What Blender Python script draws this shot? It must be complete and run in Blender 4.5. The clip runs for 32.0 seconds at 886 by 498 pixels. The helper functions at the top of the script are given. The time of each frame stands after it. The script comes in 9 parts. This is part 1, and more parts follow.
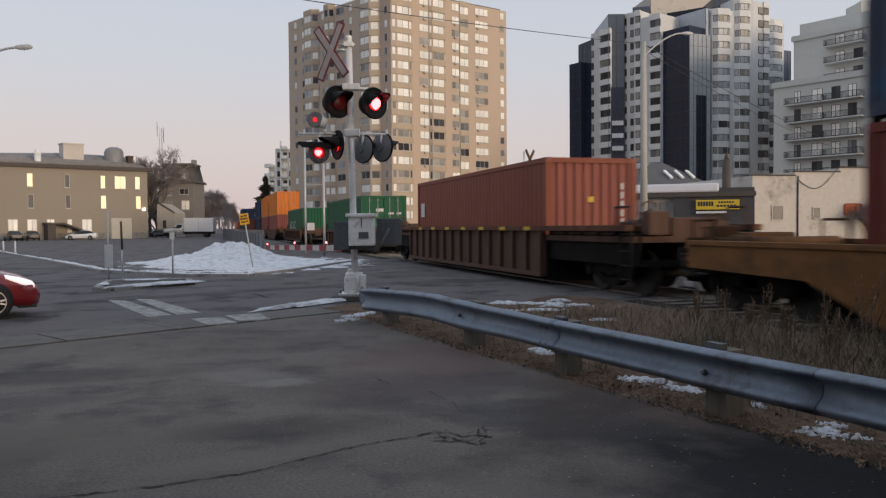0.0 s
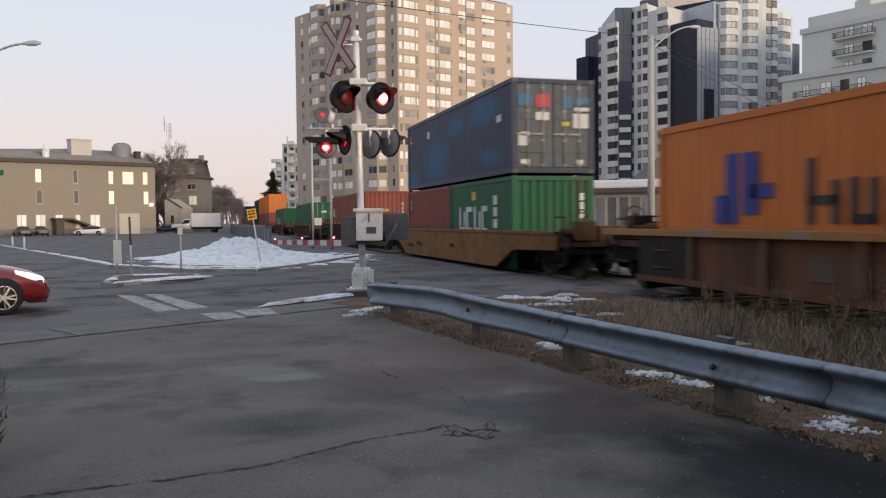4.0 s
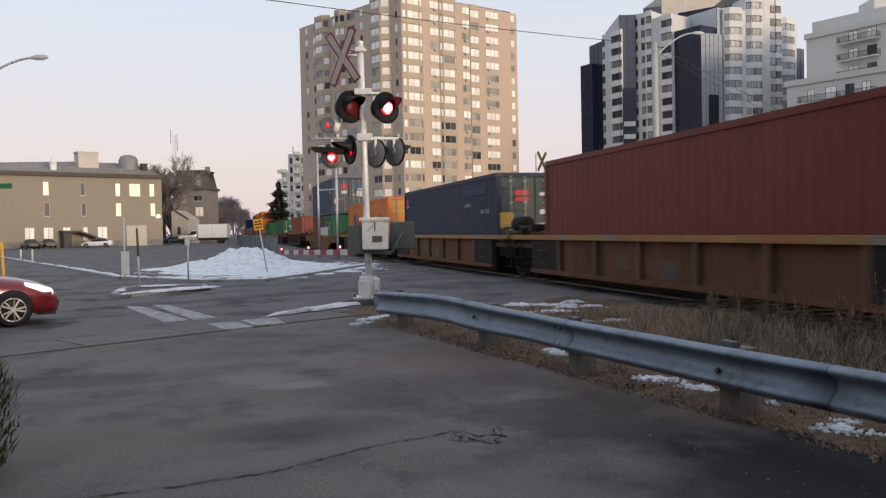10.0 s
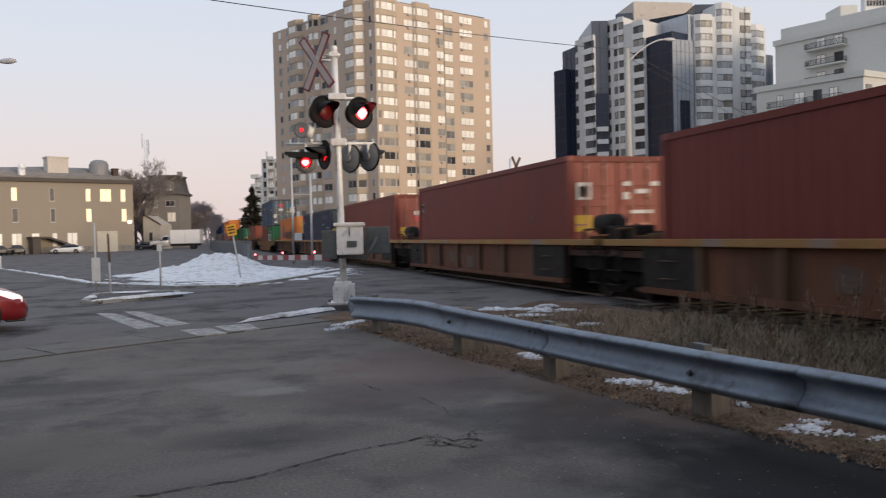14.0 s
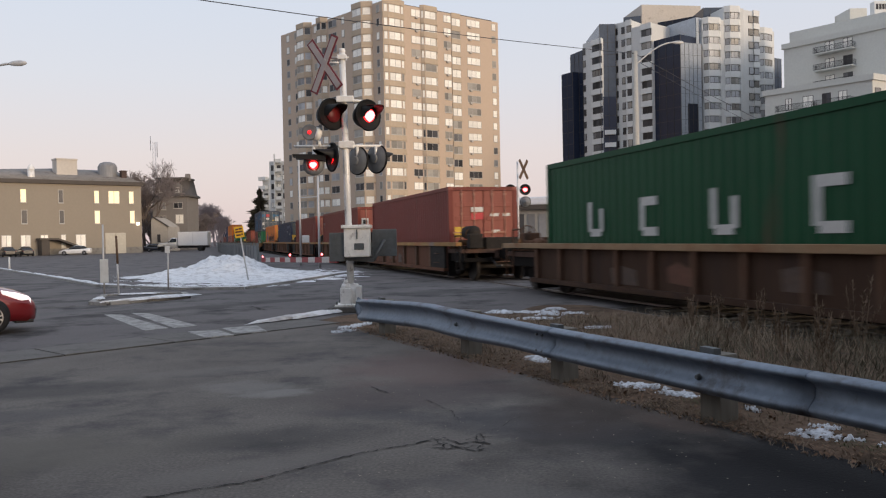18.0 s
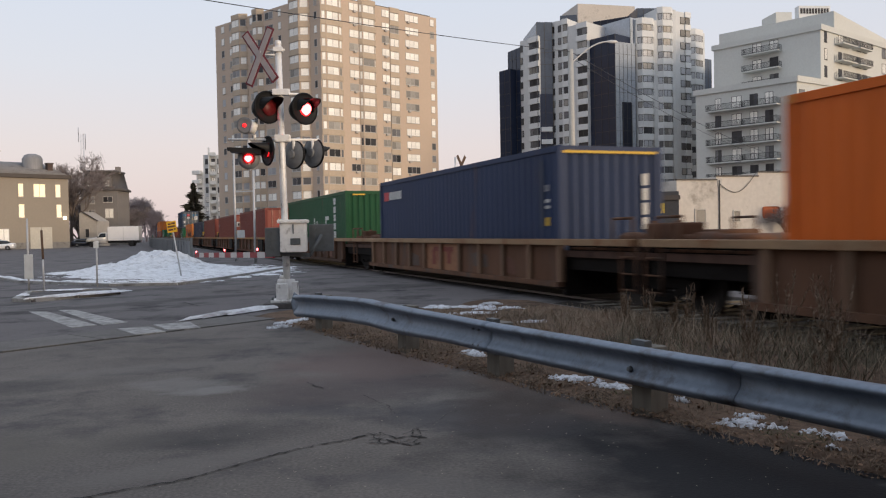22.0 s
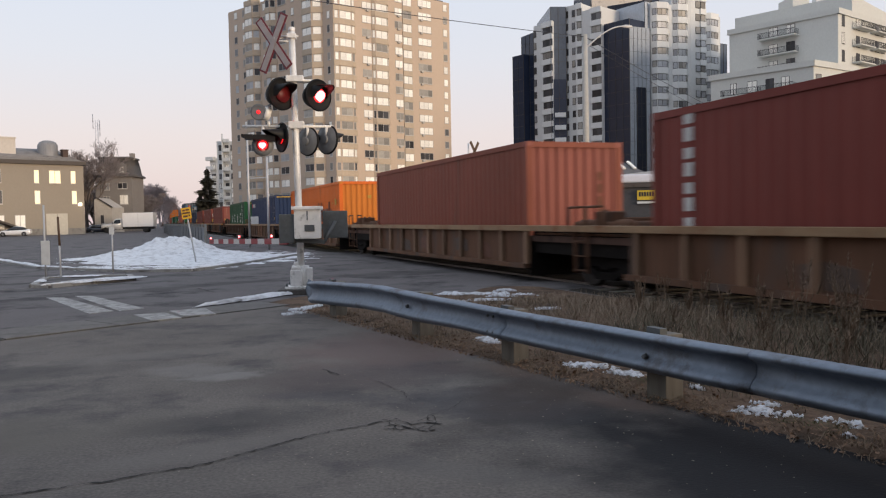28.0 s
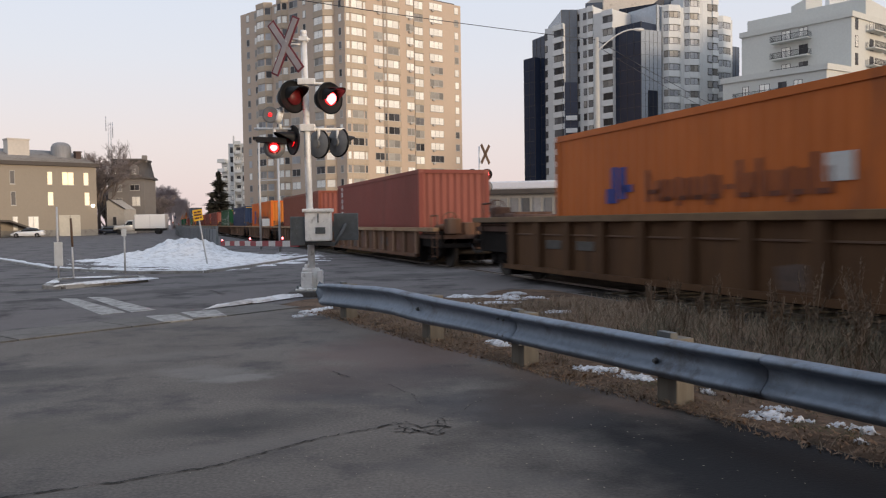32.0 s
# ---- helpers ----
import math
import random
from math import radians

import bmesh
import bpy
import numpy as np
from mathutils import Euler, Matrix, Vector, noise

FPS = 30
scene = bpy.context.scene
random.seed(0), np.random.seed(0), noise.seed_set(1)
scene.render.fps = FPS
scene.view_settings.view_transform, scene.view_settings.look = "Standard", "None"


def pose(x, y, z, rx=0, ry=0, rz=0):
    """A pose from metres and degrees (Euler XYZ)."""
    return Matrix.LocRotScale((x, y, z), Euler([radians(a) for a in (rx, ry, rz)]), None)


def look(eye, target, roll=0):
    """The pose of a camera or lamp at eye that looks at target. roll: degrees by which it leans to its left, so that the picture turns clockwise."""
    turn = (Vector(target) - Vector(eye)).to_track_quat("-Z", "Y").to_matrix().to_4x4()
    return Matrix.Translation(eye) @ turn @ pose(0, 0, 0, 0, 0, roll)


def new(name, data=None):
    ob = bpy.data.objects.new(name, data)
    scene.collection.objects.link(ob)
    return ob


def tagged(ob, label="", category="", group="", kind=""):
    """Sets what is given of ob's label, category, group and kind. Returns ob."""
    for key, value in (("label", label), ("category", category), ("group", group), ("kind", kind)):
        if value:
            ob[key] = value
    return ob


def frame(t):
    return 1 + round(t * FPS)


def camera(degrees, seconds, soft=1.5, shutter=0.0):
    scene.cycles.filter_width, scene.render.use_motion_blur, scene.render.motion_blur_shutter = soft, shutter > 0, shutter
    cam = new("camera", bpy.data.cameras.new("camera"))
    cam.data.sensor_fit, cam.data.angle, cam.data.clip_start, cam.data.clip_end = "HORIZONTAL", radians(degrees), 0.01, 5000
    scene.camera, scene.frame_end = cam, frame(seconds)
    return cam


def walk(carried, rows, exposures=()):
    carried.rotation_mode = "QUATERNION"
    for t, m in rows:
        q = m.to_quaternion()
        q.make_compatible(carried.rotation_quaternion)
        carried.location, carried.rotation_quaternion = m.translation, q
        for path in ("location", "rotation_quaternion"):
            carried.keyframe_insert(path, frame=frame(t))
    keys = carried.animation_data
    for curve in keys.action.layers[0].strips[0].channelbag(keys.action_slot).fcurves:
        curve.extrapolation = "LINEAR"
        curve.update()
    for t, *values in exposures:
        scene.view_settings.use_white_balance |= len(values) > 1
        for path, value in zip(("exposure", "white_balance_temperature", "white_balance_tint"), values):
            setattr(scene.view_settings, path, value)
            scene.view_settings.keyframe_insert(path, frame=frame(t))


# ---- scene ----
cam = camera(57.3, 32.0, soft=1.15, shutter=1.0)


def carried_pose(x, y, z, yaw, pitch, roll):
    """A held camera: yaw to the left from +y, pitch up, roll as in look(), in degrees."""
    a, b = radians(yaw), radians(pitch)
    ahead = Vector((-math.sin(a) * math.cos(b), math.cos(a) * math.cos(b), math.sin(b)))
    return look((x, y, z), Vector((x, y, z)) + ahead, roll)


EXPOSURES = [(t, stops, 6570, 10) for t, stops in ((0.0, -0.22), (1.0, 0.02), (2.0, 0.08), (3.5, 0.08), (5.5, 0.08), (9.0, 0.12), (12.0, 0.0), (15.0, 0.04), (20.0, 0.0), (25.0, 0.12), (32.0, 0.1))]
ROWS = [
    (0, 0.005, 0.011, 1.399, 0.02, -1.59, -0.46),
    (0.5, -0.004, 0.007, 1.381, 0.19, -1.10, -1.06),
    (1, -0.005, -0.002, 1.403, -0.23, -1.81, -1.69),
    (1.5, -0.013, -0.002, 1.399, 0.28, -0.81, -1.13),
    (2, -0.009, 0.014, 1.400, 0.67, -1.30, -0.85),
    (2.5, -0.006, -0.010, 1.406, 0.63, -1.44, -0.57),
    (3, -0.012, -0.004, 1.393, 0.39, -1.77, -0.53),
    (3.5, -0.006, -0.004, 1.400, 0.73, -1.94, -0.50),
    (5.5, -0.004, -0.037, 1.399, -0.89, -1.98, -0.84),
    (6, -0.001, -0.054, 1.383, -0.97, -1.87, -0.79),
    (6.5, 0.005, -0.048, 1.384, -1.07, -2.30, -1.18),
    (7, -0.002, -0.071, 1.385, -1.04, -2.50, -1.41),
    (7.5, -0.004, -0.040, 1.385, -0.28, -2.53, -1.82),
    (8, -0.017, -0.036, 1.390, 1.08, -2.62, -1.72),
    (8.5, -0.043, -0.046, 1.399, 0.41, -2.51, -1.79),
    (9, -0.011, -0.055, 1.388, -0.17, -1.75, -1.83),
    (9.5, -0.012, -0.084, 1.389, 0.03, -1.89, -1.66),
    (10, 0.002, -0.059, 1.391, 0.94, -1.34, -1.16),
    (10.5, -0.009, -0.028, 1.383, 0.77, -0.81, -1.08),
    (11, -0.010, -0.064, 1.390, 0.72, -1.08, -1.20),
    (11.5, 0.001, -0.054, 1.391, 0.48, -1.17, -1.36),
    (12, -0.015, -0.063, 1.392, 0.48, -1.20, -1.59),
    (12.5, -0.004, -0.058, 1.389, 0.21, -1.53, -1.64),
    (13, -0.006, -0.052, 1.391, 0.03, -1.59, -1.78),
    (13.5, -0.011, -0.038, 1.391, 0.07, -1.35, -1.52),
    (14, 0.002, -0.074, 1.392, -0.85, -1.04, -1.34),
    (14.5, 0.013, -0.070, 1.383, -1.91, -0.89, -0.86),
    (15, 0.002, -0.055, 1.390, -2.09, -0.92, -1.27),
    (15.5, -0.008, -0.058, 1.384, -0.86, -0.71, -1.43),
    (17.5, 0.002, -0.057, 1.391, -0.28, -1.03, -1.34),
    (18, -0.004, -0.062, 1.389, -0.36, -0.83, -1.16),
    (18.5, -0.002, -0.060, 1.387, -0.52, -0.68, -0.91),
    (19, -0.001, -0.061, 1.388, -1.06, -0.68, -1.06),
    (19.5, -0.006, -0.084, 1.391, -0.92, -0.77, -1.26),
    (20, -0.000, -0.073, 1.388, -1.33, -0.84, -1.25),
    (20.5, 0.005, -0.072, 1.392, -1.80, -0.91, -1.33),
    (21, 0.001, -0.069, 1.388, -2.50, -1.06, -1.35),
    (21.5, 0.024, -0.081, 1.388, -3.74, -1.44, -1.38),
    (22, 0.007, -0.062, 1.382, -4.72, -1.23, -1.03),
    (22.5, 0.009, -0.079, 1.385, -4.79, -1.13, -0.97),
    (23, 0.003, -0.094, 1.390, -4.73, -1.31, -1.00),
    (23.5, 0.003, -0.081, 1.396, -4.06, -1.68, -1.40),
    (24, 0.004, -0.076, 1.390, -3.24, -1.63, -1.25),
    (24.5, 0.001, -0.067, 1.386, -3.18, -1.80, -1.12),
    (25, 0.000, -0.071, 1.397, -3.21, -1.86, -1.37),
    (25.5, 0.006, -0.055, 1.398, -3.29, -1.89, -1.32),
    (27.5, -0.005, -0.070, 1.401, -3.25, -2.45, -1.29),
    (28, -0.010, -0.068, 1.391, -3.80, -2.19, -1.03),
    (28.5, -0.008, -0.072, 1.399, -3.80, -1.95, -1.10),
    (29, -0.010, -0.094, 1.401, -4.26, -1.83, -0.89),
    (29.5, -0.012, -0.084, 1.396, -3.74, -1.60, -1.22),
    (30, -0.017, -0.075, 1.398, -2.78, -1.73, -0.92),
    (30.5, -0.015, -0.071, 1.390, -2.94, -1.92, -0.81),
    (31, -0.015, -0.061, 1.389, -2.74, -1.94, -0.82),
    (31.5, -0.013, -0.071, 1.390, -2.71, -1.97, -0.86),
    (32, -0.011, -0.076, 1.395, -3.07, -1.99, -0.83),
]
walk(cam, [(t, carried_pose(*row)) for t, *row in ROWS], EXPOSURES)

# ---- light: the low winter sun has just gone down behind the camera ----
world = bpy.data.worlds.new("dusk_sky")
scene.world = world
world.use_nodes = True
wn = world.node_tree.nodes
wl = world.node_tree.links
sky = wn.new("ShaderNodeTexSky")
sky.sky_type = "NISHITA"
sky.sun_disc = False
sky.sun_elevation = radians(6.0)
sky.sun_rotation = radians(138.0)
sky.air_density, sky.dust_density, sky.ozone_density = 1.0, 2.0, 1.5
haze = wn.new("ShaderNodeMix")
haze.data_type = "RGBA"
haze.inputs[0].default_value = 0.75
# dusk haze: rosy along the horizon, cool blue-grey higher up
way = wn.new("ShaderNodeTexCoord")
axes = wn.new("ShaderNodeSeparateXYZ")
ramp = wn.new("ShaderNodeValToRGB")
wl.new(way.outputs["Generated"], axes.inputs[0])
wl.new(axes.outputs[2], ramp.inputs[0])
ramp.color_ramp.elements[0].position = 0.0
ramp.color_ramp.elements[0].color = (0.86, 0.7, 0.705, 1)
ramp.color_ramp.elements[1].position = 1.0
ramp.color_ramp.elements[1].color = (0.7, 0.785, 0.95, 1)
for at, colour in ((0.1, (0.87, 0.768, 0.78, 1)), (0.19, (0.81, 0.81, 0.88, 1)), (0.32, (0.74, 0.81, 0.94, 1))):
    ramp.color_ramp.elements.new(at).color = colour
glow = wn.new("ShaderNodeVectorMath")
glow.operation = "SCALE"
glow.inputs["Scale"].default_value = 10.2
wl.new(ramp.outputs[0], glow.inputs[0])
wl.new(glow.outputs[0], haze.inputs[7])
bg = wn["Background"]
bg.inputs[1].default_value = 0.108
wl.new(sky.outputs[0], haze.inputs[6])
wl.new(haze.outputs[2], bg.inputs[0])
sun = new("sun", bpy.data.lights.new("sun", "SUN"))
sun.data.energy = 2.0
sun.data.angle = radians(14)
sun.data.color = (1.0, 0.78, 0.56)
sun.matrix_world = look((0, 0, 0), (-0.72, 0.68, -0.12))

# ---- materials ----
def mat(name, colour, rough=0.7, metal=0.0, grain=8.0, vary=0.25, stain=0.7, bump=0.15, dirt=None, dirt_amount=0.0, spread=0.0, streak=False, emit=0.0):
    """A surface with fine grain, larger stains and relief, in metres. spread: difference from piece to piece."""
    m = bpy.data.materials.new(name)
    m.use_nodes = True
    n, l = m.node_tree.nodes, m.node_tree.links
    b = n["Principled BSDF"]
    b.inputs["Roughness"].default_value = rough
    b.inputs["Metallic"].default_value = metal
    tc = n.new("ShaderNodeTexCoord")
    mp = n.new("ShaderNodeMapping")
    mp.inputs["Scale"].default_value = (1, 1, 0.12) if streak else (1, 1, 1)
    l.new(tc.outputs["Object"], mp.inputs[0])
    fine = n.new("ShaderNodeTexNoise")
    fine.inputs["Scale"].default_value = grain
    fine.inputs["Detail"].default_value = 6
    big = n.new("ShaderNodeTexNoise")
    big.inputs["Scale"].default_value = stain
    big.inputs["Detail"].default_value = 5
    big.inputs["Roughness"].default_value = 0.65
    l.new(mp.outputs[0], fine.inputs["Vector"])
    l.new(mp.outputs[0], big.inputs["Vector"])
    add = n.new("ShaderNodeMath")
    add.operation = "ADD"
    l.new(fine.outputs[0], add.inputs[0])
    l.new(big.outputs[0], add.inputs[1])
    rng = n.new("ShaderNodeMapRange")
    rng.inputs[1].default_value, rng.inputs[2].default_value = 0.65, 1.35
    rng.inputs[3].default_value, rng.inputs[4].default_value = 1 - vary, 1 + vary
    l.new(add.outputs[0], rng.inputs[0])
    value = rng.outputs[0]
    if spread:
        oi = n.new("ShaderNodeObjectInfo")
        r2 = n.new("ShaderNodeMapRange")
        r2.inputs[3].default_value, r2.inputs[4].default_value = 1 - spread, 1 + spread
        l.new(oi.outputs["Random"], r2.inputs[0])
        mul = n.new("ShaderNodeMath")
        mul.operation = "MULTIPLY"
        l.new(value, mul.inputs[0])
        l.new(r2.outputs[0], mul.inputs[1])
        value = mul.outputs[0]
    hue = n.new("ShaderNodeHueSaturation")
    hue.inputs["Color"].default_value = (*colour, 1)
    l.new(value, hue.inputs["Value"])
    out = hue.outputs[0]
    if dirt:
        spot = n.new("ShaderNodeTexNoise")
        spot.inputs["Scale"].default_value = stain * 2.3
        spot.inputs["Detail"].default_value = 9
        spot.inputs["Roughness"].default_value = 0.7
        l.new(mp.outputs[0], spot.inputs["Vector"])
        r3 = n.new("ShaderNodeMapRange")
        r3.inputs[1].default_value, r3.inputs[2].default_value = 0.62 - 0.25 * dirt_amount, 0.72 - 0.1 * dirt_amount
        l.new(spot.outputs[0], r3.inputs[0])
        mx = n.new("ShaderNodeMix")
        mx.data_type = "RGBA"
        mx.inputs[7].default_value = (*dirt, 1)
        l.new(r3.outputs[0], mx.inputs[0])
        l.new(out, mx.inputs[6])
        out = mx.outputs[2]
    l.new(out, b.inputs["Base Color"])
    if bump:
        bp = n.new("ShaderNodeBump")
        bp.inputs["Strength"].default_value = bump
        bp.inputs["Distance"].default_value = 0.02
        l.new(fine.outputs[0], bp.inputs["Height"])
        l.new(bp.outputs[0], b.inputs["Normal"])
    if emit:
        b.inputs["Emission Color"].default_value = (*colour, 1)
        b.inputs["Emission Strength"].default_value = emit
    return m


def glass(name, colour, rough=0.08, spread=0.25):
    """Window glass seen from far: a dark or light room and the sky it reflects, put into the colour of a glossy pane,
    pane by pane.
    """
    m = mat(name, colour, rough, 0.0, 3.0, 0.15, 0.5, 0.02, spread=spread)
    m.node_tree.nodes["Principled BSDF"].inputs["Specular IOR Level"].default_value = 0.8 if rough < 0.2 else 0.25
    return m


def dull(m, specular):
    m.node_tree.nodes["Principled BSDF"].inputs["Specular IOR Level"].default_value = specular
    return m


ASPHALT = mat("asphalt", (0.142, 0.131, 0.131), 0.85, 0, 60, 0.22, 0.35, 0.35, (0.03, 0.03, 0.032), 0.5)
LOT = mat("lot_asphalt", (0.14, 0.125, 0.113), 0.8, 0, 45, 0.42, 0.45, 0.25, (0.06, 0.056, 0.058), 0.5)


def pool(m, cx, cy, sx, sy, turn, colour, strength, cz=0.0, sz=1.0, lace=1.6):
    """A soft-edged patch of another colour, with its own outline, at a place and size in metres."""
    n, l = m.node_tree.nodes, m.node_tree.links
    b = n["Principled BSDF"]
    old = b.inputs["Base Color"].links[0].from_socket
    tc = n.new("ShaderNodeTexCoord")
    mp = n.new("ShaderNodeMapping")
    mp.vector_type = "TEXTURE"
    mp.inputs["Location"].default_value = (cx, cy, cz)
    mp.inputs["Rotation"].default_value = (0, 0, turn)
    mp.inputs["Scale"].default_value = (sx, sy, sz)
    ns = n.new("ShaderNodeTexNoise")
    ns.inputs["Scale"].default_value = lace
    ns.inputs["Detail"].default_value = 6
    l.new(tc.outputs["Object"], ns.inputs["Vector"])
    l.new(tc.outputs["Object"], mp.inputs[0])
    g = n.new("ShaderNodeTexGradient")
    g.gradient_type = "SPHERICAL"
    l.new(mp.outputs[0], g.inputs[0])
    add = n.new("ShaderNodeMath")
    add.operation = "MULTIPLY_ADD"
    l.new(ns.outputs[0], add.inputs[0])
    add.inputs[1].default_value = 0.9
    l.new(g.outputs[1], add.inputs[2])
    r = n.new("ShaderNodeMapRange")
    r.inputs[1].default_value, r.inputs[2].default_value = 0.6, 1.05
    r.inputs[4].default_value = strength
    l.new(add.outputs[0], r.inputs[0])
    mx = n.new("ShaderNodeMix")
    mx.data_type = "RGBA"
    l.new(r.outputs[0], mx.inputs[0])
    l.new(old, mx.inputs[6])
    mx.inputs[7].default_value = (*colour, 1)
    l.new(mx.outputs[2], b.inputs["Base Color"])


# large near-black patch with a soft edge, on the guardrail side
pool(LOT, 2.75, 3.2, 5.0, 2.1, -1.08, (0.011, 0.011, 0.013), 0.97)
for road_ in (ASPHALT, LOT):
    dull(road_, 0.2)
for x_, y_, sx_, sy_, a_, c_ in ((-9, 20, 9, 0.5, 0.62, 0.05), (-7, 20.5, 8, 0.35, 0.55, 0.13), (-5, 17.5, 7, 0.6, 0.75, 0.045), (-8, 16.5, 6, 0.5, 0.7, 0.12), (1, 21, 6, 1.2, 0.4, 0.05), (-1, 24, 7, 0.7, 0.3, 0.11), (-13, 30, 10, 1.2, 0.3, 0.06)):
    pool(ASPHALT, x_, y_, sx_, sy_, a_, (c_, c_ * 0.97, c_ * 0.97), 0.55)
pool(LOT, -0.2, 7.2, 1.6, 1.0, 0.4, (0.088, 0.07, 0.068), 0.7)
pool(LOT, 0.1, 8.7, 1.7, 1.7, 0.9, (0.145, 0.106, 0.096), 0.8)
pool(LOT, 0.75, 5.9, 1.1, 0.7, -0.6, (0.052, 0.052, 0.059), 0.65)
pool(LOT, 1.2, 6.4, 0.8, 1.6, -0.45, (0.06, 0.045, 0.038), 0.7)
pool(LOT, -1.2, 5.6, 1.0, 0.5, 0.2, (0.045, 0.043, 0.043), 0.6)
pool(LOT, -4.0, 7.6, 2.2, 0.6, 0.3, (0.05, 0.048, 0.048), 0.6)
pool(LOT, -1.85, 7.65, 0.75, 0.5, -0.5, (0.24, 0.23, 0.215), 0.4, lace=5.0)
pool(LOT, -1.5, 7.3, 0.5, 0.28, 0.3, (0.26, 0.25, 0.235), 0.5, lace=7.0)
for x_, y_, sx_ in ((-0.2, 10.4, 0.9), (0.5, 8.6, 0.8), (1.1, 7.2, 0.7), (1.7, 5.9, 0.6)):
    pool(LOT, x_, y_, sx_, 0.35, -1.1, (0.13, 0.095, 0.08), 0.6, lace=4.0)
pool(LOT, -3.2, 5.2, 2.2, 1.0, 0.3, (0.13, 0.117, 0.1), 0.8)
for cx, cy, sx, sy, turn, colour, k in ((-1.2, 4.9, 1.1, 0.3, 0.5, (0.165, 0.15, 0.138), 0.55), (-2.6, 8.6, 1.4, 0.4, 0.35, (0.155, 0.142, 0.132), 0.5), (-3.6, 6.5, 1.2, 0.35, 0.2, (0.075, 0.073, 0.077), 0.5), (-0.5, 6.3, 0.9, 0.25, -0.3, (0.075, 0.07, 0.074), 0.5), (-2.0, 3.6, 1.0, 0.3, 0.4, (0.08, 0.077, 0.08), 0.45), (0.4, 4.3, 0.9, 0.25, -0.5, (0.13, 0.12, 0.112), 0.5)):
    pool(LOT, cx, cy, sx, sy, turn, colour, k, lace=2.4)
CRACK = mat("crack", (0.014, 0.013, 0.012), 0.95, 0, 30, 0.2, 1, 0.1)
CONCRETE = mat("concrete", (0.2, 0.19, 0.175), 0.85, 0, 25, 0.22, 0.8, 0.3, (0.12, 0.11, 0.1), 0.4, 0.12)
KERB = mat("kerb_concrete", (0.3, 0.295, 0.28), 0.85, 0, 25, 0.2, 1.2, 0.3, (0.13, 0.12, 0.11), 0.4)
PAINT = mat("road_paint", (0.35, 0.345, 0.33), 0.7, 0, 30, 0.25, 2.5, 0.2, (0.13, 0.125, 0.12), 0.75)
SNOW = mat("snow", (0.72, 0.735, 0.76), 0.75, 0, 12, 0.1, 1.2, 0.5, (0.4, 0.4, 0.415), 0.55)
EARTH = mat("earth", (0.138, 0.094, 0.067), 0.95, 0, 20, 0.45, 0.9, 0.6, (0.035, 0.03, 0.024), 0.5)
BALLAST = mat("ballast", (0.04, 0.035, 0.03), 0.95, 0, 22, 0.5, 0.8, 1.0)
GREEN_GRASS = mat("olive_grass", (0.075, 0.08, 0.03), 0.9, 0, 6, 0.4, 2, 0.0)
GRASS = mat("dry_grass", (0.26, 0.203, 0.15), 0.9, 0, 6, 0.4, 0.9, 0.0)
WEED = mat("dead_weed", (0.21, 0.155, 0.112), 0.9, 0, 6, 0.4, 2, 0.0)
GALV = mat("galvanised_steel", (0.2, 0.24, 0.295), 0.56, 0.45, 18, 0.2, 1.2, 0.08, (0.11, 0.11, 0.12), 0.35)
GALV_PALE = mat("pale_galvanised_steel", (0.5, 0.5, 0.5), 0.5, 0.3, 18, 0.15, 1.2, 0.08)
SILVER = mat("silver_paint", (0.8, 0.79, 0.77), 0.5, 0.15, 14, 0.12, 2, 0.05, (0.3, 0.28, 0.26), 0.25)
WHITE_BOX = mat("white_box_paint", (0.84, 0.83, 0.8), 0.45, 0, 10, 0.1, 2.5, 0.05, (0.35, 0.33, 0.3), 0.3)
GREY_STEEL = mat("grey_steel", (0.11, 0.12, 0.125), 0.6, 0.2, 14, 0.2, 2, 0.1)
BLACK_PAINT = mat("black_paint", (0.018, 0.018, 0.02), 0.45, 0, 10, 0.25, 2, 0.05)
HOOD = mat("black_hood", (0.014, 0.014, 0.015), 0.55, 0, 10, 0.25, 3, 0.05)
BACK_GREY = mat("lamp_back_grey", (0.18, 0.185, 0.19), 0.55, 0.1, 10, 0.2, 3, 0.05)
LENS_ON = mat("lit_red_lens", (1.0, 0.014, 0.018), 0.5, 0, 5, 0.0, 1, 0, emit=1.9)
LENS_HOT = mat("lamp_heart", (1.0, 0.13, 0.14), 0.5, 0, 5, 0.0, 1, 0, emit=7.0)
# colour of the added vanes, standing in for an unlit lens
VANE = mat("red_vane", (0.13, 0.007, 0.009), 0.5, 0, 5, 0.1, 1, 0)
LENS_OFF = mat("red_lens", (0.12, 0.006, 0.008), 0.2, 0, 5, 0.1, 1, 0)
SIGN_RED = mat("sign_red", (0.17, 0.02, 0.03), 0.5, 0, 8, 0.12, 3, 0.02)
SIGN_WHITE = mat("sign_grey_white", (0.34, 0.3, 0.3), 0.55, 0, 8, 0.12, 3, 0.02)
SIGN_YELLOW = mat("sign_yellow", (0.75, 0.42, 0.02), 0.5, 0, 8, 0.1, 3, 0.02)
SIGN_BACK = mat("sign_plain_white", (0.6, 0.61, 0.6), 0.5, 0, 8, 0.1, 3, 0.02)
RUST_POST = mat("rusty_post", (0.12, 0.075, 0.05), 0.8, 0.2, 14, 0.3, 3, 0.2)
WOOD_POST = mat("weathered_wood", (0.16, 0.145, 0.12), 0.9, 0, 14, 0.3, 2, 0.4, streak=True)
GRAFFITI = mat("faded_spray_paint", (0.085, 0.06, 0.05), 0.8, 0, 14, 0.45, 3, 0.05, (0.1, 0.065, 0.045), 0.8)


for plain in (GRASS, WEED, EARTH, BALLAST):
    dull(plain, 0.1)


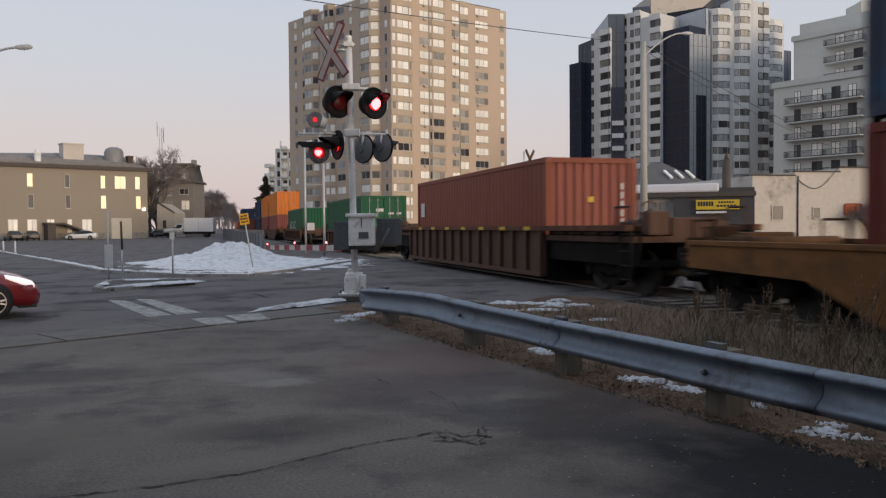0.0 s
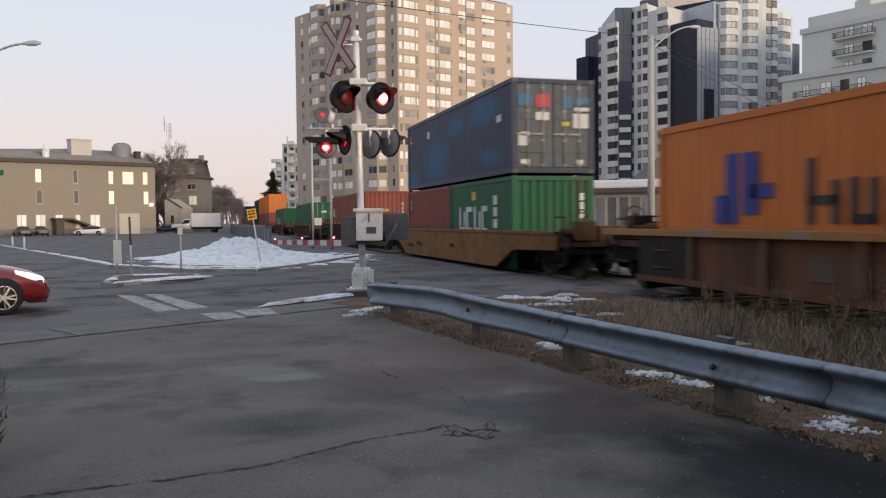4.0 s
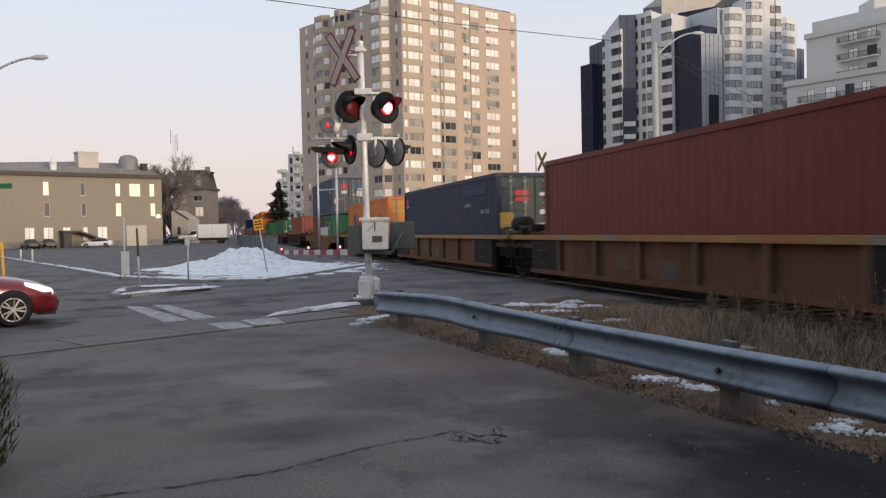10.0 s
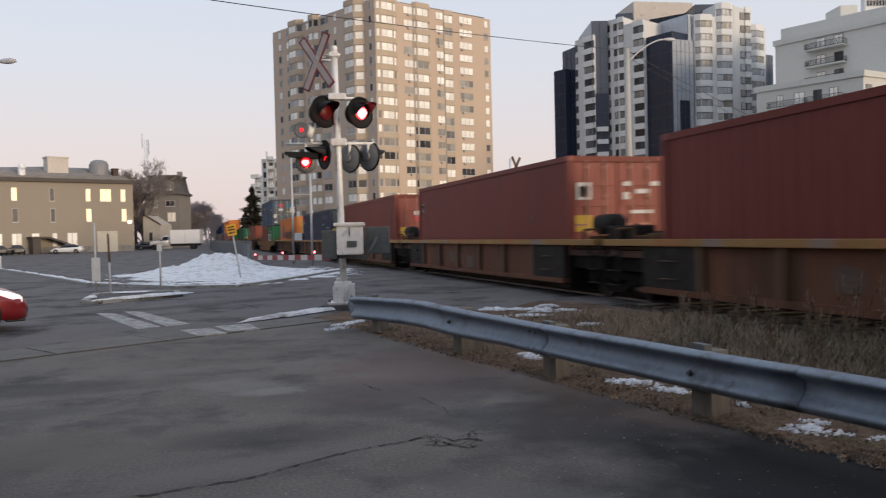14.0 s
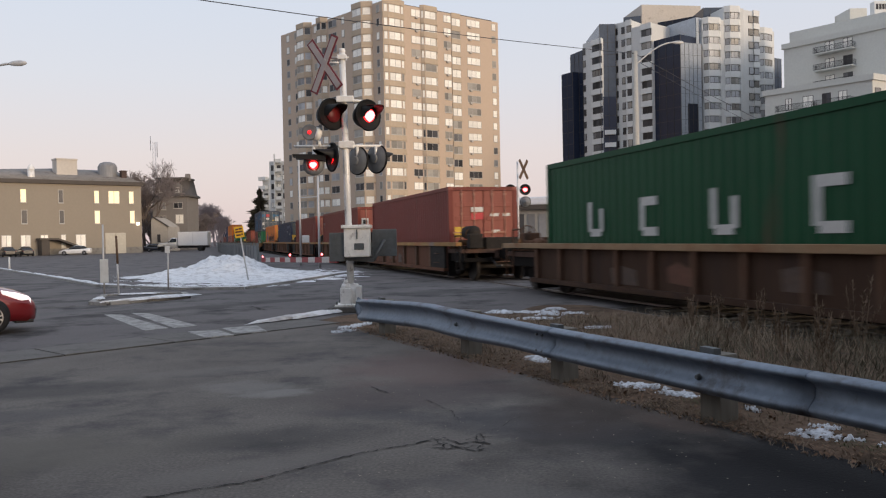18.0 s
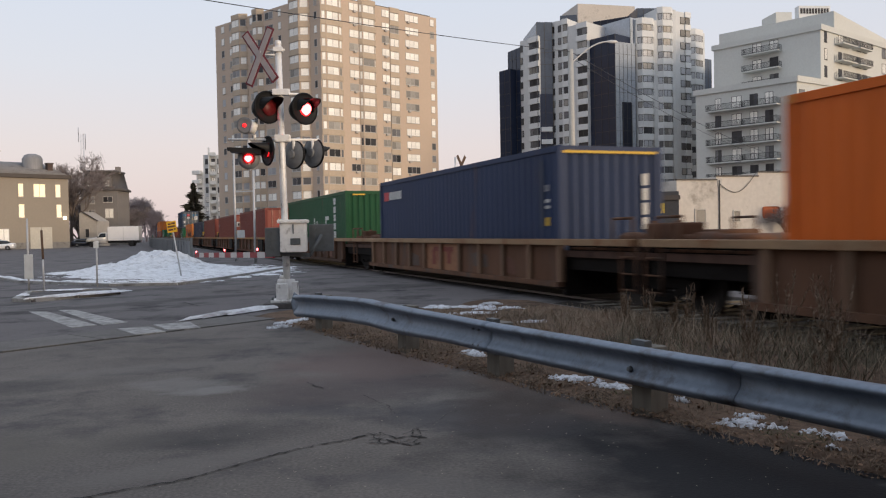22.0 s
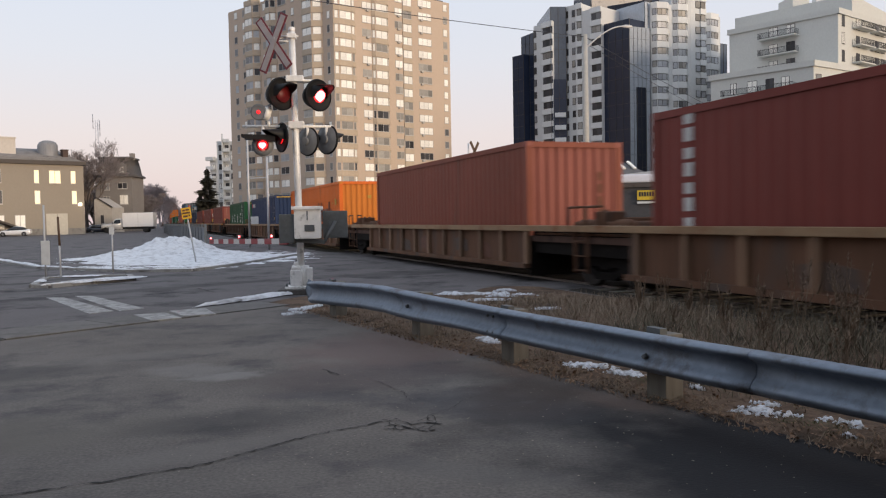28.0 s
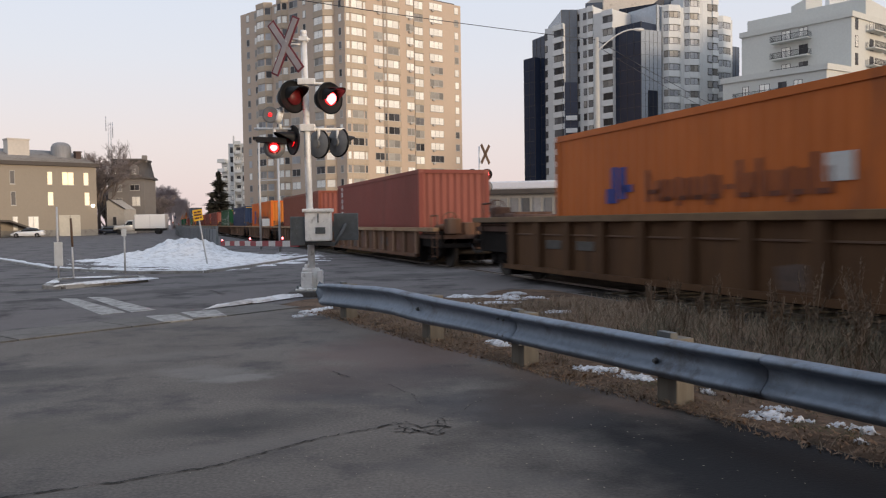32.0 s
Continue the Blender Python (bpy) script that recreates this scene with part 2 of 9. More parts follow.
# ---- building blocks ----
def part(name, bm, material, parent=None, label="", smooth=False):
    """Links a bmesh as ONE mesh object under a thing or a part."""
    me = bpy.data.meshes.new(name)
    bmesh.ops.recalc_face_normals(bm, faces=bm.faces[:])
    bm.to_mesh(me)
    bm.free()
    for m in material if isinstance(material, (list, tuple)) else (material,):
        me.materials.append(m)
    if smooth:
        me.polygons.foreach_set("use_smooth", [True] * len(me.polygons))
    ob = new(name, me)
    ob.parent = parent
    return tagged(ob, label)


def shared(name, me, parent, m=None, label=""):
    """One more object on a mesh that it shares."""
    ob = new(name, me)
    ob.parent = parent
    if m is not None:
        ob.matrix_basis = m
    return tagged(ob, label)


def thing(name, m, label, category, group="", kind=""):
    ob = new(name)
    ob.matrix_basis = m
    return tagged(ob, label, category, group, kind)


def tube(points, r, material, name, parent=None, label="", seg=6):
    """One unbroken round line through the points."""
    bm = B()
    rings = []
    for i, p in enumerate(points):
        t = (points[min(i + 1, len(points) - 1)] - points[max(i - 1, 0)]).normalized()
        u = t.orthogonal().normalized()
        v = t.cross(u)
        if rings:
            u = (last - t * last.dot(t)).normalized()
            v = t.cross(u)
        last = u
        rings.append([bm.verts.new(p + r * (math.cos(k) * u + math.sin(k) * v)) for k in (2 * math.pi * j / seg for j in range(seg))])
    for a, b in zip(rings, rings[1:]):
        for j in range(seg):
            bm.faces.new((a[j], a[(j + 1) % seg], b[(j + 1) % seg], b[j])).smooth = True
    return part(name, bm, material, parent, label)


def B():
    return bmesh.new()


def box(bm, x0, x1, y0, y1, z0, z1, mi=0):
    v = [bm.verts.new(c) for c in ((x0, y0, z0), (x1, y0, z0), (x1, y1, z0), (x0, y1, z0), (x0, y0, z1), (x1, y0, z1), (x1, y1, z1), (x0, y1, z1))]
    for q in ((0, 3, 2, 1), (4, 5, 6, 7), (0, 1, 5, 4), (1, 2, 6, 5), (2, 3, 7, 6), (3, 0, 4, 7)):
        bm.faces.new([v[i] for i in q]).material_index = mi
    return bm


def rbox(bm, x0, x1, y0, y1, z0, z1, bevel=0.01, mi=0):
    """A box with worn, rounded edges."""
    t = B()
    box(t, x0, x1, y0, y1, z0, z1, mi)
    bmesh.ops.bevel(t, geom=t.edges[:], offset=bevel, segments=2, profile=0.6, affect="EDGES")
    for f in t.faces:
        f.material_index = mi
    merge(bm, t)
    return bm


def merge(bm, other):
    me = bpy.data.meshes.new("tmp")
    other.to_mesh(me)
    other.free()
    bm.from_mesh(me)
    bpy.data.meshes.remove(me)


def rod(bm, a, b, r0, r1=None, seg=10, mi=0, cap=True):
    """A tapered round bar from a to b."""
    a, b = Vector(a), Vector(b)
    r1 = r0 if r1 is None else r1
    w = (b - a).normalized()
    u = w.orthogonal().normalized()
    v = w.cross(u)
    ring = []
    for p, r in ((a, r0), (b, r1)):
        ring.append([bm.verts.new(p + r * (math.cos(k) * u + math.sin(k) * v)) for k in (2 * math.pi * i / seg for i in range(seg))])
    for i in range(seg):
        f = bm.faces.new((ring[0][i], ring[0][(i + 1) % seg], ring[1][(i + 1) % seg], ring[1][i]))
        f.material_index, f.smooth = mi, True
    if cap:
        bm.faces.new(ring[0][::-1]).material_index = mi
        bm.faces.new(ring[1]).material_index = mi
    return bm


def lathe(bm, profile, m, seg=20, mi=0, share=1.0):
    """Turns (radius, height) pairs about m's z axis; share < 1 leaves part of the round open."""
    n = seg if share >= 1 else int(seg * share) + 1
    rings = []
    for r, h in profile:
        rings.append([bm.verts.new(m @ Vector((r * math.cos(k), r * math.sin(k), h))) for k in (2 * math.pi * share * (i / (seg if share >= 1 else n - 1)) for i in range(n))])
    for a, b in zip(rings, rings[1:]):
        for i in range(n if share >= 1 else n - 1):
            f = bm.faces.new((a[i], a[(i + 1) % n], b[(i + 1) % n], b[i]))
            f.material_index, f.smooth = mi, True
    return bm


def prism(bm, points, z0, z1, mi=0):
    """An upright prism on a plan."""
    lo = [bm.verts.new((x, y, z0)) for x, y in points]
    hi = [bm.verts.new((x, y, z1)) for x, y in points]
    n = len(points)
    for i in range(n):
        bm.faces.new((lo[i], lo[(i + 1) % n], hi[(i + 1) % n], hi[i])).material_index = mi
    bm.faces.new(lo[::-1]).material_index = mi
    bm.faces.new(hi).material_index = mi
    return bm


def bar(bm, a, b, w, h, mi=0):
    """A square bar from a to b, w wide and h high."""
    a, b = Vector(a), Vector(b)
    d = (b - a).normalized()
    s = d.cross(Vector((0, 0, 1)))
    s = s.normalized() if s.length > 1e-4 else Vector((1, 0, 0))
    u = s.cross(d)
    v = []
    for p in (a, b):
        v += [bm.verts.new(p + s * i * w / 2 + u * j * h / 2) for i, j in ((-1, -1), (1, -1), (1, 1), (-1, 1))]
    for q in ((0, 3, 2, 1), (4, 5, 6, 7), (0, 1, 5, 4), (1, 2, 6, 5), (2, 3, 7, 6), (3, 0, 4, 7)):
        bm.faces.new([v[i] for i in q]).material_index = mi
    return bm


def loft(bm, sections, mi=0):
    rings = [[bm.verts.new(p) for p in s] for s in sections]
    k = len(rings[0])
    for a, b in zip(rings, rings[1:]):
        for i in range(k - 1):
            f = bm.faces.new((a[i], a[i + 1], b[i + 1], b[i]))
            f.smooth, f.material_index = True, mi
    bm.faces.new(rings[0]).material_index = mi
    bm.faces.new(rings[-1][::-1]).material_index = mi
    for a, b in zip(rings, rings[1:]):
        bm.faces.new((a[0], b[0], b[-1], a[-1])).material_index = mi


def blob(bm, cx, cy, rx, ry, turn, h, z=0.0, seed=0, n=26, mi=0):
    """A low heap with an uneven outline."""
    rnd = random.Random(seed)
    ph = [rnd.uniform(0, 6.3) for _ in range(4)]
    rings = []
    for k, f in ((1.0, 0.0), (0.8, 0.7), (0.45, 1.0)):
        ring = []
        for i in range(n):
            a = 2 * math.pi * i / n
            w = k * (1 + 0.2 * math.sin(2 * a + ph[0]) + 0.16 * math.sin(3 * a + ph[1]) + 0.14 * math.sin(7 * a + ph[2]) + rnd.uniform(-0.13, 0.13))
            x, y = w * rx * math.cos(a), w * ry * math.sin(a)
            ring.append(bm.verts.new((cx + x * math.cos(turn) - y * math.sin(turn), cy + x * math.sin(turn) + y * math.cos(turn), z + h * f * rnd.uniform(0.75, 1.2))))
        rings.append(ring)
    for a, b in zip(rings, rings[1:]):
        for i in range(n):
            bm.faces.new((a[i], a[(i + 1) % n], b[(i + 1) % n], b[i])).material_index = mi
    bm.faces.new(rings[-1]).material_index = mi
    return bm


# the track's own frame: s along it, away from the camera; r across it, to the right
TURN = radians(16.43)
ALONG = Vector((-math.sin(TURN), math.cos(TURN), 0))
ACROSS = Vector((math.cos(TURN), math.sin(TURN), 0))
CENTRE = 9.125


def at_track(s, r, z=0.0):
    return ALONG * s + ACROSS * r + Vector((0, 0, z))


# ---- ground ----
bm = B()
n = 60
grid = [[bm.verts.new((x, y, -0.012)) for x in (-3000, -400, -120, -40, -14, 0, 14, 40, 120, 400, 3000)] for y in (-1500, -200, -40, -8, 6, 20, 40, 80, 200, 600, 3500)]
for a, b in zip(grid, grid[1:]):
    for i in range(len(a) - 1):
        bm.faces.new((a[i], a[i + 1], b[i + 1], b[i]))
tagged(part("ground", bm, ASPHALT), "dark grey worn asphalt ground of the crossing", "ground", kind="structure")

# unseen plain wall, added behind the camera to shade the near ground and train
bm = B()
box(bm, -24.0, 8.4, -5.4, -5.1, 0, 10.5)
tagged(part("wall_south", bm, mat("plain_brick_wall", (0.24, 0.17, 0.13), 0.9, 0, 6, 0.15, 0.5, 0.2)), "unseen plain brick wall added behind the camera to block light", "wall", kind="structure")

# a second unseen wall, added to keep sky light off the train's near side
bm = B()
box(bm, -24.3, -24.0, -5.4, 7.0, 0, 9.0)
tagged(part("wall_west", bm, mat("plain_dark_brick", (0.13, 0.1, 0.085), 0.9, 0, 6, 0.15, 0.5, 0.2)), "unseen plain dark brick wall added beside the car park to block light", "wall", kind="structure")

# the car park in the foreground, older and paler than the road
bm = B()
lot = [(-16.5, -2.6), (-5.23, 9.5), (-1.75, 13.25), (-1.05, 12.3), (-0.7, 11.55), (0.42, 8.95), (1.3, 7.2), (2.2, 5.5), (3.3, 3.4), (6.5, -2.6), (6.5, -14), (-16.5, -14)]
prism(bm, lot, -0.03, 0.0)
tagged(part("car_park", bm, LOT), "patched grey asphalt car park with cracks, stains and a dark patch", "car park", kind="structure")

def crack(points, width, seed):
    """An open crack: a thin uneven dark line in the asphalt."""
    rnd = random.Random(seed)
    bm = B()
    path = []
    for a, b in zip(points, points[1:]):
        k = max(3, int((Vector(b) - Vector(a)).length / 0.035))
        for i in range(k):
            path.append(Vector(a).lerp(Vector(b), i / k) + Vector((rnd.gauss(0, 0.009), rnd.gauss(0, 0.009))))
    path.append(Vector(points[-1]))
    side = []
    for i, p in enumerate(path):
        t = (path[min(i + 1, len(path) - 1)] - path[max(i - 1, 0)]).normalized()
        w = width * rnd.uniform(0.1, 1.15)
        q = Vector((-t.y, t.x)) * w / 2
        side.append((bm.verts.new((*(p - q), 0.006)), bm.verts.new((*(p + q), 0.006))))
    for a, b in zip(side, side[1:]):
        bm.faces.new((a[0], b[0], b[1], a[1]))
    tagged(part("asphalt_crack", bm, CRACK), "thin dark crack running through the asphalt", "crack", kind="structure")


crack([(-3.1, 3.72), (-1.92, 4.23), (-1.55, 4.38), (-1.09, 4.62), (-0.66, 5.05), (-0.45, 5.22), (-0.07, 5.46)], 0.02, 1)
crack([(-0.07, 5.46), (0.03, 5.49), (0.12, 5.37), (0.22, 5.39), (0.32, 5.33)], 0.022, 2)
crack([(0.05, 5.32), (0.13, 5.22), (0.21, 5.15), (0.27, 5.21)], 0.02, 3)
crack([(0.17, 5.44), (0.27, 5.62), (0.41, 5.75), (0.52, 6.0), (0.6, 6.12)], 0.007, 9)
crack([(-0.12, 6.85), (-0.03, 6.61), (0.08, 6.37), (0.13, 6.06)], 0.009, 10)
rnd = random.Random(77)
for k in range(16):
    x, y = 0.12 + rnd.uniform(-0.16, 0.22), 5.36 + rnd.uniform(-0.14, 0.16)
    a = rnd.gauss(-0.3, 0.45) + (1.3 if k % 5 == 0 else 0.0)
    d = rnd.uniform(0.03, 0.09)
    crack([(x - d * math.cos(a), y - d * math.sin(a)), (x + rnd.uniform(-0.02, 0.02), y + rnd.uniform(-0.02, 0.02)), (x + d * math.cos(a + 0.3), y + d * math.sin(a + 0.3))], 0.011, 100 + k)
crack([(-0.65, 7.50), (-0.57, 7.33), (-0.48, 7.20)], 0.02, 4)
crack([(-4.04, 17.28), (-3.45, 16.13)], 0.06, 7)

# the concrete strip of pavement along the road, slab by slab
U = Vector((0.68, 0.733)).normalized()
V = Vector((-U.y, U.x))
P0 = Vector((-1.72, 13.34))
pave = tagged(new("pavement"), "worn grey concrete pavement strip between car park and road", "pavement", kind="structure")
bm = B()
rbox(bm, -0.74, 0.74, -0.005, 0.97, -0.04, 0.012, 0.008)
slab = part("slab", bm, mat("slab_concrete", (0.135, 0.127, 0.118), 0.88, 0, 25, 0.25, 0.9, 0.3, (0.085, 0.078, 0.072), 0.6, 0.14), pave)
for i in range(15):
    c = P0 - U * (0.65 + 1.5 * i)
    m = Matrix.Translation((c.x, c.y, 0.002 * (i % 3))) @ Matrix.Rotation(math.atan2(U.y, U.x), 4, "Z")
    if i:
        shared("slab", slab.data, pave, m)
    else:
        slab.matrix_basis = m

c0 = P0 - V * 0.02
crack([tuple(c0 - U * (0.05 + 1.6 * k) + V * 0.012 * (k % 2)) for k in range(15)], 0.035, 21)

# worn zebra stripes
stripes = (((-6.65, 16.04), (-6.3, 16.0), (-4.45, 13.25), (-4.72, 12.93)), ((-6.18, 16.25), (-5.84, 16.2), (-4.07, 13.58), (-4.35, 13.24)),
           ((-3.88, 12.38), (-3.46, 12.58), (-3.03, 11.86), (-3.36, 11.58)), ((-3.46, 12.82), (-2.97, 13.1), (-2.62, 12.24), (-3.04, 12.03)))
for s4 in stripes:
    bm = B()
    prism(bm, s4, -0.012, 0.02 if s4 in stripes[2:] else -0.007)
    tagged(part("zebra_stripe", bm, PAINT), "worn white painted zebra stripe on the road", "road marking", "zebra stripes", "structure")
bm = B()
bar(bm, (-10.5, 17.2, -0.01), (-6.2, 19.6, -0.01), 0.1, 0.008)
tagged(part("lane_line", bm, mat("worn_road_paint", (0.17, 0.165, 0.16), 0.8, 0, 30, 0.25, 2.5, 0.2, (0.09, 0.085, 0.085), 0.8)), "faded white lane line on the asphalt", "road marking", kind="structure")

# raised traffic island with a pale kerb
isl = [(-8.07, 18.61), (-7.56, 18.39), (-6.25, 20.42), (-6.78, 21.76), (-8.86, 21.34)]
centre = sum((Vector(p) for p in isl), Vector((0, 0))) / len(isl)
island = tagged(new("traffic_island"), "low traffic island of dark asphalt with pale snowy kerbs", "traffic island", kind="structure")
bm = B()
prism(bm, [tuple(Vector(p).lerp(centre, 0.03)) for p in isl], -0.02, 0.035)
part("island_top", bm, ASPHALT, island)
inner = [Vector(p).lerp(centre, 0.07) for p in isl]
for a, b in zip(inner, inner[1:] + inner[:1]):
    n = max(1, round((b - a).length / 0.9))
    for k in range(n):
        bm = B()
        bar(bm, (*a.lerp(b, k / n + 0.006), 0.02), (*a.lerp(b, (k + 1) / n - 0.006), 0.02), 0.15, 0.1)
        part("kerbstone", bm, KERB, island)
for x, y, rx, ry, turn, h, seed in ((-6.9, 19.6, 1.35, 0.21, 0.99, 0.05, 5), (-8.0, 21.4, 0.8, 0.12, 0.2, 0.03, 6), (-8.35, 19.9, 0.5, 0.14, 1.9, 0.03, 7)):
    bm = B()
    blob(bm, x, y, rx, ry, turn, h, 0.055, seed=seed, n=40)
    tagged(part("snow_patch", bm, SNOW), "thin grey-white snow lying on the kerb of the traffic island", "snow", "snow patches", "stuff")

# far kerb with ploughed snow
kerb = [(-42.0, 72.0), (-26.93, 49.56), (-17.30, 35.72), (-11.29, 26.79), (-7.56, 23.85), (-5.67, 23.60), (-4.89, 26.52), (-3.75, 32.66)]
kb = [Vector(p) for p in kerb]
bm = B()
bs = B()
rnd = random.Random(4)
along_kerb = []
for a, b in zip(kb, kb[1:]):
    bar(bm, (*a, 0.02), (*b, 0.02), 0.16, 0.09)
    n = max(2, int((b - a).length / 0.22))
    side = Vector((-(b - a).y, (b - a).x)).normalized()
    along_kerb += [(a.lerp(b, k / n), side) for k in range(n)]
last = None
for k, (p, side) in enumerate(along_kerb):
    q = Vector((p.x, p.y, 0))
    w = 0.16 + 0.3 * noise.noise(q * 0.5) + 0.2 * noise.noise(q * 1.9)
    w = max(0.0, w + (0.14 if p.y < 34 else 0.0))
    h = 0.07 + 0.035 * noise.noise(q * 2.3) + 0.03 * noise.noise(q * 5.1)
    row = []
    for o, f in ((-0.1, -0.02), (0.0, 0.75), (0.35, 1.0), (0.75, 0.6), (1.05, -0.02)):
        c = p + side * (o * w + 0.03 * noise.noise(q * 4 + Vector((0, 0, o * 9))))
        row.append(bs.verts.new((c.x, c.y, max(-0.01, h * f * min(1.0, w * 5) + (0.025 if 0 <= o < 1 else 0)))))
    if last:
        for u_, v_ in zip(zip(last, last[1:]), zip(row, row[1:])):
            bs.faces.new((u_[0], u_[1], v_[1], v_[0])).smooth = True
    last = row
tagged(part("kerb", bm, KERB), "pale concrete kerb along the far side of the road", "kerb", kind="structure")
tagged(part("snow_strip", bs, SNOW), "ploughed dirty snow along the far kerb", "snow", kind="stuff")

# snow heap pushed up beside the car park
bm = B()
nx, ny = 150, 150
heap = []
for j in range(ny):
    row = []
    for i in range(nx):
        x, y = -15.5 + 13.0 * i / (nx - 1), 24.2 + 21.5 * j / (ny - 1)
        p = Vector((x, y, 0))
        u, w = (x + 10.45), (y - 38.0)
        z = 0.5 * math.exp(-abs((u - 0.1) / (1.0 if u < 0.1 else 1.5)) ** 2.6 - (w / 2.2) ** 2) + 0.36 * math.exp(-((u + 0.35) / 0.5) ** 2 - ((w - 2.6) / 1.6) ** 2) + 0.36 * math.exp(-((u - 1.5) / 1.1) ** 2 - ((w + 1.5) / 3) ** 2) + 0.17 * math.exp(-((u + 1.3) / 0.7) ** 2 - ((w + 1) / 2.5) ** 2)
        z += 0.1 * math.exp(-((x + 6.9) / 3.3) ** 2 - ((y - 31.5) / 5.5) ** 2) + 0.07 * math.exp(-((x + 10.5) / 2.6) ** 2 - ((y - 34.5) / 3.5) ** 2)
        z += (noise.noise(p * 0.9) * 0.24 + (0.35 - abs(noise.noise(p * 1.7))) * 0.34 + noise.noise(p * 4.7) * 0.13) * min(1.0, z * 2.2 + 0.1)
        z -= 0.055
        row.append(bm.verts.new((x, y, z)))
    heap.append(row)
for j in range(ny - 1):
    for i in range(nx - 1):
        q = (heap[j][i], heap[j][i + 1], heap[j + 1][i + 1], heap[j + 1][i])
        if max(v.co.z for v in q) > -0.03:
            bm.faces.new(q).smooth = True
bmesh.ops.delete(bm, geom=[v for v in bm.verts if not v.link_faces], context="VERTS")
tagged(part("snow_heap", bm, SNOW), "heap of ploughed dirty white snow beside the road", "snow heap", kind="stuff")

def verge_near(s):
    return 2.35 + 0.17 * (11.6 - s) if s > 3 else 3.81 + 0.1 * (3 - s)


def verge_z(x, y):
    """The verge's height at a place, and 0 off it."""
    p = Vector((x, y, 0))
    s, r = p.dot(ALONG), p.dot(ACROSS)
    near = verge_near(s)
    k = (r - near) / (7.35 - near) if near < 7.3 else 0
    if not 0 < k < 1 or s > 13.5:
        return 0.0
    return 0.012 + 0.1 * math.sin(math.pi * k) * min(1, (14 - s) / 3) + 0.03 * noise.noise(p * 1.7) + 0.02 * noise.noise(p * 5)


# small snow patches on the verge
def snow_patch(x, y, rx, ry, turn, h, seed, lift=0.012):
    """A ragged, broken patch of old snow, thin towards its edges."""
    bm = B()
    step = max(0.007, rx / 52)
    nu, nv = int(1.5 * rx / step), int(1.9 * ry / step)
    grid, off = {}, Vector((seed * 3.7, seed * 1.9, 0))
    for i in range(-nu, nu + 1):
        for j in range(-nv, nv + 1):
            u, v = i * step, j * step
            p = Vector((x + u * math.cos(turn) - v * math.sin(turn), y + u * math.sin(turn) + v * math.cos(turn), 0))
            q = p + off
            k = 1.0 - (u / rx) ** 2 - (v / ry) ** 2 + 0.9 * noise.noise(q * 1.6 / rx) + 1.1 * noise.noise(q * 6.5 / rx) + 0.3 * noise.noise(q * 14 / rx) - 0.4
            if k > -0.12:
                rise = max(0.0, k) ** 0.5
                grid[i, j] = bm.verts.new((p.x, p.y, verge_z(p.x, p.y) - 0.02 + 0.16 * min(0.0, k) + (h + lift + 0.02) * min(1.2, 1.5 * rise) * (1 + 0.3 * noise.noise(q * 9 / rx))))
    for i, j in list(grid):
        q = [grid.get(c) for c in ((i, j), (i + 1, j), (i + 1, j + 1), (i, j + 1))]
        if all(q):
            bm.faces.new(q).smooth = True
    bmesh.ops.delete(bm, geom=[v for v in bm.verts if not v.link_faces], context="VERTS")
    tagged(part("snow_patch", bm, OLD_SNOW), "thin ragged patch of old snow on the weedy verge", "snow", "snow patches", "stuff")


OLD_SNOW = mat("old_snow", (0.64, 0.66, 0.7), 0.8, 0, 30, 0.2, 5, 0.5, (0.28, 0.26, 0.24), 0.55)
for i, (x, y, rx, ry, turn, h) in enumerate(((-2.57, 14.45, 0.95, 0.15, 1.05, 0.06), (-2.12, 15.17, 0.5, 0.15, 0.9, 0.06))):
    bm = B()
    blob(bm, x, y, rx, ry, turn, h, 0.005, seed=i + 40, n=40)
    tagged(part("snow_patch", bm, SNOW), "thin bank of old snow beside the crossing mast", "snow", "snow patches", "stuff")
for i, (x, y, r) in enumerate(((-1.44, 12.12, 0.26), (-1.39, 12.64, 0.26), (-1.23, 12.88, 0.22))):
    snow_patch(x, y, r, r * 0.5, 0.9 - 0.3 * i, 0.02, i + 60, 0.004)
# along the guardrail's foot
FOOT = ((1.76, 7.0, 0.36, 0.13), (1.96, 6.58, 0.24, 0.1), (2.5, 5.25, 0.24, 0.12), (2.82, 4.88, 0.22, 0.08), (2.33, 5.97, 0.09, 0.05), (2.71, 4.55, 0.06, 0.04), (1.02, 8.66, 0.26, 0.1), (2.6, 5.45, 0.14, 0.06))
for i, (x, y, rx, ry) in enumerate(FOOT):
    snow_patch(x, y, rx, ry, -1.08 + 0.1 * (i % 3), 0.006, i + 80, 0.008)
# among the grass by the track
BACK = ((1.4, 14.2, 0.75, 0.28), (1.45, 12.5, 0.5, 0.16), (2.14, 10.96, 0.22, 0.1), (2.04, 14.59, 0.28, 0.1), (2.23, 13.58, 0.3, 0.1), (1.8, 13.1, 0.25, 0.09), (6.48, 11.05, 0.25, 0.08))
for i, (x, y, rx, ry) in enumerate(BACK):
    snow_patch(x, y, rx, ry, -0.3 + 0.2 * (i % 2), 0.01, i + 120, 0.015)

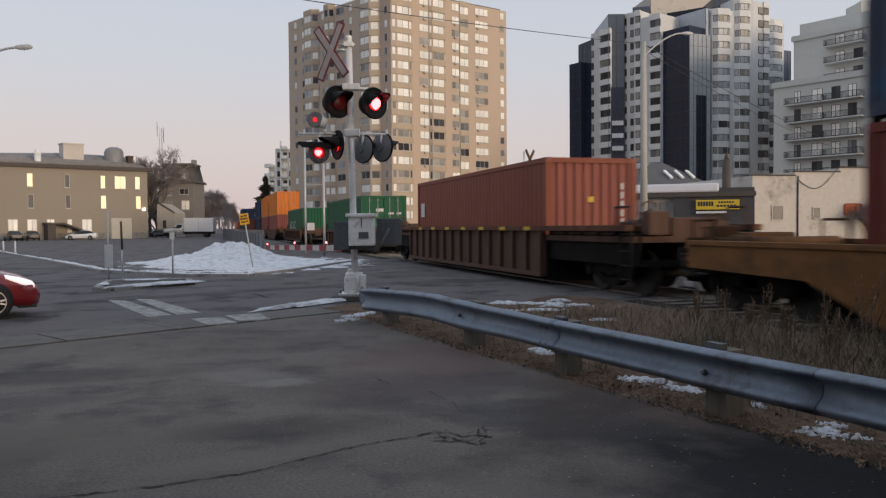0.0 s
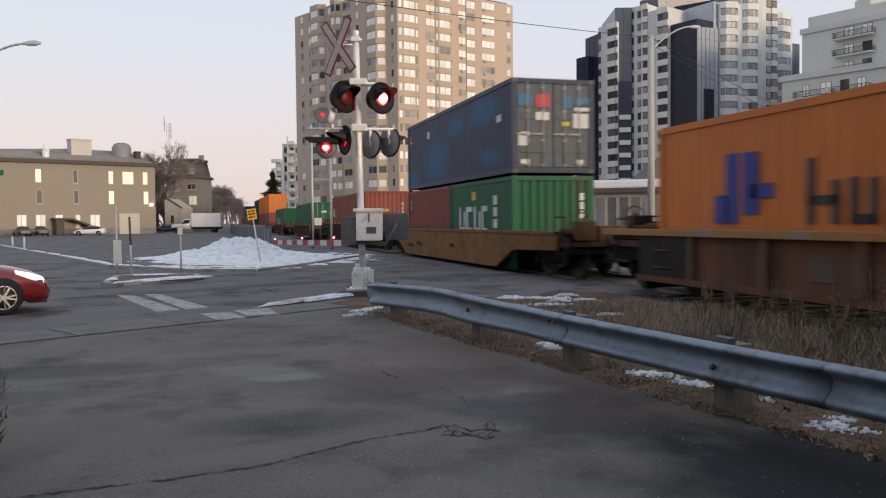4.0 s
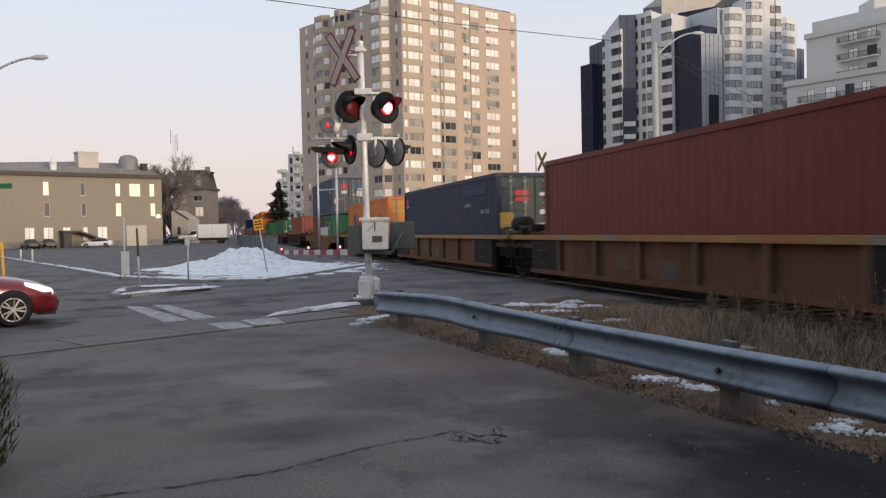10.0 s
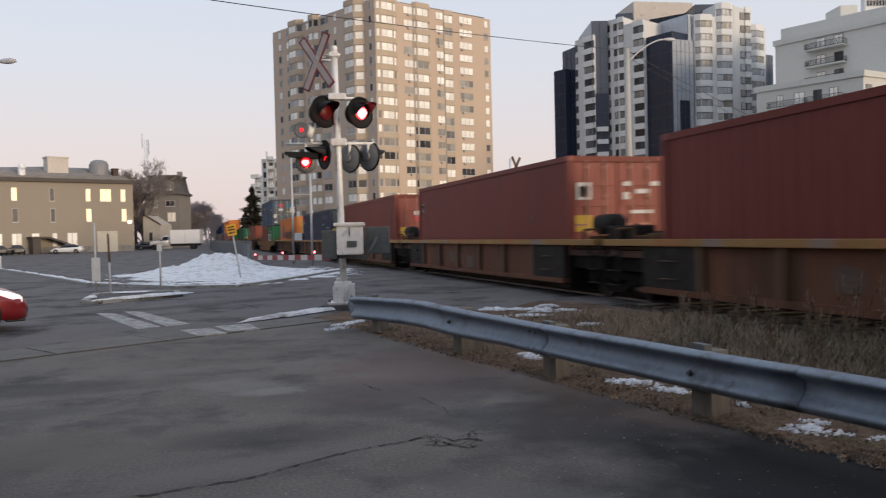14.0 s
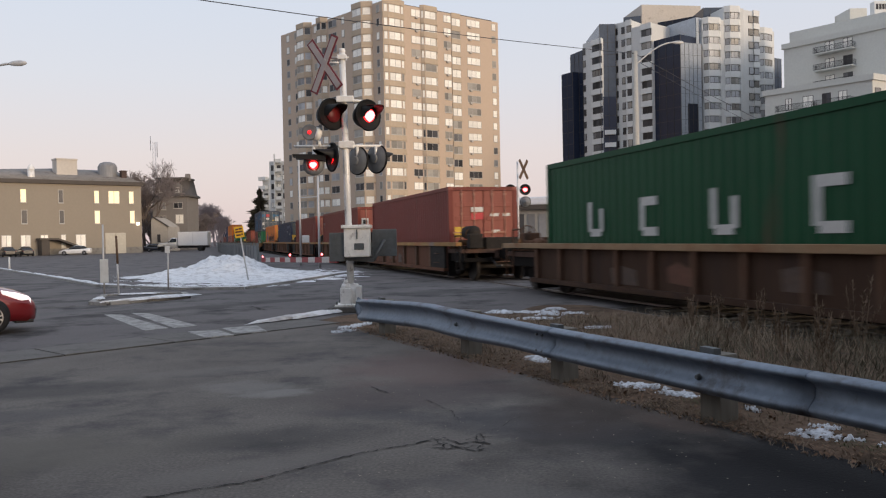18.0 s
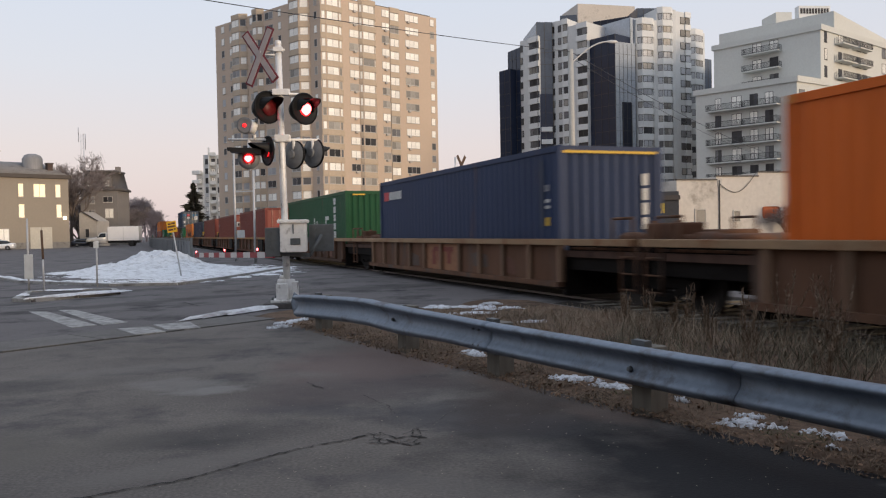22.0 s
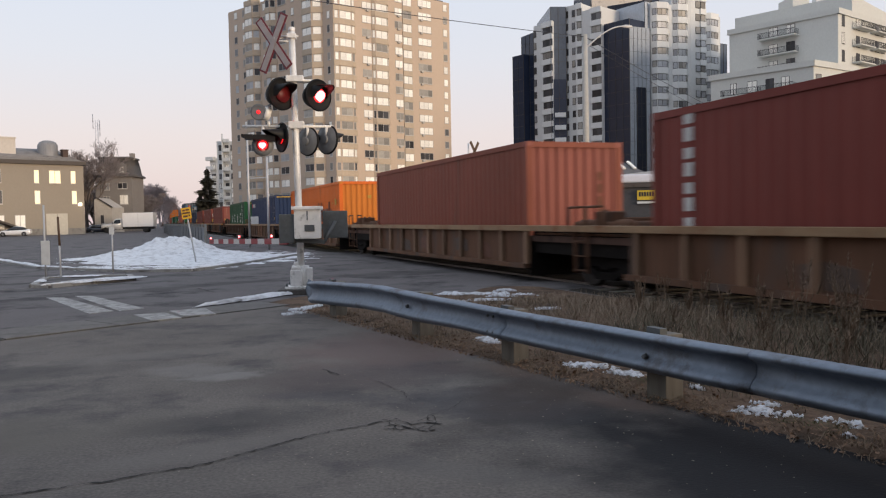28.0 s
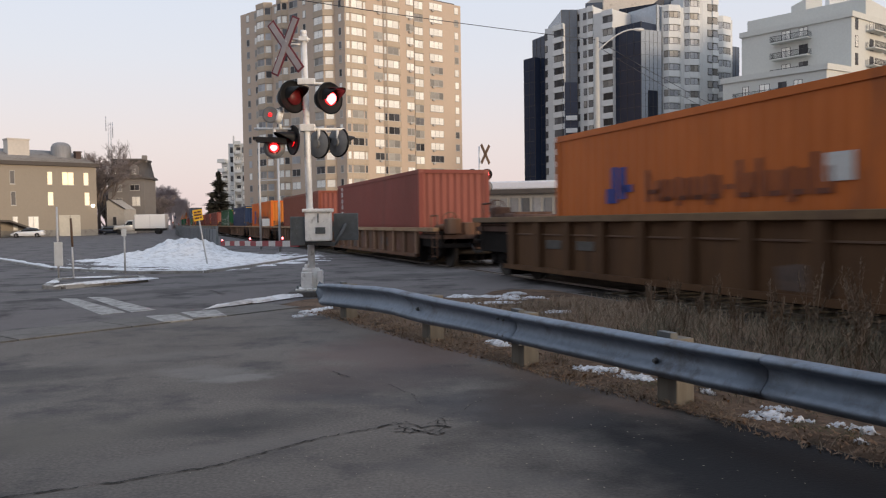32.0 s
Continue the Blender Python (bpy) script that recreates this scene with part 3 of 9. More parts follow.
# verge of bare earth between guardrail and track
bm = B()
vs, vr = 60, 26
rows_ = []
for i in range(vs):
    s = -14 + 28.0 * i / (vs - 1)
    row = []
    for j in range(vr):
        k = j / (vr - 1)
        near = 2.35 + 0.17 * (11.6 - s) if s > 3 else 3.81 + 0.1 * (3 - s)
        p = at_track(s + 0.9 * math.sin(9 * k) * (1 if i == vs - 1 else 0), near + (7.35 - near) * k if near < 7.3 else 7.3)
        z = 0.012 + 0.1 * math.sin(math.pi * k) * min(1, (14 - s) / 3) + 0.03 * noise.noise(p * 1.7) + 0.02 * noise.noise(p * 5)
        row.append(bm.verts.new((p.x, p.y, z if 0 < j < vr - 1 and i < vs - 1 else -0.01)))
    rows_.append(row)
for a, b in zip(rows_, rows_[1:]):
    for j in range(vr - 1):
        bm.faces.new((a[j], a[j + 1], b[j + 1], b[j])).smooth = True
tagged(part("verge", bm, EARTH), "bare brown earth verge between guardrail and railway track", "verge", kind="structure")

# railway: ballast either side of the road, sleepers and rails
bm = B()
for s0, s1 in ((-60, 13.5), (35.0, 420)):
    pts = [(7.3, -0.03), (7.8, 0.0), (8.0, -0.06), (10.3, -0.06), (10.6, 0.0), (11.3, -0.03)]
    lo = [bm.verts.new(at_track(s0, r, z - 0.05)) for r, z in pts]
    hi = [bm.verts.new(at_track(s1, r, z - 0.05)) for r, z in pts]
    for i in range(len(pts) - 1):
        bm.faces.new((lo[i], lo[i + 1], hi[i + 1], hi[i]))
for v in bm.verts:
    v.co.z += 0.06
tagged(part("ballast", bm, BALLAST), "dark crushed-stone ballast under the railway track", "ballast", kind="structure")
track = tagged(new("railway_track"), "railway track with worn steel rails crossing the road", "railway track", kind="structure")
for r in (CENTRE - 0.7175, CENTRE + 0.7175):
    bm = B()
    bar(bm, at_track(-60, r, 0.0), at_track(420, r, 0.0), 0.07, 0.05)
    bar(bm, at_track(-60, r, -0.02), at_track(420, r, -0.02), 0.14, 0.02)
    part("rail", bm, mat("rail_steel", (0.2, 0.18, 0.17), 0.35, 0.9, 10, 0.2, 1, 0.05), track)
bm = B()
for i in range(120):
    s = -20 + 0.55 * i
    if s < 13.4 or s > 35.2:
        a, b = at_track(s, CENTRE - 1.3, -0.01), at_track(s, CENTRE + 1.3, -0.01)
        bar(bm, a, b, 0.22, 0.06)
tagged(part("sleepers", bm, WOOD_POST, track), kind="stuff")

# ---- the container train ----
CARS = []


def travelled(t):
    """How far the train has run, in metres."""
    k = t / 32
    return t * (6.176 - 0.054 * k + 0.452 * k * k - 0.279 * k**3)


def train_pose(s, z=0.0):
    p = at_track(s, CENTRE, z)
    return Matrix.Translation(p) @ Matrix.Rotation(TURN + math.pi / 2, 4, "Z")


def corrugated(bm, length, z0, z1, y, out, pitch=0.283, depth=0.018, mi=0):
    """A trapezoid-ribbed steel wall along x at y, its outer face towards out."""
    n = max(2, int(round(length / pitch)))
    p = length / n
    pts = []
    for i in range(n):
        x = -length / 2 + i * p
        pts += [(x, 0.0), (x + 0.26 * p, 0.0), (x + 0.5 * p, -depth), (x + 0.76 * p, -depth)]
    pts.append((length / 2, 0.0))
    lo = [bm.verts.new((x, y + out * o, z0)) for x, o in pts]
    hi = [bm.verts.new((x, y + out * o, z1)) for x, o in pts]
    for i in range(len(pts) - 1):
        bm.faces.new((lo[i], lo[i + 1], hi[i + 1], hi[i])).material_index = mi


def end_wall(bm, width, z0, z1, x, out):
    n = 9
    p = width / n
    pts = []
    for i in range(n):
        y = -width / 2 + i * p
        pts += [(y, 0.0), (y + 0.3 * p, 0.0), (y + 0.5 * p, -0.045), (y + 0.8 * p, -0.045)]
    pts.append((width / 2, 0.0))
    lo = [bm.verts.new((x + out * o, y, z0)) for y, o in pts]
    hi = [bm.verts.new((x + out * o, y, z1)) for y, o in pts]
    for i in range(len(pts) - 1):
        bm.faces.new((lo[i], lo[i + 1], hi[i + 1], hi[i]))


WORN_ROD = mat("worn_grey_rod", (0.3, 0.29, 0.28), 0.6, 0.2, 14, 0.25, 2, 0.05)
RED_ROD = mat("worn_red_rod", (0.34, 0.17, 0.12), 0.6, 0.1, 14, 0.25, 2, 0.05)
ROD_OF = {"container_red_sunlit": RED_ROD, "container_worn_orange": mat("worn_orange_rod", (0.5, 0.22, 0.09), 0.6, 0.1, 14, 0.25, 2, 0.05)}


def container(s_front, z, length, paint, label, doors=False, marks=(), end_paint=None, height=2.59):
    """A steel freight container: x ahead along the train, +y towards the near side, origin at the middle of its floor."""
    top = thing("shipping_container", train_pose(s_front - length / 2, z), label, "container", "containers on the train")
    W, H, L = 2.438, height, length
    bm = B()
    for out in (1, -1):
        corrugated(bm, L - 0.24, 0.16, H - 0.1, out * (W / 2 - 0.018), out)
    v = [bm.verts.new(c) for c in ((-L / 2 + 0.05, -W / 2 + 0.06, H - 0.02), (L / 2 - 0.05, -W / 2 + 0.06, H - 0.02), (L / 2 - 0.05, W / 2 - 0.06, H - 0.02), (-L / 2 + 0.05, W / 2 - 0.06, H - 0.02))]
    bm.faces.new(v)
    part("body", bm, paint, top)
    bm = B()
    for y in (-1, 1):
        yy = y * (W / 2 - 0.03)
        box(bm, -L / 2 + 0.1, L / 2 - 0.1, yy - 0.03, yy + 0.03, H - 0.12, H - 0.005)
        box(bm, -L / 2 + 0.1, L / 2 - 0.1, yy - 0.035, yy + 0.035, 0.01, 0.17)
        for x in (-1, 1):
            xx = x * (L / 2 - 0.07)
            box(bm, xx - 0.07, xx + 0.07, y * (W / 2 - 0.075) - 0.075, y * (W / 2 - 0.075) + 0.075, 0.1, H - 0.1)
    for x in (-1, 1):
        xx = x * (L / 2 - 0.06)
        box(bm, xx - 0.055, xx + 0.055, -W / 2 + 0.1, W / 2 - 0.1, H - 0.13, H - 0.005)
        box(bm, xx - 0.055, xx + 0.055, -W / 2 + 0.1, W / 2 - 0.1, 0.01, 0.16)
    part("frame", bm, paint, top)
    for x in (-1, 1):
        for y in (-1, 1):
            for zz in (0.06, H - 0.06):
                bm = B()
                rbox(bm, x * (L / 2 - 0.09) - 0.089, x * (L / 2 - 0.09) + 0.089, y * (W / 2 - 0.08) - 0.081, y * (W / 2 - 0.08) + 0.081, zz - 0.06, zz + 0.06, 0.012)
                part("corner_casting", bm, end_paint or paint, top)
    bm = B()
    end_wall(bm, W - 0.3, 0.16, H - 0.13, L / 2 - 0.03, 1)
    part("front_wall", bm, paint, top)
    if doors:
        for y in (-1, 1):
            bm = B()
            y0, y1 = sorted((y * 0.015, y * (W / 2 - 0.15)))
            rbox(bm, -L / 2 + 0.03, -L / 2 + 0.08, y0, y1, 0.17, H - 0.14, 0.01)
            door = part("door", bm, end_paint or paint, top)
            for k in range(1, 5):
                bm = B()
                zz = 0.17 + (H - 0.31) * k / 5
                rbox(bm, -L / 2 + 0.008, -L / 2 + 0.03, y0 + 0.1, y1 - 0.1, zz - 0.07, zz + 0.07, 0.008)
                part("door_rib", bm, end_paint or paint, door)
            for f in (0.3, 0.72):
                bm = B()
                yy = y0 + (y1 - y0) * f
                rod(bm, (-L / 2 + 0.0, yy, 0.1), (-L / 2 + 0.0, yy, H - 0.1), 0.022, seg=8)
                for zz in (0.22, 0.9, 1.7, H - 0.25):
                    box(bm, -L / 2 - 0.01, -L / 2 + 0.03, yy - 0.05, yy + 0.05, zz - 0.03, zz + 0.03)
                box(bm, -L / 2 - 0.02, -L / 2 + 0.02, yy - 0.02, yy + 0.32, 1.05, 1.09)
                part("lock_rod", bm, ROD_OF.get((end_paint or paint).name, WORN_ROD), door, "worn lock rod")
    else:
        bm = B()
        end_wall(bm, W - 0.3, 0.16, H - 0.13, -L / 2 + 0.03, -1)
        part("end_wall", bm, end_paint or paint, top)
    # markings: (face, along from front or across from near side, height, width, height, paint, name)
    for face, u, zz, w, h, m, name in marks:
        bm = B()
        if face == "side":
            x = L / 2 - u
            box(bm, x - w, x, W / 2 - 0.006, W / 2 - 0.001, zz, zz + h)
        else:
            y = W / 2 - u
            box(bm, -L / 2 - 0.004, -L / 2 + 0.016, y - w, y, zz, zz + h)
        part(name, bm, m, top)
    CARS.append((top, s_front - length / 2, z))
    return top


def paint_of(name, colour, rough=0.5, worn=(0.1, 0.05, 0.035), amount=0.12):
    return dull(mat(name, colour, rough, 0.0, 9, 0.16, 0.6, 0.04, worn, amount, streak=True), 0.15)


RED = paint_of("container_red", (0.168, 0.042, 0.033))
MAROON = paint_of("container_maroon", (0.16, 0.038, 0.031))
BROWN_RED = paint_of("container_brown_red", (0.215, 0.058, 0.036))
BRICK_RED = paint_of("container_brick_red", (0.195, 0.048, 0.038))
# lighter red for end faces: the low sun on them is put into the colour
RED_SUNLIT = paint_of("container_red_sunlit", (0.25, 0.081, 0.063))
ORANGE = paint_of("container_orange", (0.64, 0.135, 0.02))
ORANGE_FAR = paint_of("container_light_orange", (0.64, 0.19, 0.035))
ORANGE_DULL = paint_of("container_dull_orange", (0.5, 0.135, 0.03))
# yellower orange for an end face, with its sunlight put into the colour
ORANGE_SUNLIT = paint_of("container_orange_sunlit", (0.56, 0.185, 0.032))
ORANGE_PALE = paint_of("container_worn_orange", (0.56, 0.17, 0.045))
NAVY = paint_of("container_navy", (0.024, 0.034, 0.063))
NAVY2 = paint_of("container_deep_blue", (0.018, 0.035, 0.085))
SLATE = paint_of("container_slate_blue", (0.046, 0.057, 0.088), worn=(0.035, 0.05, 0.08), amount=0.2)
GREY_END = paint_of("container_dull_grey_door", (0.062, 0.078, 0.08))
SLATE_END = paint_of("container_grey_door", (0.09, 0.106, 0.12))
GREEN = paint_of("container_green", (0.018, 0.098, 0.05))
DEEP_GREEN = paint_of("container_deep_green", (0.01, 0.068, 0.03))
WHITE_MARK = mat("white_marking", (0.55, 0.55, 0.53), 0.6, 0, 12, 0.15, 2, 0.02)
BLACK_MARK = mat("black_marking", (0.018, 0.018, 0.024), 0.6, 0, 12, 0.15, 2, 0.02)
BLUE_MARK = mat("blue_marking", (0.02, 0.035, 0.22), 0.6, 0, 12, 0.15, 2, 0.02)
YELLOW_MARK = mat("yellow_marking", (0.6, 0.38, 0.03), 0.6, 0, 12, 0.2, 2, 0.02)
GREY_MARK = mat("grey_marking", (0.24, 0.24, 0.25), 0.6, 0, 12, 0.15, 2, 0.02)
RED_MARK = mat("red_marking", (0.45, 0.03, 0.04), 0.6, 0, 12, 0.15, 2, 0.02)
SILL_MARK = mat("rusty_mark", (0.12, 0.048, 0.027), 0.7, 0, 8, 0.2, 2, 0.02)
OLIVE_MARK = mat("olive_yellow_marking", (0.42, 0.26, 0.03), 0.6, 0, 12, 0.2, 2, 0.02)
FADED_MARK = mat("faded_brown_marking", (0.16, 0.05, 0.025), 0.7, 0, 8, 0.3, 2, 0.02)
CYAN_MARK = mat("faded_blue_marking", (0.02, 0.11, 0.21), 0.6, 0, 5, 0.3, 1, 0.02)


def bars(u, z, widths, height, gap, m, face="side", name="marking"):
    """Unreadable or brand lettering as plain bars."""
    out = []
    for w in widths:
        out.append((face, u, z, w, height, m, name))
        u += w + gap
    return out


def trade_marks():
    """The orange line's blue sign and its row of black letters, as plain shapes."""
    out = [("side", 2.0, 0.72, 0.26, 1.1, BLUE_MARK, "marking"), ("side", 2.34, 0.86, 0.3, 0.95, BLUE_MARK, "marking"), ("side", 1.75, 0.72, 0.3, 0.45, BLUE_MARK, "marking"), ("side", 2.5, 1.1, 0.42, 0.22, BLUE_MARK, "marking")]
    u = 3.5
    for w, h, z in ((0.5, 0.9, 0.72), (0.4, 0.6, 0.72), (0.4, 0.78, 0.54), (0.4, 0.6, 0.72), (0.4, 0.78, 0.54), (0.22, 0.12, 0.98), (0.42, 0.9, 0.72), (0.12, 0.9, 0.72), (0.44, 0.6, 0.72), (0.42, 0.78, 0.54), (0.44, 0.9, 0.72)):
        if w > 0.25:
            out += [("side", u, z, 0.13, h, BLACK_MARK, "marking"), ("side", u + w - 0.13, 0.72, 0.13, 0.58, BLACK_MARK, "marking"), ("side", u, 0.98 if h > 0.85 and w > 0.45 else 0.72, w, 0.12, BLACK_MARK, "marking")]
        else:
            out.append(("side", u, z, w, h, BLACK_MARK, "marking"))
        u += w + 0.13
    return [(f, 1.9 + (u - 1.9) * 1.22, z + 0.14, w * 1.22, h, m, n) for f, u, z, w, h, m, n in out]


def letter_marks(u, z, sizes):
    """A row of white brand letters as plain upright shapes."""
    out = []
    for k, (w, h, gap) in enumerate(sizes):
        out += [("side", u + 0.1, z, w - 0.2, 0.16, WHITE_MARK, "marking"), ("side", u, z + 0.1, 0.15, h - 0.1, WHITE_MARK, "marking")]
        if k % 2 == 0:
            out.append(("side", u + w - 0.15, z + 0.1, 0.15, h - 0.25, WHITE_MARK, "marking"))
        else:
            out.append(("side", u + 0.1, z + h - 0.16, w - 0.2, 0.16, WHITE_MARK, "marking"))
        u += w + gap
    return out


def panel_marks(u, n, m=WHITE_MARK):
    return [("side", u, 0.75 + 0.34 * k, 0.32, 0.26, m, "marking") for k in range(n)]


def plate_marks(end_m=RED_MARK):
    return [("end", 0.78, 1.75, 0.42, 0.16, WHITE_MARK, "marking"), ("end", 0.78, 1.5, 0.42, 0.22, end_m, "marking"), ("end", 0.2, 0.92, 0.36, 0.34, YELLOW_MARK, "marking"),
            ("end", 1.45, 1.6, 0.3, 0.1, WHITE_MARK, "marking"), ("end", 1.5, 1.05, 0.28, 0.1, WHITE_MARK, "marking"), ("end", 1.9, 1.6, 0.25, 0.1, WHITE_MARK, "marking"), ("end", 0.95, 0.7, 0.16, 0.16, WHITE_MARK, "marking")]


FORTY, FLOOR = 12.19, 0.46
UNDER = mat("grimy_underframe", (0.014, 0.012, 0.011), 0.85, 0.2, 12, 0.3, 1.5, 0.2)
container(30.21, FLOOR, FORTY, BROWN_RED, "worn brown-red steel shipping container riding in a well car", end_paint=RED_SUNLIT, marks=[("side", 0.5, 1.3, 0.5, 0.5, WHITE_MARK, "marking"), ("end", 1.1, 1.5, 0.16, 0.14, YELLOW_MARK, "marking")] + [("end", 2.0, 0.5 + 0.22 * k, 0.07, 0.16, WHITE_MARK, "marking") for k in range(7)])
container(8.23, 0.1, 6.05, RED, "short dull red shipping container in the well under another", marks=[("side", 0.42, 1.78, 0.26, 0.36, GREY_MARK, "marking"), ("side", 0.46, 1.9, 0.18, 0.18, BLACK_MARK, "marking")] + [("side", 5.1, 0.7 + 0.3 * k, 0.2, 0.16, FADED_MARK, "marking") for k in range(4)], height=2.53)
container(2.1, 0.1, 6.05, GREEN, "short green shipping container with white lettering, in the well", marks=letter_marks(1.1, 0.93, ((0.62, 0.82, 0.12), (0.68, 0.82, 0.12), (0.62, 0.82, 0.12), (0.62, 0.82, 0.12))) + panel_marks(4.45, 4) + [("side", 2.45, 1.95, 0.35, 0.25, YELLOW_MARK, "marking")] + [("end", 2.0, 0.6 + 0.25 * k, 0.12, 0.2, WHITE_MARK, "marking") for k in range(6)], height=2.53)
for u, z, su, sz in ((4.4, 0.9, 2.3, 1.1), (9.7, 2.0, 2.0, 0.6), (10.2, 0.55, 1.4, 0.4), (1.0, 0.4, 1.2, 0.5), (6.8, 1.9, 1.2, 0.5)):
    pool(SLATE, FORTY / 2 - u, 1.2, su, 6.0, 0.0, (0.02, 0.11, 0.21), 0.75, z, sz)
slate_box = container(8.23, 2.7, FORTY, SLATE, "slate-blue shipping container with faded patches, stacked on two others", True, [("side", 0.5, 1.95, 0.22, 0.2, RED_MARK, "marking"), ("side", 0.5, 1.85, 0.22, 0.08, WHITE_MARK, "marking"), ("side", 3.2, 1.8, 0.26, 0.26, WHITE_MARK, "marking"), ("side", 10.9, 1.5, 0.4, 0.2, WHITE_MARK, "marking")]
          + [("end", u, z, w, h, m, "marking") for u, z, w, h, m in ((0.17, 1.82, 0.44, 0.34, CYAN_MARK), (0.68, 1.8, 0.42, 0.36, RED_MARK), (0.68, 1.45, 0.4, 0.22, WHITE_MARK), (1.48, 1.8, 0.3, 0.34, CYAN_MARK), (1.84, 1.9, 0.44, 0.2, CYAN_MARK), (1.84, 1.72, 0.44, 0.1, WHITE_MARK), (1.8, 1.25, 0.46, 0.4, WHITE_MARK), (1.46, 1.3, 0.22, 0.12, YELLOW_MARK), (0.17, 0.75, 0.26, 0.34, WHITE_MARK), (0.24, 0.25, 0.26, 0.12, WHITE_MARK), (1.9, 0.25, 0.2, 0.12, WHITE_MARK), (0.24, 1.02, 0.26, 0.1, WHITE_MARK))], SLATE_END)
for x in (-FORTY / 2 + 0.1, FORTY / 2 - 0.1):
    for y in (-1.13, 1.13):
        bm = B()
        rbox(bm, x - 0.07, x + 0.07, y - 0.06, y + 0.06, -0.07, 0.001, 0.01)
        part("twist_lock", bm, UNDER, slate_box)
container(-11.45, FLOOR, FORTY, ORANGE_PALE, "orange shipping container with a blue sign and black letter shapes", True, trade_marks() + [("side", 10.9, 1.7, 0.25, 0.2, OLIVE_MARK, "marking"), ("end", 0.2, 1.85, 0.8, 0.06, YELLOW_MARK, "marking"), ("end", 1.4, 1.05, 0.6, 0.1, WHITE_MARK, "marking"), ("end", 1.3, 0.6, 0.8, 0.25, YELLOW_MARK, "marking")], mat("container_worn_orange_end", (0.5, 0.2, 0.032), 0.5, 0, 6, 0.2, 0.9, 0.05, (0.56, 0.3, 0.03), 0.4))
container(-27.25, FLOOR, FORTY, NAVY, "dark navy shipping container with grey doors at its end", True, [("side", 0.45, 1.97, 0.35, 0.3, RED_MARK, "marking"), ("side", 0.45, 1.9, 0.35, 0.06, WHITE_MARK, "marking"), ("side", 9.0, 2.02, 2.2, 0.22, NAVY2, "marking")] + bars(9.0, 1.66, (0.1, 0.12, 0.1, 0.14), 0.1, 0.05, GREY_MARK) + bars(10.7, 1.42, (0.12, 0.1), 0.12, 0.05, GREY_MARK) + bars(11.15, 1.42, (0.14, 0.12), 0.12, 0.05, GREY_MARK) + [("end", u, z, w, h, m, "marking") for u, z, w, h, m in ((0.22, 2.1, 0.7, 0.07, SLATE), (1.4, 2.1, 0.7, 0.07, SLATE), (0.58, 1.74, 0.42, 0.34, RED_MARK), (0.58, 1.86, 0.42, 0.05, WHITE_MARK), (0.66, 1.02, 0.2, 0.2, WHITE_MARK), (1.36, 1.9, 0.3, 0.1, WHITE_MARK), (1.76, 1.9, 0.42, 0.1, WHITE_MARK), (1.36, 1.35, 0.22, 0.14, WHITE_MARK), (1.66, 1.08, 0.48, 0.18, WHITE_MARK), (0.1, 0.95, 0.42, 0.46, OLIVE_MARK))], GREY_END)
container(-43.07, FLOOR, FORTY, RED, "dull red shipping container with door bars at its end", True, [("side", 10.9, 0.8, 0.5, 1.3, MAROON, "marking")] + plate_marks(), RED_SUNLIT)
container(-58.76, FLOOR, FORTY, RED, "dull red shipping container with a small blue and yellow plate", True, [("side", 0.43, 1.73, 0.26, 0.29, WHITE_MARK, "marking"), ("side", 0.45, 1.75, 0.22, 0.25, SLATE, "marking"), ("side", 0.48, 1.85, 0.14, 0.06, YELLOW_MARK, "marking"), ("side", 10.0, 1.2, 0.3, 0.12, SILL_MARK, "marking")] + [("end", u, z, w, h, m, "marking") for u, z, w, h, m in ((0.2, 1.62, 0.36, 0.38, WHITE_MARK), (0.26, 1.68, 0.24, 0.24, BLACK_MARK), (0.16, 0.92, 0.4, 0.36, YELLOW_MARK), (0.72, 0.98, 0.26, 0.22, YELLOW_MARK), (1.35, 1.92, 0.22, 0.1, WHITE_MARK), (1.35, 1.62, 0.2, 0.16, WHITE_MARK), (1.66, 1.75, 0.36, 0.1, WHITE_MARK), (2.05, 1.92, 0.2, 0.1, WHITE_MARK), (1.5, 1.3, 0.6, 0.08, WHITE_MARK))], RED_SUNLIT)
container(-74.64, FLOOR, FORTY, MAROON, "dark maroon shipping container with pale door markings", True, plate_marks(), RED_SUNLIT)
container(-94.69, FLOOR, FORTY, DEEP_GREEN, "green shipping container with spaced white letter shapes", marks=letter_marks(2.1, 0.88, ((0.65, 0.72, 1.45), (0.68, 0.72, 1.5), (0.68, 0.75, 1.6), (0.72, 0.78, 0))) + panel_marks(10.2, 5) + [("end", 0.3, 2.42, 0.5, 0.05, YELLOW_MARK, "marking"), ("end", 1.9, 2.42, 0.5, 0.05, YELLOW_MARK, "marking"), ("end", 0.7, 0.5, 0.3, 0.16, OLIVE_MARK, "marking")] + [("end", 1.85, 0.5 + 0.3 * k, 0.22, 0.24, WHITE_MARK, "marking") for k in range(6)])
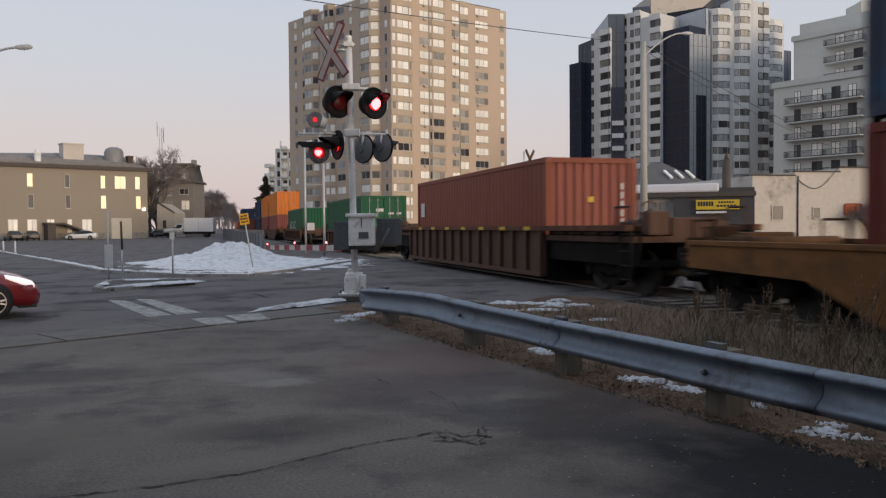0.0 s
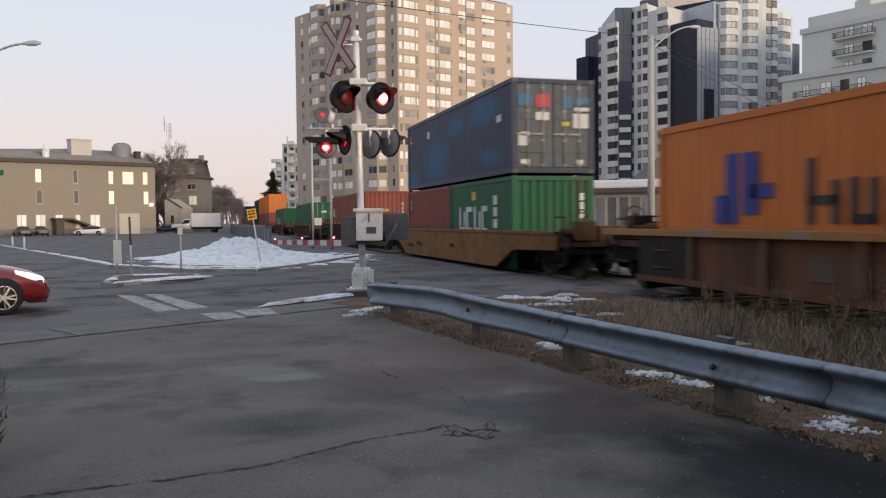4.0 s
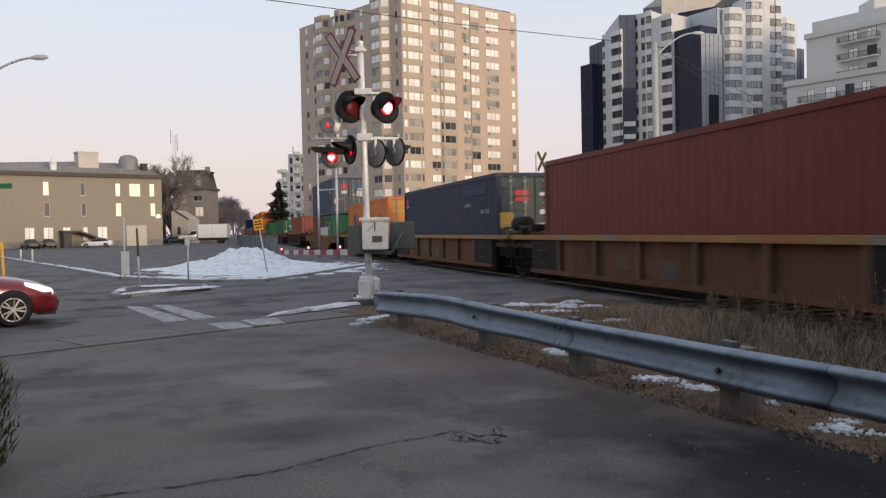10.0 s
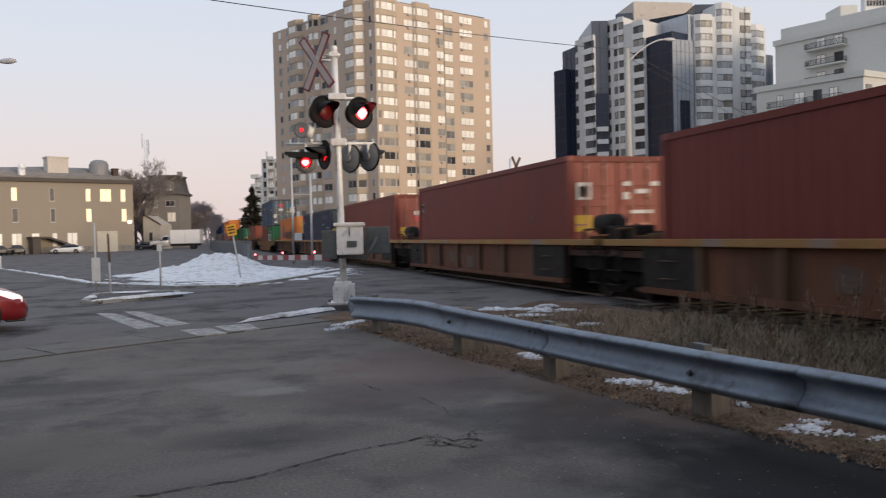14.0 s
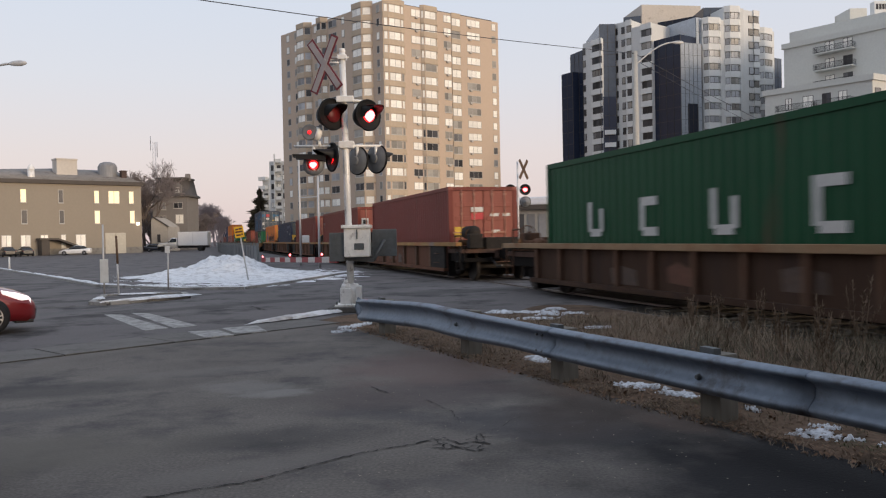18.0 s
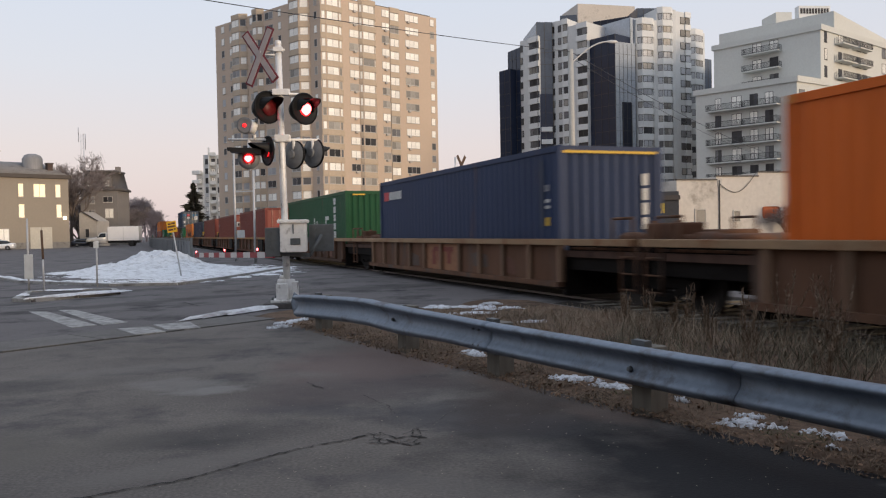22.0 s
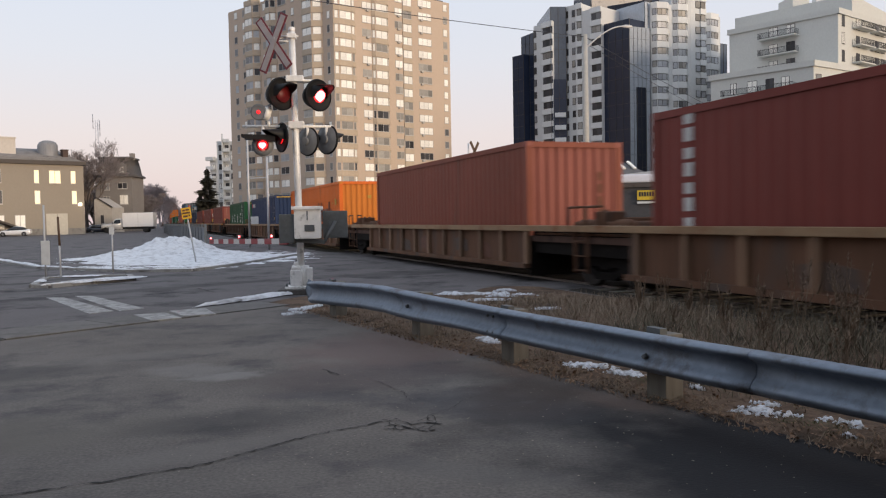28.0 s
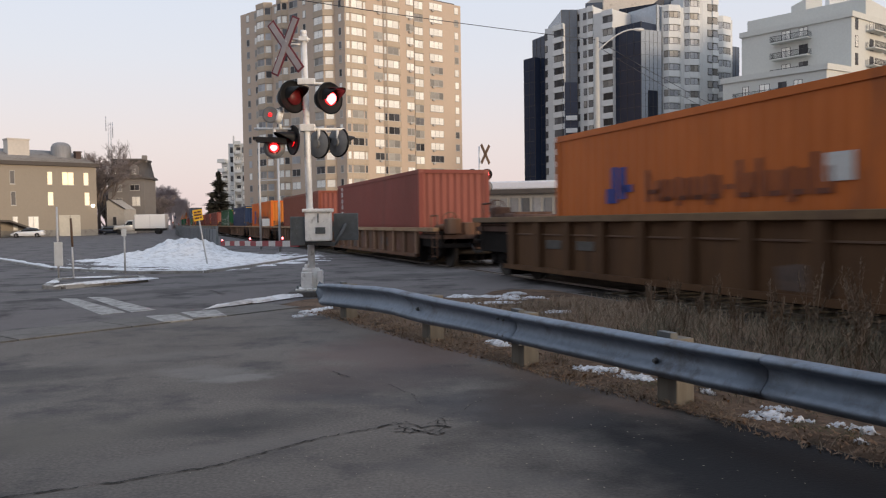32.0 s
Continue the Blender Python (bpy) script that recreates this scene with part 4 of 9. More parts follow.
# the yellow strip atop the end paints in sunlight on the top rail
container(-111.56, FLOOR, FORTY, NAVY2, "deep blue shipping container with a small red and white sign", marks=[("side", 0.5, 1.95, 0.5, 0.28, RED_MARK, "marking"), *bars(1.05, 1.97, (0.2, 0.2, 0.16, 0.2, 0.2), 0.25, 0.06, WHITE_MARK), ("side", 11.36, 0.95, 0.17, 1.4, SLATE, "marking"), ("side", 11.62, 1.7, 0.14, 0.13, GREY_MARK, "marking"), ("side", 11.62, 1.47, 0.16, 0.07, WHITE_MARK, "marking"), ("side", 11.62, 1.35, 0.16, 0.06, WHITE_MARK, "marking"), ("side", 11.62, 1.0, 0.15, 0.17, YELLOW_MARK, "marking"), ("end", 0.1, 2.44, 2.2, 0.05, YELLOW_MARK, "marking")] + [("end", 1.95, 0.9 + 0.3 * k, 0.12, 0.24, WHITE_MARK, "marking") for k in range(4)])
container(-129.65, FLOOR, FORTY, ORANGE, "bright orange shipping container with a blue sign and black letter shapes", marks=trade_marks() + [("side", 11.25, 1.6, 0.3, 0.26, OLIVE_MARK, "marking"), ("side", 10.7, 1.65, 0.12, 0.06, OLIVE_MARK, "marking"), ("end", 1.25, 1.85, 0.16, 0.14, OLIVE_MARK, "marking")], end_paint=ORANGE_SUNLIT)
container(-147.81, FLOOR, FORTY, BROWN_RED, "brown-red shipping container with a ribbed end in sunlit red", end_paint=RED_SUNLIT, marks=[("end", 1.8, 0.6 + 0.28 * k, 0.1, 0.2, FADED_MARK, "marking") for k in range(5)])
container(-164.68, FLOOR, FORTY, BRICK_RED, "dark red shipping container with upright white letter shapes", end_paint=RED_SUNLIT, marks=[("side", 0.85, 0.7 + 0.27 * k, 0.2, 0.17 + 0.04 * (k % 2), WHITE_MARK, "marking") for k in range(7)])
container(-186.25, FLOOR + 0.06, FORTY, ORANGE_DULL, "orange shipping container with a small blue sign and faded letter shapes", marks=[(f, 0.61 * u + 0.95, 0.72 + 0.5 * z, 0.61 * w, 0.6 * h, FADED_MARK if m is BLACK_MARK else m, n) for f, u, z, w, h, m, n in trade_marks()] + [("side", 7.25, 1.3, 0.45, 0.36, WHITE_MARK, "marking")])
# ahead, far down the line
container(54.1, FLOOR, FORTY, GREEN, "green shipping container with door bars and white plates", True, plate_marks(GREEN))
container(80.3, FLOOR, FORTY, GREEN, "green shipping container far down the train", marks=letter_marks(2, 0.85, ((0.7, 0.7, 0.6),) * 4))
for s, lo, hi in ((104.4, RED_SUNLIT, ORANGE_FAR), (118.8, RED_SUNLIT, ORANGE_FAR), (133.0, NAVY, NAVY2), (147.0, RED, None), (161.0, BROWN_RED, None), (175.0, GREEN, None), (188.0, NAVY, NAVY2), (204.0, RED, None), (220.0, ORANGE, None)):
    container(s, 0.3, FORTY, lo, "shipping container far down the train")
    if hi:
        container(s, 2.9, FORTY, hi, "upper shipping container of a stack far down the train", hi is ORANGE_FAR)


# ---- well cars ----
SILL_RUST = mat("rusty_sill", (0.145, 0.069, 0.044), 0.8, 0.1, 10, 0.3, 0.8, 0.15, (0.06, 0.04, 0.03), 0.5, streak=True)
RIB_RUST = mat("rusty_rib", (0.13, 0.075, 0.046), 0.8, 0.1, 10, 0.3, 0.8, 0.15, (0.08, 0.045, 0.032), 0.4, streak=True)
RIB_TAN = mat("worn_tan_rib", (0.25, 0.15, 0.092), 0.8, 0.05, 10, 0.35, 1.2, 0.15, (0.09, 0.055, 0.04), 0.6, spread=0.3, streak=True)
SILL_TAN = mat("worn_tan_sill", (0.148, 0.08, 0.051), 0.8, 0.1, 10, 0.35, 0.9, 0.15, (0.095, 0.082, 0.074), 0.45, streak=True)
PANEL_GRIME = dull(mat("black_grime_panel", (0.027, 0.024, 0.022), 0.9, 0.0, 10, 0.3, 1.5, 0.15, (0.05, 0.04, 0.034), 0.4), 0.2)
SILL_GRIMY = mat("grimy_brown_sill", (0.072, 0.043, 0.03), 0.8, 0.1, 10, 0.3, 0.8, 0.15, (0.05, 0.035, 0.03), 0.5, streak=True)
SILL_YELLOW = mat("faded_yellow_sill", (0.19, 0.092, 0.038), 0.75, 0.0, 10, 0.3, 0.9, 0.12, (0.085, 0.052, 0.028), 0.5)
SILL_OCHRE = mat("grimy_ochre_sill", (0.106, 0.058, 0.031), 0.8, 0.0, 10, 0.3, 0.7, 0.12, (0.07, 0.04, 0.025), 0.5, streak=True)
CHORD_OCHRE = mat("ochre_chord", (0.16, 0.098, 0.048), 0.75, 0.0, 10, 0.3, 1, 0.1, (0.1, 0.055, 0.03), 0.5)
SLOT_GREY = mat("sill_opening_grey", (0.09, 0.085, 0.077), 0.8, 0.1, 10, 0.3, 2, 0.1, (0.06, 0.05, 0.04), 0.4)
SILL_BROWN = mat("dark_brown_sill", (0.115, 0.07, 0.055), 0.8, 0.1, 10, 0.3, 0.8, 0.15, (0.05, 0.035, 0.03), 0.4, streak=True)
CHORD_YELLOW = mat("yellow_chord", (0.28, 0.155, 0.045), 0.7, 0.0, 10, 0.25, 0.9, 0.1, (0.3, 0.1, 0.03), 0.45)
for x, w, colour in ((-5.0, 0.5, (0.2, 0.16, 0.15)), (-3.1, 0.7, (0.32, 0.11, 0.03)), (-1.9, 0.4, (0.36, 0.2, 0.05)), (0.7, 0.6, (0.33, 0.12, 0.035)), (2.0, 0.35, (0.22, 0.17, 0.15)), (4.3, 0.4, (0.21, 0.17, 0.16)), (5.5, 0.6, (0.33, 0.13, 0.04))):
    pool(CHORD_YELLOW, x, 1.5, w, 0.6, 0.0, colour, 0.8, 1.2, 1.0)
CHORD_TAN = mat("tan_chord", (0.29, 0.185, 0.1), 0.75, 0.0, 10, 0.25, 1, 0.1, (0.2, 0.075, 0.025), 0.55)
for sill_paint in (SILL_RUST, SILL_TAN, SILL_GRIMY, SILL_YELLOW, SILL_OCHRE, SILL_BROWN, UNDER):
    dull(sill_paint, 0.12)
WHEEL = mat("wheel_steel", (0.03, 0.025, 0.022), 0.7, 0.3, 12, 0.3, 2, 0.1)


def wheel_set(parent, x):
    bm = B()
    for y in (-0.76, 0.76):
        m = Matrix.Translation((x, y, 0.45)) @ Matrix.Rotation(math.pi / 2, 4, "X")
        lathe(bm, ((0.06, -0.09), (0.3, -0.05), (0.43, -0.07), (0.455, -0.07), (0.44, 0.06), (0.32, 0.02), (0.06, 0.07), (0.0, 0.07)), m, 20)
    rod(bm, (x, -0.8, 0.45), (x, 0.8, 0.45), 0.085)
    return part("wheelset", bm, WHEEL, parent)


def bogie(parent, x):
    """A two-axle truck with cast side frames."""
    bm = B()
    for y in (-1.02, 1.02):
        bar(bm, (x - 1.05, y, 0.5), (x + 1.05, y, 0.5), 0.16, 0.16)
        bar(bm, (x - 0.75, y, 0.45), (x - 0.3, y, 0.26), 0.14, 0.14)
        bar(bm, (x + 0.75, y, 0.45), (x + 0.3, y, 0.26), 0.14, 0.14)
        bar(bm, (x - 0.35, y, 0.25), (x + 0.35, y, 0.25), 0.16, 0.14)
        for k in (-0.2, -0.07, 0.07, 0.2):
            rod(bm, (x + k, y, 0.28), (x + k, y, 0.48), 0.05, seg=8)
        for k in (-0.88, 0.88):
            rod(bm, (x + k, y - 0.09, 0.45), (x + k, y + 0.13, 0.45), 0.12, seg=10)
    bar(bm, (x, -1.1, 0.5), (x, 1.1, 0.5), 0.4, 0.25)
    b = part("bogie", bm, UNDER, parent, "black cast bogie with springs")
    for k in (-0.88, 0.88):
        w = wheel_set(b, x + k)


def well_car(s_mid, half, well_half, sill_m, chord_m, ribs, top=1.21, label="", smooth=False, ends=(True, True), couplers=(True, True), markers=False, tag=None):
    """A well car: half its length over the end platforms, well_half the well's; ribs: rib places along the sill."""
    car = thing("well_car", train_pose(s_mid), label, "rail car", "well cars of the train")
    YO = 1.5
    bot = 0.12 if smooth else 0.2 if markers else 0.28
    for y in (1, -1):
        bm = B()
        yy = y * YO
        o0, o1 = sorted((yy, yy - y * 0.16))
        if smooth:
            # plate side, cut up towards both ends
            prof = ((-half + 0.5, top), (half - 0.5, top), (half - 0.5, top - 0.42), (well_half + 0.1, top - 0.48), (well_half - 1.3, bot), (-well_half + 1.3, bot), (-well_half - 0.1, top - 0.48), (-half + 0.5, top - 0.42))
            a = [bm.verts.new((x, yy, z)) for x, z in prof]
            b = [bm.verts.new((x, yy - y * 0.12, z)) for x, z in prof]
            bm.faces.new(a)
            bm.faces.new(b[::-1])
            for i in range(len(a)):
                bm.faces.new((a[i], a[(i + 1) % len(a)], b[(i + 1) % len(a)], b[i]))
        else:
            box(bm, -well_half, well_half, *sorted((yy - y * 0.1, yy - y * 0.13)), bot, top - 0.1)
            box(bm, -well_half, well_half, *sorted((yy + y * 0.02, yy - y * 0.16)), bot, bot + 0.1)
        sill = part("side_sill", bm, sill_m, car)
        if not smooth:
            bm = B()
            rbox(bm, -half + 0.15, half - 0.15, o0 - 0.02 * (y < 0), o1 + 0.02 * (y > 0), top - 0.12, top, 0.012)
            part("top_chord", bm, chord_m, car)
            bm = B()
            rw = 0.14 if sill_m is SILL_OCHRE else 0.05
            box(bm, -rw, rw, *sorted((yy - y * 0.11, yy + y * 0.0)), bot + 0.1, top - 0.12)
            me = None
            for x in ribs:
                if me is None:
                    rib = part("rib", bm, SILL_TAN if sill_m is SILL_GRIMY else RIB_TAN if chord_m is CHORD_TAN else RIB_RUST if sill_m is SILL_RUST else sill_m, sill)
                    rib.matrix_basis = Matrix.Translation((x, 0, 0))
                    me = rib.data
                else:
                    shared("rib", me, sill, Matrix.Translation((x, 0, 0)))
        else:
            bm = B()
            rbox(bm, -half + 0.5, half - 0.5, o0 - 0.03 * (y < 0), o1 + 0.03 * (y > 0), top - 0.06, top + 0.02, 0.012)
            part("top_chord", bm, chord_m, car)
        if sill_m is SILL_RUST:
            for x0, x1 in ((-well_half, -4.72), (4.72, well_half)):
                bm = B()
                box(bm, x0, x1, *sorted((yy - y * 0.1, yy - y * 0.02)), bot + 0.1, top - 0.125)
                panel = part("end_panel", bm, PANEL_GRIME, sill, "grimy dark end panel of the sill")
                for z in (0.55, 0.85):
                    bm = B()
                    xm = (x0 + x1) / 2
                    rod(bm, (xm - 0.22, yy + y * 0.02, z), (xm + 0.22, yy + y * 0.02, z), 0.014, seg=6)
                    for k in (-0.22, 0.22):
                        rod(bm, (xm + k, yy - y * 0.03, z), (xm + k, yy + y * 0.02, z), 0.014, seg=6)
                    part("ladder_rung", bm, SILL_BROWN, panel)
        if sill_m is SILL_OCHRE:
            bm = B()
            rbox(bm, -well_half, well_half, *sorted((yy - y * 0.1, yy - y * 0.07)), top - 0.4, top - 0.37, 0.006)
            part("side_rail", bm, RIB_RUST, sill, "thin rusty rail along the sill")
            # added plates whose pale colour stands in for light through the sill's openings
            for x0, x1 in list(zip(ribs, ribs[1:]))[-3:-1] + list(zip(ribs, ribs[1:]))[1:3]:
                bm = B()
                rbox(bm, x0 + 0.33, x1 - 0.3, *sorted((yy - y * 0.1, yy - y * 0.085)), 0.78, 0.96, 0.006)
                part("slot_plate", bm, SLOT_GREY, sill, "pale grey plate standing in for an opening in the sill")
        if markers:
            for x in (-5.6, -3.9, -2.2, -0.5, 1.2, 2.9, 4.6):
                bm = B()
                box(bm, x - 0.2, x + 0.2, *sorted((yy + y * 0.021, yy + y * 0.03)), top - 0.11, top - 0.02)
                part("marker", bm, YELLOW_MARK, sill, "yellow reflector plate")
        if tag and y == 1:
            for k, (x, w) in enumerate(tag):
                bm = B()
                y0, y1 = sorted((yy - y * 0.1, yy - y * 0.09)) if not smooth else sorted((yy, yy + y * 0.01))
                z0, hh = 0.42 + 0.06 * (k % 3), 0.12 if smooth else 0.3
                tilt = 0.05 * (k % 2)
                v = [bm.verts.new(c) for yv in (y0, y1) for c in ((x - w, yv, z0), (x + w * 0.9, yv, z0 + tilt), (x + w, yv, z0 + hh), (x + w * 0.2, yv, z0 + hh * 1.2 + tilt), (x - w * 0.9, yv, z0 + hh * 0.93))]
                bm.faces.new(v[:5])
                bm.faces.new(v[5:][::-1])
                for i in range(5):
                    bm.faces.new((v[i], v[(i + 1) % 5], v[5 + (i + 1) % 5], v[5 + i]))
                part("faded_mark", bm, PANEL_GRIME if smooth else SILL_MARK if k % 2 else GRAFFITI, sill, "grimy dark slot" if smooth else "faded rubbed paint mark")
    bm = B()
    box(bm, -well_half, well_half, -1.3, 1.3, bot - 0.05, bot + 0.01)
    for x in (-1, 1):
        box(bm, x * well_half - 0.06, x * well_half + 0.06, -1.35, 1.35, 0.12, top - 0.25)
    part("well_floor", bm, UNDER, car)
    for x, on, coup in ((1, ends[0], couplers[0]), (-1, ends[1], couplers[1])):
        bm = B()
        x0, x1 = sorted((x * well_half, x * (half - 0.1)))
        box(bm, x0, x1, -1.36, 1.36, top - 0.34, top - 0.22)
        bar(bm, (x0, 0, top - 0.45), (x1, 0, top - 0.45), 0.5, 0.4)
        for y in (-1.1, 1.1):
            bar(bm, (x * well_half, y, top - 0.2), (x * (half - 0.3), y * 0.6, top - 0.2), 0.2, 0.16)
        part("end_platform", bm, SILL_BROWN, car)
        for y in (-1.24, 1.24):
            bm = B()
            box(bm, x0, x1, y - 0.04, y + 0.04, 0.62, top - 0.12)
            part("end_skirt", bm, UNDER, car)
        bm = B()
        box(bm, x0, x1, -1.2, 1.2, 0.6, 0.72)
        part("draft_sill", bm, UNDER, car)
        # end rails, hand brake wheel and grab irons
        xx = x * (half - 0.35)
        gear_m = SILL_OCHRE if sill_m is SILL_RUST else SILL_TAN if chord_m is CHORD_TAN else SILL_BROWN if not smooth else SILL_OCHRE
        rail_top = top + (0.2 if sill_m is SILL_RUST else 0.35)
        for y in (-1.3, 1.3):
            bm = B()
            rod(bm, (xx, y, top - 0.3), (xx, y, rail_top), 0.025, seg=6)
            rod(bm, (xx - x * 0.6, y, top - 0.1), (xx - x * 0.6, y, rail_top), 0.025, seg=6)
            rod(bm, (xx, y, rail_top), (xx - x * 0.6, y, rail_top), 0.025, seg=6)
            part("grab_iron", bm, gear_m, car)
        bm = B()
        rbox(bm, xx - 0.25, xx + 0.25, -0.55, 0.55, top - 0.25, top + 0.14, 0.03)
        rbox(bm, xx - 0.42, xx - 0.12, 0.7, 1.15, top - 0.2, top + 0.26, 0.04)
        rod(bm, (xx + 0.2, 0.75, top - 0.2), (xx + 0.2, 0.75, top + 0.3), 0.05, seg=8)
        part("gear_box", bm, PANEL_GRIME if sill_m is SILL_RUST else gear_m, car, "rusty brake gear box")
        bm = B()
        rod(bm, (xx - 0.5 * x, -1.2, top - 0.02), (xx - 0.5 * x, 1.2, top - 0.02), 0.09, seg=8)
        part("cross_pipe", bm, gear_m, car)
        # slatted walkway, ladder, brake cylinder and rods on the end platform
        for k in range(5):
            bm = B()
            xs = x0 + 0.12 + (x1 - x0 - 0.24) * k / 5
            rbox(bm, xs, xs + (x1 - x0) / 7, -1.32, 1.32, top - 0.2, top - 0.155, 0.01)
            part("walkway_plank", bm, gear_m, car)
        for y in (-1, 1):
            bm = B()
            for zz in (0.35, 0.62, 0.9):
                rod(bm, (xx - 0.22, y * 1.4, zz), (xx + 0.22, y * 1.4, zz), 0.016, seg=6)
            for k in (-0.22, 0.22):
                rod(bm, (xx + k, y * 1.4, 0.3), (xx + k, y * 1.4, top - 0.1), 0.02, seg=6)
            part("end_ladder", bm, gear_m if chord_m is CHORD_TAN else PANEL_GRIME, car)
        bm = B()
        drum = sill_m is SILL_RUST and x < 0
        cz, cr = (top + 0.3, 0.21) if drum else (top - 0.02, 0.13)
        lathe(bm, ((0.0, -0.02), (cr * 0.7, 0.0), (cr, 0.06), (cr, 0.5 if not drum else 0.8), (cr * 0.7, 0.56 if not drum else 0.86), (0.0, 0.58 if not drum else 0.88)), Matrix.Translation((min(xx - x * 0.9, xx - x * 0.35) - (0.45 if drum else 0.0), 0.85, cz)) @ Matrix.Rotation(radians(90), 4, "Y"), 16)
        rod(bm, (xx - x * 0.35, 0.95, top - 0.02), (xx + x * 0.1, 0.8, top - 0.08), 0.03, seg=6)
        part("brake_cylinder", bm, PANEL_GRIME if drum else gear_m, car, "black air reservoir drum" if drum else "grimy brake cylinder")
        bm = B()
        for k in range(6):
            a = 2 * math.pi * k / 6
            rod(bm, (xx, 0.9, top + 0.22), (xx, 0.9 + 0.22 * math.cos(a), top + 0.22 + 0.22 * math.sin(a)), 0.012, seg=5)
        lathe(bm, [(0.23 + 0.016 * math.cos(q), 0.016 * math.sin(q)) for q in (2 * math.pi * k / 6 for k in range(7))], Matrix.Translation((xx, 0.9, top + 0.22)) @ Matrix.Rotation(radians(90), 4, "Y"), 18)
        rod(bm, (xx - 0.03, 0.9, top + 0.22), (xx + 0.03, 0.9, top + 0.22), 0.04, seg=8)
        part("hand_brake", bm, gear_m, car, "hand brake wheel") if coup else bm.free()
        if on:
            bogie(car, x * (half - (0.0 if not coup else 1.55)))
        if coup:
            bm = B()
            bar(bm, (x * (half - 0.4), 0, 0.85), (x * (half + 0.35), 0, 0.85), 0.25, 0.25)
            rbox(bm, x * (half + 0.5) - 0.18, x * (half + 0.5) + 0.18, -0.2, 0.2, 0.68, 1.02, 0.05)
            part("coupler", bm, UNDER, car)
            bm = B()
            rod(bm, (x * (half - 0.1), 0.4, 0.75), (x * (half + 0.3), 0.35, 0.45), 0.03, seg=6)
            rod(bm, (x * (half + 0.3), 0.35, 0.45), (x * (half + 0.6), 0.3, 0.5), 0.03, seg=6)
            part("air_hose", bm, BLACK_PAINT, car)
    CARS.append((car, s_mid, 0.0))
    return car


def mid(front):
    return front - FORTY / 2


RIBS = [-6.53 + 1.27 * i for i in range(11)]
WIDE = [-4.66, -2.8, -0.95, 0.95, 2.8, 4.66]
well_car(mid(30.21), 10.6, 6.4, SILL_BROWN, SILL_RUST, [-6.3 + 0.9 * i for i in range(15)], 1.4, "dark brown well car with closely ribbed sides and yellow plates", markers=True)
well_car(mid(8.23), 10.0, 6.7, SILL_YELLOW, SILL_YELLOW, (), 1.12, "faded yellow smooth-sided well car", smooth=True, tag=((4.5, 0.55), (3.2, 0.45), (-1.2, 0.3)))
five = [mid(s) for s in (-11.45, -27.25, -43.07, -58.76, -74.64)]
for i, s in enumerate(five):
    well_car(s, 7.9, 6.35, SILL_RUST, CHORD_YELLOW, WIDE, 1.22, "rust-brown articulated well car with a yellow top edge", ends=(i == 0, True), couplers=(i == 0, i == 4), tag=((0.0, 0.3), (0.9, 0.35), (1.7, 0.25)))
ten = [mid(s) for s in (-94.69, -111.56, -129.65, -147.81, -164.68)]
for i, s in enumerate(ten):
    well_car(s, 8.45 if i in (0, 4) else 9.05, 6.5, SILL_TAN if i else SILL_GRIMY, CHORD_TAN, RIBS, 1.2, "dirty tan ribbed well car streaked with rust", ends=(i == 0, True), couplers=(i == 0, i == 4), tag=((2.2, 0.5), (0.3, 0.4), (-2.6, 0.45), (-4.2, 0.3)))
bm = B()
box(bm, -1.38, 1.05, 1.4, 1.412, 0.3, 1.06)
orange_panel = part("sprayed_panel", bm, mat("faded_orange_spray", (0.27, 0.125, 0.06), 0.75, 0, 10, 0.25, 1.5, 0.1, (0.2, 0.06, 0.03), 0.5), CARS[-4][0], "faded orange sprayed panel of the sill")
bm = B()
for x0, x1, z0, z1 in ((-0.9, 0.5, 0.86, 0.98), (-0.75, -0.5, 0.55, 0.86), (-0.1, 0.2, 0.6, 0.86), (0.35, 0.6, 0.5, 0.9)):
    box(bm, x0, x1, 1.412, 1.418, z0, z1)
part("spray_mark", bm, mat("faded_red_spray", (0.2, 0.045, 0.03), 0.75, 0, 10, 0.3, 2, 0.1), orange_panel, "faded red sprayed strokes")
well_car(mid(-186.25), 10.3, 8.2, SILL_OCHRE, CHORD_OCHRE, [-7.8 + 1.3 * i for i in range(13)], 1.46, "yellow-brown grimy well car with heavy ribs", tag=((-1.0, 0.5),))
for s in (54.1, 80.3):
    well_car(mid(s), 6.6, 6.4, SILL_BROWN, SILL_RUST, RIBS, 1.25, "brown ribbed well car far down the train", couplers=(False, False))
for s in (104.4, 118.8, 133.0, 147.0, 161.0, 175.0, 188.0, 204.0, 220.0):
    well_car(mid(s), 7.4, 6.3, SILL_BROWN, SILL_RUST, (), 1.2, "brown well car far down the train", smooth=True, couplers=(False, False))

# ---- buildings ----
BRICK = mat("tan_brick", (0.53, 0.418, 0.325), 0.85, 0, 4, 0.08, 0.05, 0.1)
BRICK_DIM = mat("olive_tan_render", (0.285, 0.248, 0.2), 0.85, 0, 4, 0.05, 0.12, 0.05)
STONE = mat("pale_precast", (0.6, 0.61, 0.605), 0.8, 0, 3, 0.08, 0.05, 0.1)
STUCCO = mat("pale_grey_stucco", (0.58, 0.585, 0.55), 0.85, 0, 3, 0.07, 0.06, 0.1)
CREAM = mat("cream_render", (0.54, 0.5, 0.45), 0.85, 0, 3, 0.1, 0.15, 0.1, (0.3, 0.27, 0.23), 0.2)
DARK_GLASS = glass("dark_curtain_glass", (0.026, 0.036, 0.066), 0.21)
MIRROR_GLASS = glass("silver_curtain_glass", (0.38, 0.42, 0.47), 0.1)
